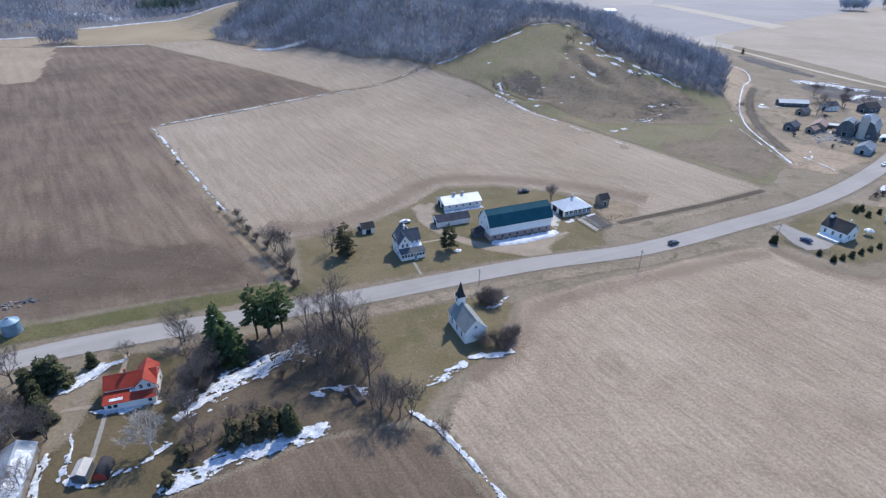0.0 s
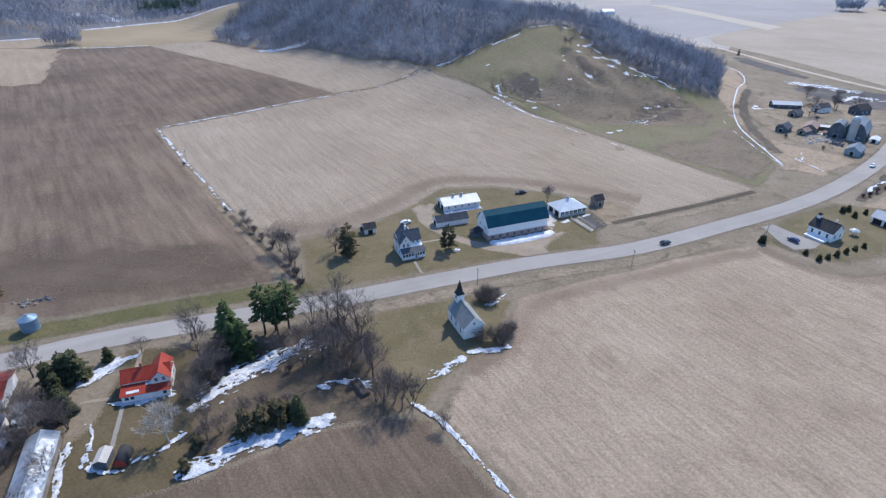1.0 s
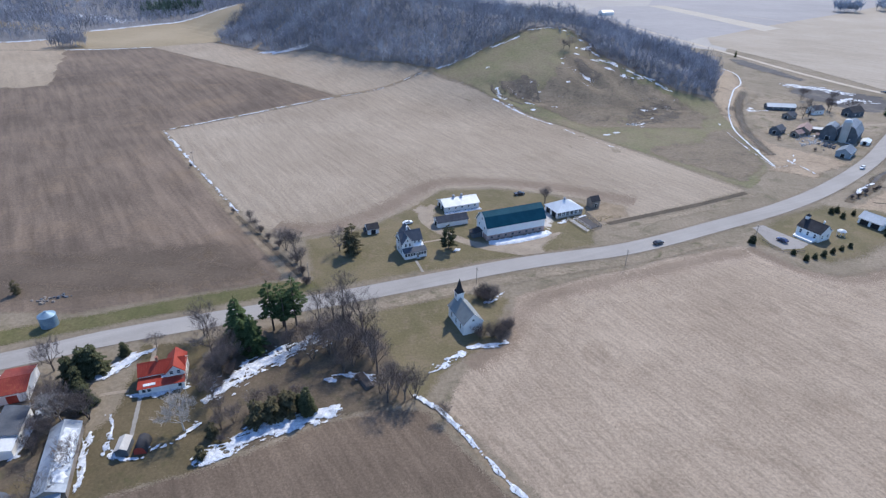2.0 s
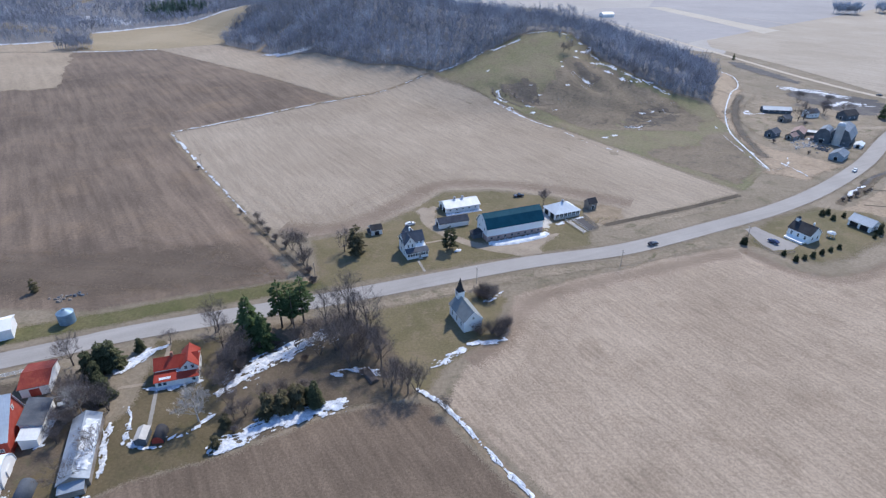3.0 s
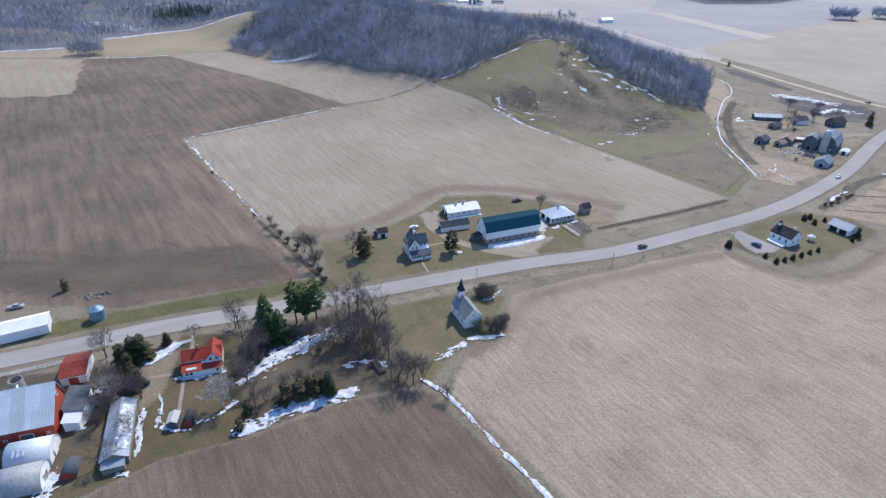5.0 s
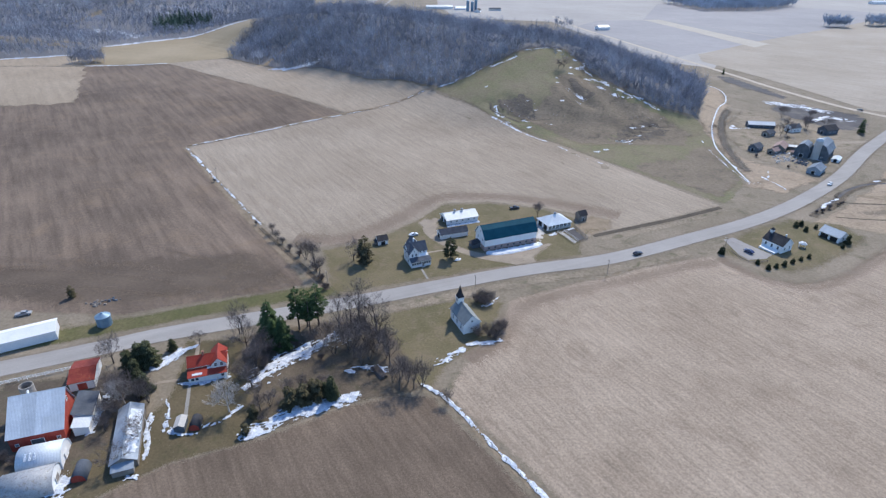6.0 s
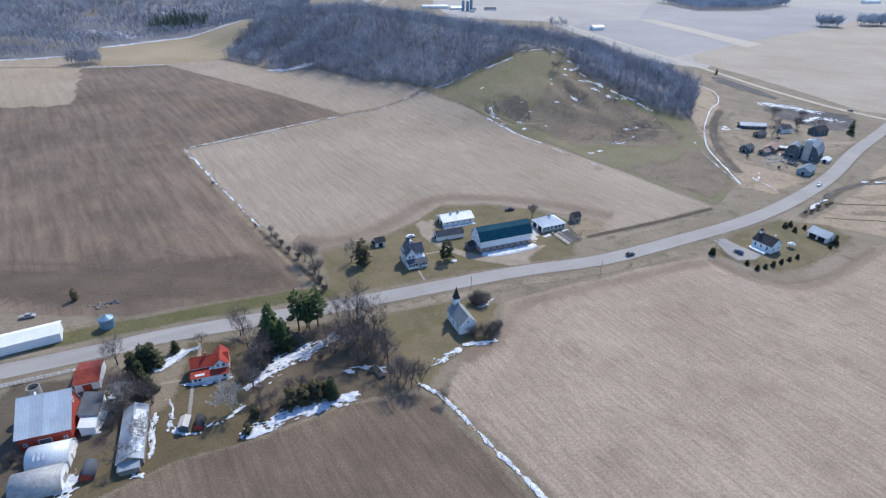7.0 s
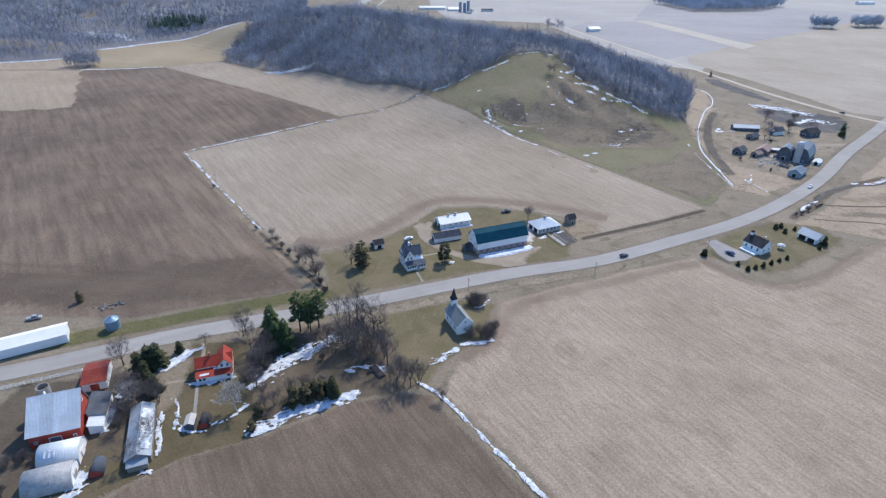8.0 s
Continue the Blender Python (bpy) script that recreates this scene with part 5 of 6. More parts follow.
def spray(s, p, d, size, rng):
    """A drooping needle spray: a bent leaf of two triangles pairs."""
    side = d.cross(UP)
    side = side.normalized() * size * rng.uniform(0.18, 0.32) if side.length > 1e-3 else Vector((size * 0.4, 0, 0))
    m, e = p + d * size * 0.5 + Vector((0, 0, size * 0.06)), p + d * size + Vector((0, 0, -size * 0.15))
    drop = Vector((0, 0, -size * 0.14))
    s.add([p, m + side + drop, e, m - side + drop, m], [(0, 1, 4), (1, 2, 4), (2, 3, 4), (3, 0, 4)])


def conifer(name, x, y, yaw, h, r, seed, label, needles="needle", start=0.1, tiers=14, boughs=9, power=0.9, gaps=0.1, droop=0.12, size=0.7, inner=0.15, uneven=0.2):
    """Tiers of boughs; each is a flat drooping frond of sprays that are longest at its middle. inner: where on a bough the needles begin."""
    rng = random.Random(seed)
    root = thing(name, x, y, yaw, label, "tree", "conifers")
    trunk = Shape().tube((0, 0, -0.2), (0, 0, h * 0.55), h * 0.016 + 0.06, h * 0.01 + 0.04, 7, False)
    part("trunk", trunk.tube((0, 0, h * 0.55), (0, 0, h * 0.97), h * 0.01 + 0.04, 0.03, 6, False), "bark", root)
    crown = Shape()
    for t in range(tiers):
        f = (t + rng.uniform(-0.25, 0.35)) / tiers
        f = min(0.97, max(0.0, f))
        z = h * (start + (1 - start) * f)
        reach = r * max(0.08, (1 - f) ** power) * (0.7 + 0.3 * min(1, f * 5))
        n = max(4, int(boughs * (1 - 0.45 * f)))
        spin = rng.random() * 6.28
        for i in range(n):
            if rng.random() < gaps:
                continue
            a = spin + 2 * math.pi * (i + rng.uniform(-0.3, 0.3)) / n
            out = reach * rng.uniform(1 - 2 * uneven, 1 + uneven)
            d = Vector((math.cos(a), math.sin(a), -droop + rng.uniform(-0.1, 0.1)))
            base = Vector((0, 0, z + rng.uniform(-0.3, 0.3) * h * (1 - start) / tiers))
            crown.tube(base, base + d * out * 0.92, 0.06, 0.02, 3, False)
            count = max(3, int(out * (1 - inner) / (size * 0.22)))
            for k in range(count):
                g = inner + (1 - inner) * (k + 0.5) / count
                p = base + d * out * g + Vector((0, 0, rng.uniform(-0.08, 0.08) - 0.1 * out * g * g))
                span = size * (0.55 + 1.1 * math.sin(math.pi * min(1, g * 0.8 + 0.12)))
                for sgn in (-1, 1):
                    turn = a + sgn * rng.uniform(0.5, 1.0)
                    spray(crown, p, Vector((math.cos(turn), math.sin(turn), rng.uniform(-0.2, 0.16))), span * rng.uniform(0.7, 1.2), rng)
            spray(crown, base + d * out * 0.95 + Vector((0, 0, -0.1 * out)), Vector((math.cos(a), math.sin(a), 0.05)), size, rng)
    for i in range(7):
        spray(crown, Vector((0, 0, h * (0.93 + 0.01 * i))), Vector((rng.uniform(-0.5, 0.5), rng.uniform(-0.5, 0.5), 1)), size * 0.8, rng)
    part("crown", crown, needles, root)
    return root


def again(tree, x, y, yaw, scale):
    m = pose(x, y, height(x, y), 0, 0, yaw)
    t = copy_thing(tree, m)
    t.scale = (scale, scale, scale * (0.92 + 0.16 * ((x * 7.3 + y) % 1)))
    return t


# conifers
pine = conifer("pine_tree", -62.3, 124.6, 20, 15.5, 6.2, 1, "tall dark green pine beside the road", start=0.06, tiers=14, boughs=11, power=0.95, gaps=0.12, droop=0.14, size=0.8, inner=0.2, uneven=0.28)
tall = conifer("pine_tree", -53.2, 128.6, 70, 18.5, 4.4, 2, "tall white pine with open crown and bare lower trunk", start=0.32, tiers=11, boughs=8, power=0.55, gaps=0.28, droop=0.02, size=0.75, inner=0.3, uneven=0.35)
again(tall, -46.7, 131.4, 160, 1.0)
again(tall, -50.6, 130.6, 250, 0.92)
again(tall, -49.0, 127.6, 310, 0.82)
again(pine, -56.6, 119.4, 110, 0.86)
again(pine, -60.4, 120.6, 200, 0.7)
spruce = conifer("spruce_tree", -34.9, 93.6, 10, 8.6, 2.7, 3, "dark spruce at the field edge", "cedar", start=0.03, tiers=15, boughs=12, power=0.8, size=0.65)
again(spruce, -37.4, 95.2, 190, 0.62)
loose = conifer("cedar_tree", -43.6, 91.8, 0, 7.2, 3.0, 14, "loose olive cedar among brush at the field edge", "rustneedle", start=0.05, tiers=11, boughs=9, power=0.45, gaps=0.36, size=0.7, inner=0.25, uneven=0.38)
again(loose, -47.0, 90.0, 100, 1.0)
again(loose, -39.4, 94.0, 310, 1.0)
again(loose, -41.0, 95.4, 190, 0.9)
cedar = conifer("cedar_tree", -97.9, 108.6, 0, 10.0, 3.6, 4, "dark bushy cedar beside the farmhouse", "cedar", start=0.02, tiers=13, boughs=12, power=0.55, gaps=0.15, size=0.8, uneven=0.32)
again(cedar, -102.6, 104.5, 80, 0.92)
again(cedar, -100.4, 107.6, 150, 0.96)
again(cedar, -99.6, 102.4, 290, 0.74)
again(cedar, -93.3, 95.4, 220, 0.78)
again(cedar, -95.8, 97.6, 20, 0.7)
again(cedar, -94.0, 116.4, 40, 0.5)
again(loose, -56.8, 85.6, 20, 0.6)
again(loose, -57.2, 79.0, 120, 0.55)
again(cedar, 192.5, 201.5, 60, 0.5)
rust = conifer("cedar_tree", -35.6, 179.5, 0, 13.0, 4.2, 5, "rusty brown cedar on the lawn", "rustneedle", start=0.04, tiers=11, boughs=9, power=0.35, gaps=0.3, size=0.9, uneven=0.35)
again(rust, -147.5, 148.5, 20, 0.42)
lawnpine = conifer("pine_tree", 2.2, 183.2, 0, 10.8, 3.8, 6, "young pine on the lawn by the drive", "cedar", start=0.16, tiers=9, boughs=8, power=0.45, gaps=0.25, droop=-0.1, size=0.9, inner=0.3, uneven=0.3)
lone = conifer("spruce_tree", 322.5, 390.0, 0, 11, 3.4, 7, "lone dark spruce by the side road", tiers=12, size=0.8)
again(lone, 311.0, 609.0, 50, 0.6)
shrub = conifer("arborvitae", 139.3, 180.8, 0, 2.6, 1.0, 8, "small dark evergreen shrub in a row", "cedar", start=0.02, tiers=7, boughs=7, power=0.6, gaps=0.0, size=0.4)
for i, (x, y, s) in enumerate(((141.6, 176.0, 1.1), (146, 177.6, 1.0), (150.6, 179.5, 1.1), (155.6, 181.9, 1.0), (160.8, 184.5, 0.95), (165.8, 186.8, 1.0), (177.9, 219.8, 1.3), (181.6, 221.4, 1.3), (180.3, 215, 1.2), (187.2, 218.1, 1.0), (127.4, 190.2, 1.6), (187.5, 197.0, 0.9))):
    again(shrub, x, y, i * 47, s)

# bare trees
elm = bare_tree("bare_tree", -32.6, 136.6, 0, 14.5, 11, "tall bare tree in the thicket by the road", spread=0.5, trunk_share=0.34)
ash = bare_tree("bare_tree", -28.0, 119.5, 0, 10, 12, "bare multi-stemmed tree in the thicket", stems=3, trunk_share=0.26, spread=0.5)
oak = bare_tree("bare_tree", -110.5, 109.0, 0, 11, 13, "spreading bare tree by the road", spread=1.5, twig_n=3)
pale = bare_tree("bare_tree", -64.6, 87.4, 0, 10.0, 14, "silvery bare tree on the farmhouse lawn", "palebark", "palebark", spread=1.2, w=0.045, twig_n=3)
bush = bare_tree("bare_shrub", 15.5, 145.3, 0, 4.2, 15, "dense bare shrub behind the church", stems=6, trunk_share=0.1, twig_n=3, w=0.018)
hazel = bare_tree("bare_shrub", 14.2, 146.8, 0, 4.4, 16, "broad hazy bare shrub beside the church", stems=9, trunk_share=0.12, twig_n=2, w=0.014, spread=1.1)
for i, (x, y, s) in enumerate(((12.0, 125.6, 1.25), (15.8, 126.4, 1.45), (19.0, 128.6, 1.35), (16.8, 147.8, 1.45), (12.4, 147.6, 1.2), (14.6, 149.2, 1.4), (21.0, 130.6, 1.1), (17.6, 124.8, 1.1))):
    again(hazel, x, y, i * 80 + 30, s)
for i, (x, y, s) in enumerate(((-38.5, 128.0, 0.9), (-25.0, 127.5, 1.05), (-29.5, 130.5, 0.95), (-32.0, 124.0, 0.8), (-31.0, 113.0, 0.85), (-14.5, 97.5, 0.75), (-18.5, 109, 0.8), (-73.5, 127, 0.8), (-36, 121, 0.8), (-23.5, 121, 0.85), (-10.0, 98.5, 0.62), (-35.0, 133.0, 0.75))):
    again(elm, x, y, i * 67 + 20, s)
for i, (x, y, s) in enumerate(((-33.5, 117, 1.0), (-24.5, 116, 0.95), (-21, 117.5, 0.9), (-28, 109, 0.8), (-7.5, 99.5, 0.9), (-38, 115, 0.9), (-14, 104, 0.7), (-46, 118, 0.8), (-61.5, 112, 0.8), (-63, 115.5, 0.8), (-55.5, 88, 0.5), (0.3, 92.0, 0.5), (-102, 93.5, 0.8), (-99, 91, 0.75), (-97.5, 79.5, 0.55), (-100, 85, 0.6), (48, 229, 0.75), (-58, 178, 0.95), (-62.5, 181, 0.9), (-54, 168, 0.8), (-96.5, 85, 0.6), (284, 433, 1.0), (304, 426, 0.9), (287, 403, 1.0), (-84, 206, 0.5), (-80, 199, 0.55), (-31, 123, 1.0), (-20, 113, 0.8), (-26, 112, 0.8), (-41.5, 122, 0.8), (-63, 106, 0.8), (-61, 98, 0.75), (-66, 101, 0.7), (-58, 93, 0.6), (-49, 95, 0.6), (-45, 97, 0.55), (-39, 98, 0.5), (-53, 90, 0.55), (-62.5, 108, 0.85), (-90.5, 91.0, 0.85), (-94, 91.5, 0.8), (-12, 101, 0.7), (-17, 101, 0.6))):
    again(ash, x, y, i * 51, s)
for i, (x, y, s) in enumerate(((-97.3, 90.4, 0.8), (-100.5, 92.5, 0.7))):
    again(pale, x, y, i * 97 + 40, s)
for i, (x, y, s) in enumerate(((-85.6, 75.9, 0.85), (-68.8, 117.8, 0.9), (-41.0, 180.5, 0.9), (-74.0, 125.5, 0.8), (-86.0, 119.5, 0.5), (-99.0, 95.0, 0.7), (-104.5, 98.5, 0.6), (262, 385, 1.1), (255, 380, 0.9), (284, 396, 0.9), (302, 400, 0.9), (105, 479, 0.8), (100, 478, 0.7), (121, 472, 0.7), (150, 436, 0.7), (206, 388, 0.5), (-88, 67, 0.7))):
    again(oak, x, y, i * 73, s)
for i, (x, y, s) in enumerate(((-63.5, 111.5, 1.1), (-61, 115.5, 1.1), (-64.5, 106.5, 1.0), (-60.5, 110, 1.0), (-57.5, 118, 1.0), (-66, 114, 0.9), (-52, 119, 0.9), (-42, 112, 0.7), (-61, 103, 0.8), (-60, 108, 0.9), (-54, 84, 0.6), (-103, 90, 0.8), (-99, 82, 0.8), (-118.5, 68, 1.0), (-122, 66, 1.0), (-115.5, 67.5, 0.8), (-117, 56, 1.0), (-24, 106, 0.6), (-137, 273, 0.6), (-95, 216, 0.6), (-52, 164, 0.6), (-48.5, 158, 0.5), (-66, 184, 1.0), (-72, 190, 0.9), (-77, 196, 0.9), (-56, 171, 1.1), (-52, 163, 1.0), (-49, 156, 0.9), (220, 352, 0.8), (202.6, 238.4, 0.7), (209, 243, 0.8), (198.5, 237, 0.6), (216, 247, 0.5), (221, 250, 0.5), (219, 249, 0.45), (222, 308, 0.6), (212, 330, 0.7), (256, 372, 0.7), (158, 390, 0.4), (145, 386, 0.35))):
    again(bush, x, y, i * 39, s)


# ---- woods ----
def wood_tree(seed, h, limbs_n, twigs_n, w):
    """A cheap bare forest tree with a domed crown, as arrays of corners and triangles."""
    rng = random.Random(seed)
    s = Shape()
    wide = h * rng.uniform(0.24, 0.34)
    fork = h * rng.uniform(0.3, 0.45)
    s.tube((0, 0, -0.5), (rng.uniform(-0.3, 0.3), rng.uniform(-0.3, 0.3), h * 0.62), 0.12, 0.05, 3, False)
    for i in range(limbs_n):
        a, th = 6.28 * (i + rng.random()) / limbs_n, math.acos(rng.uniform(-0.25, 1.0))
        e = Vector((math.cos(a) * math.sin(th) * wide, math.sin(a) * math.sin(th) * wide, h * 0.62 + h * 0.36 * math.cos(th)))
        p = Vector((0, 0, min(fork + rng.uniform(-0.1, 0.2) * h, e.z - 0.05 * h)))
        blade(s, p, e, w * 1.8, rng)
        out = (e - Vector((0, 0, h * 0.5))).normalized()
        for _ in range(twigs_n):
            q = p.lerp(e, rng.uniform(0.5, 1.0))
            v = (out + Vector((rng.uniform(-1, 1), rng.uniform(-1, 1), rng.uniform(-0.9, 0.8))) * 1.2).normalized()
            blade(s, q, q + v * h * rng.uniform(0.06, 0.12), w, rng)
    tri = []
    for f in s.f:
        tri += [f] if len(f) == 3 else [(f[0], f[1], f[2]), (f[0], f[2], f[3])]
    return np.array(s.v), np.array(tri)


def forest(name, outline, spacing, templates, label, material="wood", keep=None, seed=1, hscale=(0.65, 1.25)):
    rng = np.random.default_rng(seed)
    xs, ys = [p[0] for p in outline], [p[1] for p in outline]
    verts, tris, tones, k = [], [], [], 0
    for x in np.arange(min(xs), max(xs), spacing):
        for y in np.arange(min(ys), max(ys), spacing):
            px, py = x + rng.uniform(-0.5, 0.5) * spacing, y + rng.uniform(-0.5, 0.5) * spacing
            if not inside((px, py), outline) or (keep and not keep(px, py)):
                continue
            v, f = templates[rng.integers(len(templates))]
            a, sc = rng.uniform(0, 6.28), rng.uniform(*hscale)
            c, sn = math.cos(a) * sc, math.sin(a) * sc
            p = np.stack([v[:, 0] * c - v[:, 1] * sn + px, v[:, 0] * sn + v[:, 1] * c + py, v[:, 2] * sc + height(px, py)], 1)
            verts.append(p)
            tris.append(f + k)
            tones.append(np.full(len(v), np.clip(0.5 + 0.9 * noise.noise((px * 0.03, py * 0.03, seed)) + rng.uniform(-0.5, 0.5), 0, 1)))
            k += len(v)
    me = bpy.data.meshes.new(name)
    me.from_pydata(np.concatenate(verts), [], np.concatenate(tris))
    me.attributes.new("tone", "FLOAT", "POINT").data.foreach_set("value", np.concatenate(tones))
    me.materials.append(M[material])
    return tagged(new(name, me), label, "woods", "", "stuff")


TRAIL = [(-202, 604), (-203, 617), (-197, 639), (-188, 652), (-178, 668)]
GLADES = [(-520, 848, 32), (-485, 842, 38), (-452, 828, 22), (-510, 1028, 16), (-509, 1085, 16), (-695, 1030, 24), (-400, 1094, 22), (-420, 930, 48)]


def off_trail(x, y):
    return min(math.hypot(x - p.x, y - p.y) for p in trail_points) > 6.0


def off_glades(x, y):
    """Bare far woods stand thinner over the snowy glades and in drifts elsewhere."""
    if any(math.hypot(x - a, y - b) < r for a, b, r in GLADES):
        return noise.noise((x * 0.9, y * 0.9, 2.0)) > 0.22
    return y < 800 or noise.noise((x * 0.02, y * 0.02, 5.0)) > -0.42


trail_points = smooth_line(TRAIL, 2.0)
near_wood = [wood_tree(100 + i, 12 + i % 6, 17, 9, 0.072) for i in range(8)]
far_wood = [wood_tree(200 + i, 13 + i % 4, 10, 7, 0.11) for i in range(6)]
forest("woods", WOODS, 5.3, near_wood, "dense bare woods over the ridge, tinted with blue-grey haze", seed=3, keep=off_trail)
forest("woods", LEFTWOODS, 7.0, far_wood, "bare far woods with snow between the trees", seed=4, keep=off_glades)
forest("undergrowth", [(112, 523), (125, 489), (138, 455), (158, 433), (179, 419), (205, 414), (232, 470), (216, 470), (192, 436), (166, 448), (146, 472), (128, 512)], 2.6, near_wood, "bare undergrowth along the edge of the woods", seed=21, hscale=(0.3, 0.6))
forest("undergrowth", [(-188, 598), (-131, 566), (-76, 506), (-42, 491), (-8, 468), (14, 473), (33, 489), (55, 506), (78, 524), (112, 524), (110, 532), (70, 534), (30, 502), (-8, 480), (-40, 502), (-72, 517), (-128, 576)], 2.8, near_wood, "bare undergrowth along the edge of the woods", seed=22, hscale=(0.3, 0.6))
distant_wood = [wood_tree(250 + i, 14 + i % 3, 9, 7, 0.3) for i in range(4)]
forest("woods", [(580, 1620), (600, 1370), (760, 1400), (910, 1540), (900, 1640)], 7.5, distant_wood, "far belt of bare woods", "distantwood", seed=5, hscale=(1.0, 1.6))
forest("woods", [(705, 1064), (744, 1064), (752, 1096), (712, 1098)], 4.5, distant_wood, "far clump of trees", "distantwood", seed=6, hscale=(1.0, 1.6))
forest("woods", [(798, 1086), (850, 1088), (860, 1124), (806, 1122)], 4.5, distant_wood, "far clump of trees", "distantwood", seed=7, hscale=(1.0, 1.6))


def fir(seed, h, r):
    """A cheap dark conifer of drooping sprays."""
    rng = random.Random(seed)
    s = Shape()
    for t in range(9):
        f = t / 9
        for i in range(7):
            a = 6.28 * (i + rng.random()) / 7
            out = r * (1 - f) ** 0.8 * rng.uniform(0.7, 1.1) + 0.3
            blade(s, Vector((0, 0, h * (0.12 + 0.86 * f) + 0.6)), Vector((math.cos(a) * out, math.sin(a) * out, h * (0.08 + 0.84 * f))), 0.9 * (1 - f) + 0.25, rng)
    return np.array(s.v), np.array(s.f)


firs = [fir(300 + i, 17 + i, 4.5) for i in range(4)]
forest("woods", [(-425, 612), (-398, 606), (-388, 622), (-400, 640), (-420, 636)], 3.2, far_wood, "brushy grove between the far fields", seed=12, hscale=(0.7, 1.3))
forest("evergreens", [(-456, 882), (-415, 870), (-388, 930), (-398, 990), (-445, 975)], 7.5, firs, "dark stand of evergreens in the far woods", "farneedle", seed=9, hscale=(0.75, 1.35))

# ---- far farms ----
for x, y, yaw, L, W, e, r, roof in ((-15, 1345, 10, 60, 14, 5, 8, "metalpale"), (35, 1330, 15, 30, 14, 5, 9, "metal"), (110, 1325, 5, 26, 12, 4, 7, "greyroof"), (272, 1000, 20, 22, 12, 5, 8, "metalpale"), (1190, 1640, 10, 50, 16, 6, 9, "metalpale"), (70, 1290, 80, 30, 12, 5, 8, "darkroof")):
    far_shed(x, y, yaw, L, W, e, r, "whitemetal", roof, "far white farm building with metal roof", 3)
for x, y, hh in ((48, 1300, 22), (58, 1303, 20), (66, 1306, 24)):
    sl = thing("silo", x, y, 0, "tall blue-grey silo on a far farm", "silo", "far silos")
    part("drum", Shape().lathe([(3.2, -0.2), (3.2, hh)], 16), "bin", sl)
    part("dome", Shape().lathe([(3.25, hh), (2.6, hh + 1.4), (0.3, hh + 2.2)], 16), "metal", sl)
forest("woods", [(190, 1010), (225, 1000), (235, 1060), (205, 1075)], 9.0, far_wood, "row of bare trees by the far road", seed=10)
forest("woods", [(90, 520), (112, 520), (122, 492), (110, 485), (98, 500)], 9.0, near_wood, "scattered bare trees on the hilltop", seed=11, hscale=(0.4, 0.7))

# ---- snow ----
def snow(line, width, label, seed, cell=0.3, cut=0.0, depth=0.25, lift=0.1):
    """Old snow along a line, with a ragged edge and holes."""
    pts = smooth_line(line, 1.0)
    xs, ys = [p.x for p in pts], [p.y for p in pts]
    x0, y0 = min(xs) - width, min(ys) - width
    nx_, ny_ = int((max(xs) + width - x0) / cell) + 2, int((max(ys) + width - y0) / cell) + 2
    X, Y = np.meshgrid(x0 + cell * np.arange(nx_), y0 + cell * np.arange(ny_))
    D = np.full(X.shape, 1e9)
    for p in pts:
        D = np.minimum(D, np.hypot(X - p.x, Y - p.y))
    near = D < width
    F = np.full(X.shape, -1.0)
    way = (pts[-1] - pts[0]).normalized()
    for j, i in zip(*np.nonzero(near)):
        u, v = X[j, i] * way.x + Y[j, i] * way.y, Y[j, i] * way.x - X[j, i] * way.y
        n = noise.fractal((u * 0.13 + seed * 9.1, v * 0.42, seed), 1.0, 2.0, 4)
        fine = noise.fractal((u * 0.5, v * 1.3 + seed, 3.0), 1.0, 2.0, 3)
        F[j, i] = 0.72 - (D[j, i] / (width * 0.45)) ** 1.5 + n * 1.5 + fine * 1.2 - cut
    ids, s = {}, Shape()
    s.edge = []
    Z = heights(X, Y)
    for j in range(ny_ - 1):
        for i in range(nx_ - 1):
            q = [(j, i), (j, i + 1), (j + 1, i + 1), (j + 1, i)]
            good = [c for c in q if F[c] > 0]
            if len(good) < 3:
                continue
            for c in good:
                if c not in ids:
                    ids[c] = len(s.v)
                    s.v.append((X[c], Y[c], Z[c] + lift + depth * min(1, F[c]) ** 0.5))
                    s.edge.append(min(1.0, 0.15 + F[c] * 2.2))
            s.f.append(tuple(ids[c] for c in good))
    if s.f:
        return tagged(new("snow_patch", s.mesh("snow_patch", M["snowsoft"], True)), label, "snow", "", "stuff")


snow([(-56, 78.5), (-50, 84), (-42, 88.5), (-34, 91.5), (-29, 94)], 4.6, "drift of old snow along the field edge", 1, cut=-0.8)
snow([(-60, 103), (-56, 109), (-51, 113), (-47, 119), (-40, 123)], 8.0, "patchy snow under the pines", 2, cut=-0.15)
snow([(-63, 98), (-60, 102)], 3.0, "scrap of old snow", 3)
snow([(-31, 106.5), (-25, 108), (-19.5, 106.5)], 4.0, "snow drift by the thicket", 4)
snow([(-4, 110.5), (1, 113.5), (5.5, 117.5)], 3.6, "snow along the churchyard edge", 5)
snow([(9, 121), (14, 121.5), (19.5, 123.5)], 3.4, "snow under the churchyard shrubs", 6, cut=0.15)
snow([(15, 145.5), (18, 148), (21.5, 151)], 2.8, "snow behind the shrub", 7)
snow([(-7, 100), (-1, 95), (6, 86), (15, 73), (27, 56), (45, 30)], 1.5, "thin line of snow along the fence", 8, cut=-0.75)
snow([(-95.4, 107.3), (-93.3, 110.2), (-91, 114.4)], 4.4, "snow in the shade of the cedars", 9, cut=-0.5)
snow([(-89.4, 116.3), (-87.2, 118.2)], 2.2, "scrap of snow by the front walk", 54, cut=-0.3)
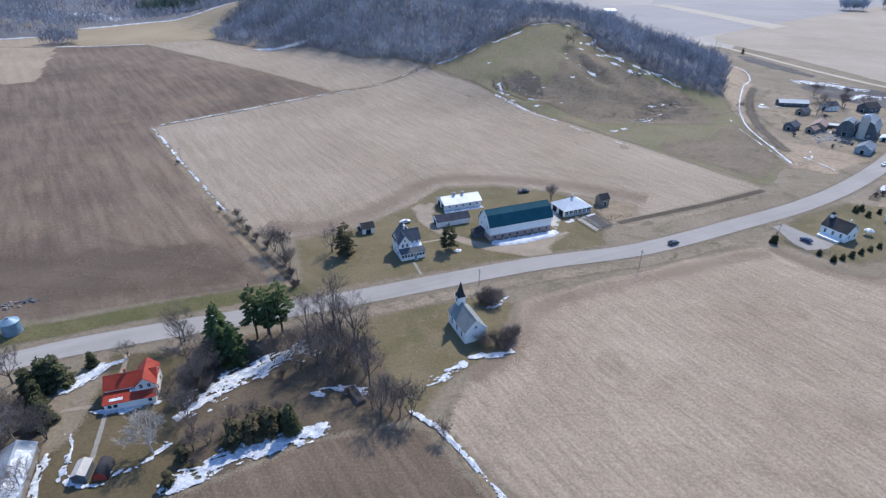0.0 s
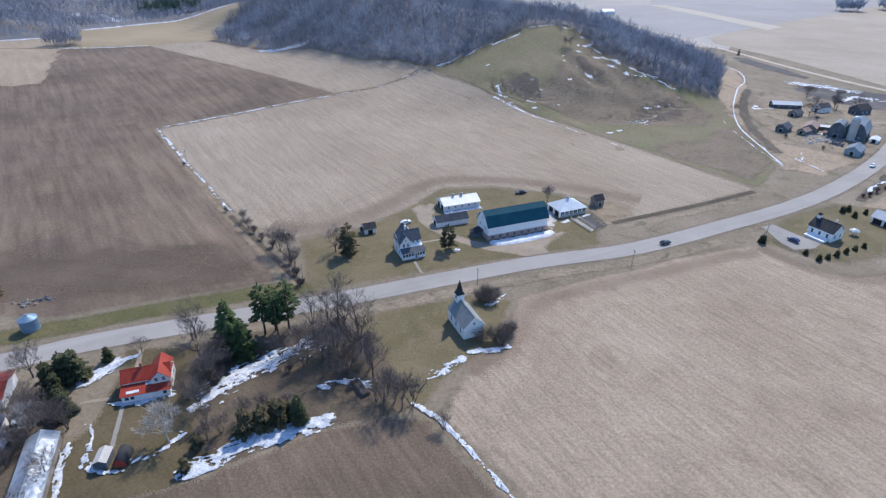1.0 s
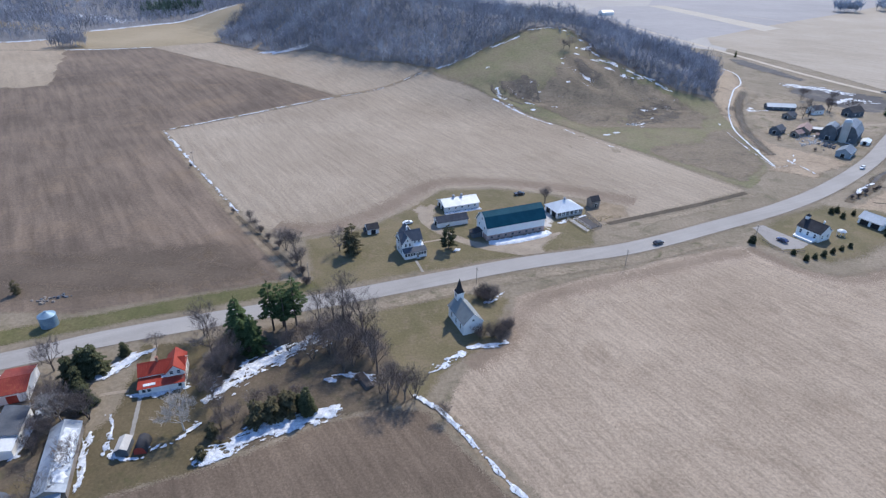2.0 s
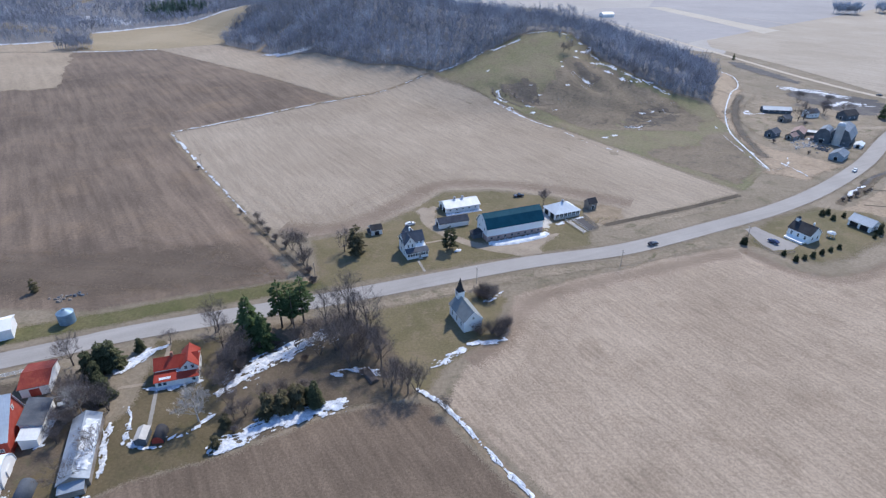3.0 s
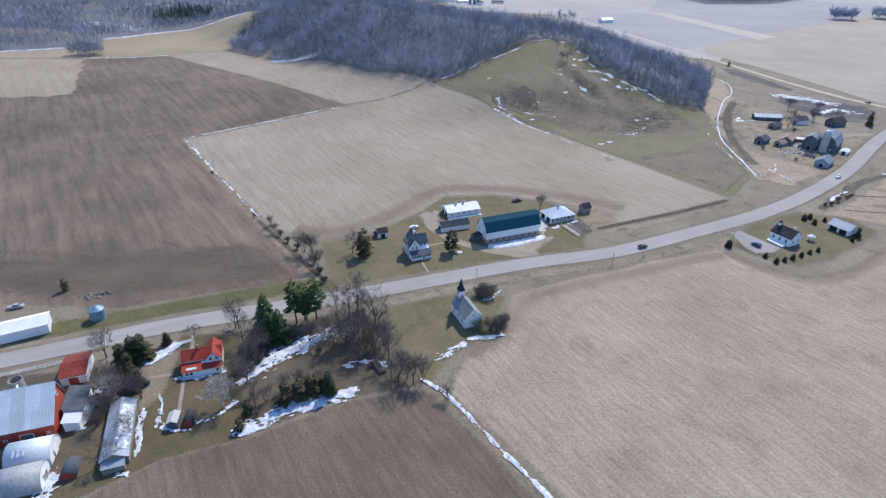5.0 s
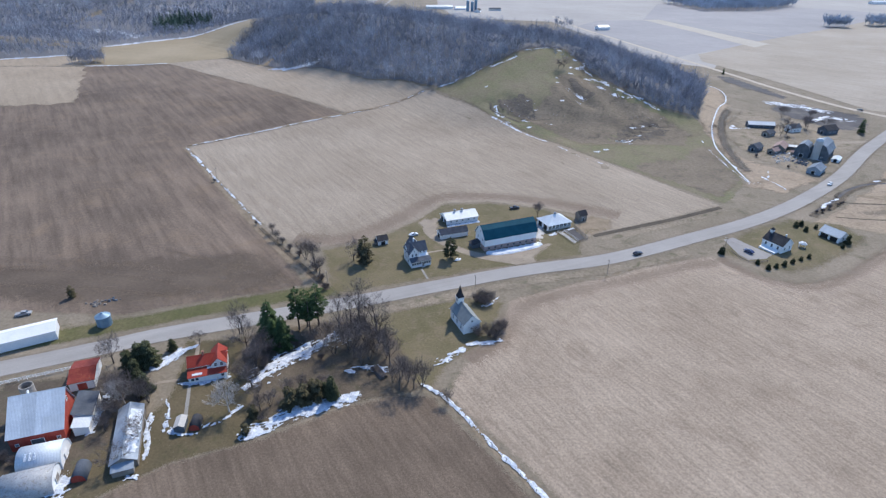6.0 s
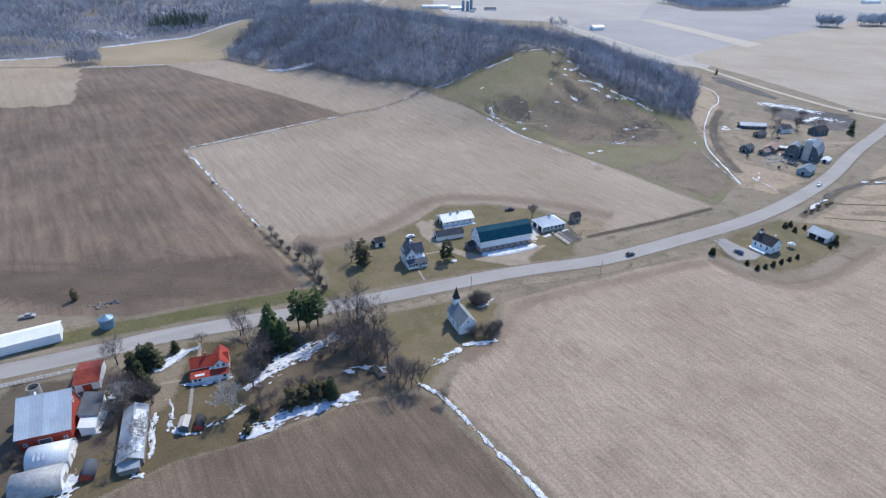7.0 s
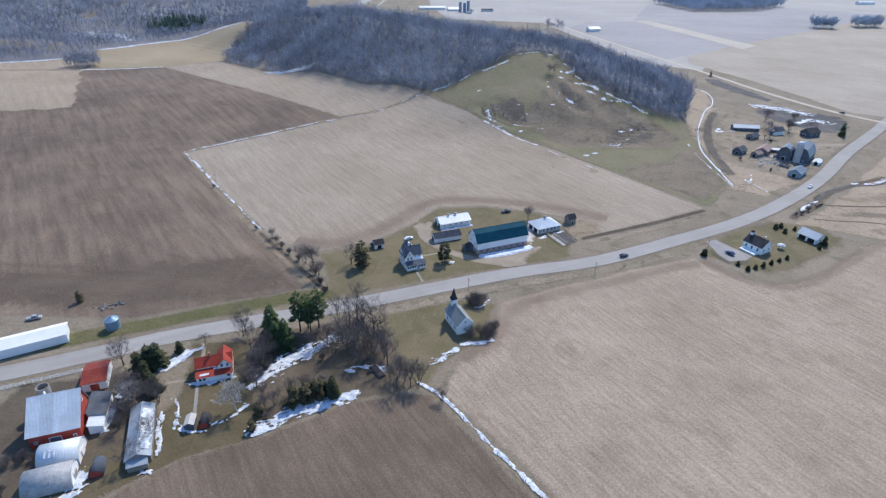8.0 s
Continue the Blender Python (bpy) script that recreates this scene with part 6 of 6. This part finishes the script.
snow([(-72, 80.5), (-68, 82), (-64, 86), (-62.5, 90)], 2.2, "snow edging the garden", 10)
snow([(-85, 99.3), (-77, 100), (-70, 103)], 2.6, "snow in the shade of the farmhouse", 11)
snow([(-79, 80), (-76, 78.6), (-71, 78.8)], 1.8, "snow before the garden sheds", 12)
snow([(-86, 92), (-83, 88), (-81, 80)], 2.4, "snow beside the long shed", 13, cut=0.15)
snow([(-81, 64), (-86, 63.5)], 2.6, "snow at the shed end", 14)
snow([(-98.8, 63), (-99.3, 58), (-101, 54.5), (-107, 53)], 5.0, "snow beside the round shed", 15)
snow([(-101.4, 79), (-102.8, 87), (-105.3, 94.5)], 2.6, "snow along the addition", 16, cut=-0.2)
snow([(-82.0, 70), (-84.4, 77), (-87.4, 85.5)], 2.6, "snow beside the long shed", 52, cut=0.1)
snow([(-101, 97.5), (-103.5, 95.5)], 2.4, "scrap of old snow by the red-roofed shed", 53)
snow([(53, 209), (64, 214.5)], 2.0, "snow before the open shed", 19)
snow([(-181, 339), (-150, 365), (-118, 392)], 2.8, "snow along the fence line", 20, 0.6)
snow([(-116, 393.5), (-100, 406), (-84, 417)], 2.6, "snow along the fence line", 21, 0.6)
snow([(-82, 418), (-60, 433), (-35, 452), (-18, 464)], 2.2, "broken snow along the fence line", 22, 0.6, cut=0.2)
snow([(-179, 336), (-160, 309), (-145, 288)], 2.6, "snow along the fence line", 23, 0.6)
snow([(-146, 289), (-136, 275), (-118, 250.5), (-104, 231), (-92, 214.5)], 2.0, "broken snow along the fence line", 24, 0.6, cut=-0.1)
snow([(37, 398), (55, 376), (73, 358)], 3.0, "snow line at the foot of the hill", 25, 0.6)
snow([(78, 350), (92, 325), (107, 308)], 1.6, "broken snow line at the foot of the hill", 26, 0.6, cut=0.2)
snow([(102, 440), (108, 432), (113, 424)], 5.5, "snow patch in a hillside gully", 27, 0.5, cut=-0.3)
snow([(48, 415), (53, 407), (58, 402)], 3.5, "snow patch on the hillside", 28, 0.6)
snow([(40, 410), (43, 403), (50, 396)], 2.2, "snow patch on the hillside", 29, 0.6)
snow([(60, 394), (64, 391)], 3.0, "snow patch on the hillside", 30, 0.6)
snow([(128, 462), (137, 447), (148, 437), (160, 428)], 4.0, "snow along the edge of the woods", 31, 0.6, cut=0.1)
snow([(126, 366), (131, 360), (137, 364)], 3.6, "snow among hillside rocks", 32, 0.6, cut=0.15)
for i, (x, y) in enumerate(((61, 394), (66, 419), (80, 389), (35, 448), (48, 388), (63, 383), (72, 408), (44, 398), (98, 463), (95, 450), (99, 443), (110, 469), (94, 420), (105, 337), (145, 374), (172, 403), (107, 517), (112, 341))):
    snow([(x - 0.7, y), (x + 0.9, y + 0.4)], 2.4 + 0.5 * (i % 3), "scrap of snow on the hillside", 70 + i, 0.4, cut=-0.2)
for i, line in enumerate((((-6, 467), (2, 468), (11, 475)), ((40, 490), (53, 496), (65, 506)), ((76, 517), (86, 520), (97, 522)), ((112, 482), (122, 484), (126, 494)), ((121, 465), (130, 459), (138, 449)), ((128, 446), (137, 436), (143, 430)), ((146, 430), (162, 430)), ((164, 424), (172, 417)), ((144, 387), (154, 391), (164, 391)), ((106, 423), (112, 416)), ((40, 414), (41, 400)))):
    snow(line, 4.0, "snow along the hill and the edge of the woods", 95 + i, 0.5, cut=0.0)
snow([(118, 500), (122, 488), (128, 470)], 4.0, "snow along the edge of the woods", 33, 0.6, cut=0.2)
snow([(-188, 592), (-174, 587), (-160, 584.5), (-140, 584)], 10.0, "snow bank below the woods", 34, 0.8, cut=-0.6)
snow([(-8, 467), (12, 472), (32, 488)], 3.0, "snow at the woods edge", 35, 0.8, cut=0.2)
snow([(-400, 600), (-360, 606), (-318, 620)], 4.5, "snow line between far fields", 36, 1.0, cut=-0.3)
snow([(-520, 632), (-471, 652), (-432, 680)], 8.0, "snow along the far woods", 37, 1.2, cut=-0.4)
snow([(-441, 724), (-416, 780), (-373, 833), (-330, 856), (-300, 860)], 13.0, "snow along the far woods", 38, 1.2, cut=-0.3)
snow([(-530, 848), (-495, 846), (-455, 832)], 60.0, "broken snow on the wooded far slope", 39, 1.6, cut=0.3)
for i, (x, y, w) in enumerate(((-510, 1028, 20), (-509, 1085, 22), (-695, 1030, 30), (-400, 1094, 26))):
    snow([(x - 14, y - 4), (x + 14, y + 6)], w, "snow in a glade of the far woods", 60 + i, 1.6, cut=0.1)
snow([(230, 405), (226, 398), (240, 400)], 4.0, "snow by the far shed", 41, 0.7)
snow([(238, 338), (246, 334), (252, 322)], 5.0, "snow in the far farmyard", 42, 0.7, cut=0.2)
snow([(300, 480), (318, 470), (330, 455)], 17.0, "melting snow on wet bottomland", 43, 0.8, cut=-0.05)
snow([(308, 425), (324, 434), (334, 427)], 12.0, "melting snow on wet bottomland", 49, 0.8, cut=0.0)
snow([(190, 372), (186, 348), (184, 324), (183, 300), (183, 274)], 1.5, "thin snow in an old creek bed", 50, 0.4, cut=0.4)
snow([(194, 295), (198, 284), (200, 270)], 1.8, "thin snow in the creek", 51, 0.4, cut=0.3)
snow([(262, 284), (278, 286), (300, 300)], 4.0, "snow in the marsh", 44, 0.8)
snow([(205, 243), (212, 249), (222, 256)], 2.5, "snow in the ditch", 45, 0.6)
snow([(178, 276), (196, 285), (205, 300)], 1.8, "snow along the creek bank", 46, 0.6, cut=0.2)
snow([(186, 300), (189, 325), (192, 345), (196, 360), (206, 388), (214, 406), (236, 448), (257, 480), (270, 512), (272, 535), (266, 548)], 2.4, "broken ice and snow on the creek", 47, 0.5, cut=0.28, lift=0.2)
structure("creek", ribbon([(184, 281), (186, 300), (189, 325), (192, 345), (196, 360), (206, 388), (214, 406), (236, 448), (257, 480), (270, 512), (272, 535), (266, 548)], 0.8, 0.2, 3.0), "ice", "frozen creek winding through dry reeds", "creek")


structure("ditch", ribbon([(300, 297), (278, 284), (255, 280), (236, 270), (222, 257), (206, 244), (196, 236)], 3.2, 0.05, 3.0, core=0.3), "bog", "dark ditch winding through the marsh", "ditch")
structure("ditch", ribbon([(205, 243), (222, 256), (238, 270), (256, 280), (270, 287), (292, 297)], 7.0, 0.04, 3.0, core=0.1), "brush", "brown brush along the marsh ditch", "ditch")
structure("ditch", ribbon([(230, 267), (223, 260), (222.5, 252), (236, 250), (259, 250), (300, 258)], 2.2, 0.05, 2.0, core=0.3), "ditchsoil", "dark ditch winding through the marsh", "ditch")
structure("ditch", ribbon([(206, 232), (220, 229.5), (232, 228.5), (242, 226), (262, 224)], 1.8, 0.05, 2.0, core=0.3), "ditchsoil", "dark ditch winding through the marsh", "ditch")
structure("ditch", ribbon([(194, 232), (199, 237), (209, 243), (216, 248), (226, 258)], 5.5, 0.07, 2.0, core=0.2), "brush", "reddish brush along the roadside ditch", "ditch")
cover("marsh_hummock", [(232, 262), (252, 266), (276, 270), (270, 258), (248, 254)], "weed", "paler hummocks of marsh grass", 0.12, None, 3.0, 51.0, 3.0, 4.0)
cover("marsh_hummock", [(216, 240), (236, 243), (262, 242), (256, 233), (230, 233)], "slope", "brown trampled marsh grass", 0.12, None, 3.0, 52.0, 3.0, 4.0)
structure("ditch", ribbon([(192, 300), (196, 325), (200, 348), (212, 384), (226, 416), (246, 450)], 9.0, 0.22, 3.0, core=0.2), "gully", "grey-brown bank along the creek", "ditch")

def snow_bank(outline, depth, label, seed, blur=0.9, wobble=0.35):
    """A smooth bank of slid snow, rounded off towards its edge."""
    b = sheet(outline, 0.12, 0.9, wobble, seed, 1.2, blur)
    b.v = [(x, y, z + depth * e * (0.8 + 0.4 * noise.noise((x * 0.4, y * 0.4, seed)))) for (x, y, z), e in zip(b.v, b.edge)]
    b.edge = None
    return structure("snow_bank", b, "snow", label, "snow", "stuff", True)


snow_bank([(18.6, 189.6), (44.8, 199.9), (46.2, 197.6), (43.6, 194.6), (38, 191.6), (30, 188.2), (22, 186.2), (18.6, 187)], 0.8, "bank of snow slid from the barn roof", 3.1)
snow_bank([(0.2, 216.4), (17.0, 223.0), (17.8, 221.4), (1.0, 214.8)], 0.5, "bank of snow before the white shed", 3.2, 0.5, 0.2)
snow_bank([(4.0, 180.6), (6.4, 181.2), (7.0, 182.8), (4.8, 183.0)], 0.4, "heap of snow on the lawn", 3.3, 0.5, 0.3)
snow_bank([(50, 207.6), (51.6, 206.6), (54.6, 208.2), (54, 209.2)], 0.3, "heap of snow by the pen", 3.4, 0.4, 0.2)

# ---- fences and poles ----
def fence(line, spacing, label, h=1.3, rails=0, material="pole", wire=True):
    """Posts along a line, with rails or wires between them."""
    root = tagged(new("fence"), label, "fence")
    pts = smooth_line(line, spacing) if len(line) > 2 else [Vector(line[0]).lerp(Vector(line[1]), i / max(1, round((Vector(line[1]) - Vector(line[0])).length / spacing))) for i in range(max(1, round((Vector(line[1]) - Vector(line[0])).length / spacing)) + 1)]
    ends = [Vector((p.x, p.y, height(p.x, p.y))) for p in pts]
    root.matrix_world = Matrix.Translation(ends[0])
    post = Shape().tube((0, 0, -0.3), (0, 0, h), 0.09, 0.08, 6).mesh("post", M[material])
    for p in ends:
        o = new("post", post)
        o.parent = root
        o.location = p - ends[0]
    for i, (a, b) in enumerate(zip(ends, ends[1:])):
        levels = [h * (k + 1) / (rails + 0.3) for k in range(rails)] if rails else ([h * 0.9] if wire else [])
        for z in levels:
            s = Shape()
            a2, b2 = a - ends[0] + Vector((0, 0, z)), b - ends[0] + Vector((0, 0, z))
            if rails:
                d = (b2 - a2).normalized()
                n = Vector((-d.y, d.x, 0)) * 0.03
                hgt = Vector((0, 0, 0.14))
                s.add([a2 - n, a2 + n, b2 + n, b2 - n, a2 - n + hgt, a2 + n + hgt, b2 + n + hgt, b2 - n + hgt], [(3, 2, 1, 0), (4, 5, 6, 7), (0, 1, 5, 4), (1, 2, 6, 5), (2, 3, 7, 6), (3, 0, 4, 7)])
                part("rail", s, material, root)
            else:
                part("wire", s.tube(a2, b2, 0.02, 0.02, 3), material, root)
    return root


fence([(-178, 334), (-128, 261), (-84, 200), (-48, 157)], 6.0, "post and wire fence along the tilled field")
fence([(-180, 340), (-130, 381), (-85, 418), (-16, 466)], 8.0, "post and wire fence at the top of the stubble")
fence([(-15, 465), (34, 402), (80, 353), (118, 298)], 8.0, "post and wire fence at the foot of the hill")
fence([(-2, 96.5), (13, 75), (27, 55), (45, 29)], 5.0, "post and wire fence in a strip of snow")
fence([(-145, 96), (-122.7, 105.6)], 2.4, "white board fence beside the road", 1.3, 3, "trim")
fence([(-122.7, 105.6), (-120.5, 101)], 2.4, "short white board fence by the red-roofed shed", 1.3, 3, "trim")
fence([(55.2, 210.8), (61.0, 198.6)], 2.4, "weathered cattle pen fence", 1.4, 3, "concrete")
fence([(58.4, 211.6), (63.4, 200.6)], 2.4, "pale cattle pen fence", 1.4, 3, "concrete")
fence([(64.8, 217.4), (68.6, 203.6)], 2.4, "board fence of the cattle pen", 1.3, 3, "board")
fence([(68.6, 203.6), (63.4, 200.6)], 2.4, "board fence closing the cattle pen", 1.3, 3, "board")
fence([(132.6, 192), (136, 182), (145, 183)], 2.4, "low rail fence by the parking", 0.9, 2, "board")


def utility_pole(x, y, yaw, h=7.2):
    p = thing("utility_pole", x, y, yaw, "wooden utility pole with crossarm beside the road", "pole", "utility poles")
    part("shaft", Shape().tube((0, 0, -0.3), (0, 0, h), 0.12, 0.08, 8), "pole", p)
    part("crossarm", Shape().box(-1.1, 1.1, -0.07, 0.07, h - 0.7, h - 0.55), "pole", p)
    for u in (-0.95, -0.4, 0.4, 0.95):
        part("insulator", Shape().lathe([(0.05, h - 0.55), (0.06, h - 0.4), (0.02, h - 0.36)], 6, u, 0), "trim", p)
    return p


for x, y in ((-48.5, 158.5), (12.0, 156.5), (69.5, 170.5), (129.5, 192.5)):
    utility_pole(x, y, 112)
utility_pole(-137.0, 277, 40, 7.5)


# ---- vehicles ----
def car(x, y, yaw, paint, label, pickup=False):
    c = thing("car", x, y, yaw, label, "car")
    body = [(-2.2, 0.35), (2.2, 0.35), (2.25, 0.7), (2.1, 0.92), (1.0, 1.02), (0.35, 1.5), (-1.1, 1.52), (-1.9, 1.05), (-2.2, 0.95)]
    if pickup:
        body = [(-2.6, 0.4), (2.6, 0.4), (2.6, 0.95), (1.5, 1.1), (0.9, 1.75), (-0.5, 1.78), (-0.7, 1.1), (-2.6, 1.1)]
    n = len(body)
    s = Shape().add([(px, sy * (0.88 if pz < 1.2 else 0.68), pz) for sy in (-1, 1) for px, pz in body], [tuple(range(n)), tuple(range(2 * n - 1, n - 1, -1))] + [((i + 1) % n, i, n + i, n + (i + 1) % n) for i in range(n)])
    part("body", s, paint, c)
    cab = (0.95, 0.4, -1.05, -1.8) if not pickup else (1.45, 0.95, -0.45, -0.62)
    g = Shape()
    lo, hi = (1.06, 1.46) if not pickup else (1.15, 1.7)
    for sy in (-1, 1):
        g.add([(cab[0] - 0.05, sy * 0.875, lo), (cab[1], sy * 0.71, hi), (cab[2], sy * 0.71, hi), (cab[3] + 0.1, sy * 0.875, lo)], [(0, 1, 2, 3) if sy > 0 else (3, 2, 1, 0)])
    part("side_glass", g, "glass", c)
    part("windscreen", Shape().slab([(cab[0] + 0.06, -0.75, lo), (cab[0] + 0.06, 0.75, lo), (cab[1] + 0.03, 0.62, hi), (cab[1] + 0.03, -0.62, hi)], 0.02), "glass", c)
    k = 1.35 if not pickup else 1.65
    for px in (-k, k):
        for sy in (-1, 1):
            w = part("wheel", Shape().tube((px, sy * 0.68, 0.33), (px, sy * 0.92, 0.33), 0.33, 0.33, 12), "rubber", c)
            part("rim", Shape().tube((px, sy * 0.9, 0.33), (px, sy * 0.935, 0.33), 0.19, 0.19, 10), "metal", w)
    for sy in (-0.6, 0.6):
        part("headlight", Shape().box(2.17 if not pickup else 2.56, 2.27 if not pickup else 2.63, sy - 0.18, sy + 0.18, 0.66, 0.82), "trim", c)
    return c


for vehicle in (car(88.0, 188.3, 24, "carblack", "dark car driving on the country road"), car(231.0, 278.5, 221, "carwhite", "white car driving on the country road")):
    vehicle.location.z += 0.26
car(-15.6, 205.5, 30, "carwhite", "white car parked behind the farmhouse")
car(37.0, 238.5, 15, "carblack", "old dark pickup parked in the grass", True)
v = car(140.5, 191.5, 118, "carblue", "dark blue car parked by the schoolhouse")
v.location.z += 0.22
car(366.0, 457.0, 120, "carblack", "dark car on the gravel road").location.z += 0.28
car(-158.5, 136.0, 20, "rustmetal", "pale old truck parked by the field", True)


# ---- small things ----
def rock_pile(x, y, n, spread, label, material="concrete", seed=0, size=0.6, name="rubble_pile"):
    rng = random.Random(seed)
    s = Shape()
    for _ in range(n):
        px, py, r = rng.gauss(0, spread), rng.gauss(0, spread * 0.6), size * rng.uniform(0.4, 1.2)
        ring = [(px + r * math.cos(a) * rng.uniform(0.7, 1.1), py + r * math.sin(a) * rng.uniform(0.6, 1.1)) for a in (0, 1.05, 2.1, 3.14, 4.2, 5.2)]
        h = r * rng.uniform(0.5, 0.9)
        s.add([(a, b, -0.1) for a, b in ring] + [(px + (a - px) * 0.6, py + (b - py) * 0.6, h) for a, b in ring], [tuple(range(6, 12))] + [(i, (i + 1) % 6, 6 + (i + 1) % 6, 6 + i) for i in range(6)])
    ob = new(name, s.mesh(name, M[material]))
    ob.matrix_world = pose(x, y, height(x, y), 0, 0, 20)
    return tagged(ob, label, "rubble", "", "stuff")


rock_pile(-136, 143.4, 22, 1.7, "pile of rubble and scrap at the field edge", "board", seed=1, size=0.7)
rock_pile(-131.5, 146.5, 12, 1.5, "heap of broken boards and stones", "darkboard", 2, 0.8)
rock_pile(236, 336, 70, 7.0, "scattered scrap in the far farmyard", "rustmetal", 3, 0.8)
rock_pile(152, 386, 60, 9.0, "dark rocks and brush on the hillside", "bark", 6, 0.55)
rock_pile(52, 412, 26, 8.0, "dark stones in the gully", "bark", 7, 0.7)
rock_pile(229, 324, 60, 5.0, "white scrap and leftover snow in the far farmyard", "concrete", 8, 0.8)
rock_pile(236, 318, 40, 5.0, "dark machinery scrap in the far farmyard", "darkboard", 9, 1.1)
for i, (x, y, n, spread) in enumerate(((66, 416, 14, 4.0), (100, 442, 16, 5.0), (116, 452, 14, 6.0), (138, 424, 18, 8.0), (160, 404, 16, 6.0), (118, 372, 14, 8.0), (86, 404, 14, 9.0), (132, 470, 14, 5.0), (104, 470, 12, 5.0))):
    rock_pile(x, y, n, spread, "scattered stones and tussocks on the hillside", "bark" if i % 2 else "stave", 20 + i, 0.5, "hillside_stones")
rock_pile(126, 362, 26, 8.0, "outcrop of pale rocks on the hillside", "concrete", 4, 0.9)
rock_pile(72, 213, 40, 3.2, "trampled straw in the cattle pen", "hay", 5, 0.5, "straw_heap")
stack = thing("log_stack", -21.5, 105.5, -55, "stack of dark logs by the snow", "logs")
for r in range(3):
    for i in range(7 - r):
        part("log", Shape().tube((-3.2, -1.4 + 0.42 * i + 0.2 * r, 0.2 + 0.36 * r), (3.2, -1.4 + 0.42 * i + 0.2 * r, 0.2 + 0.36 * r), 0.2, 0.18, 7), "bark", stack)
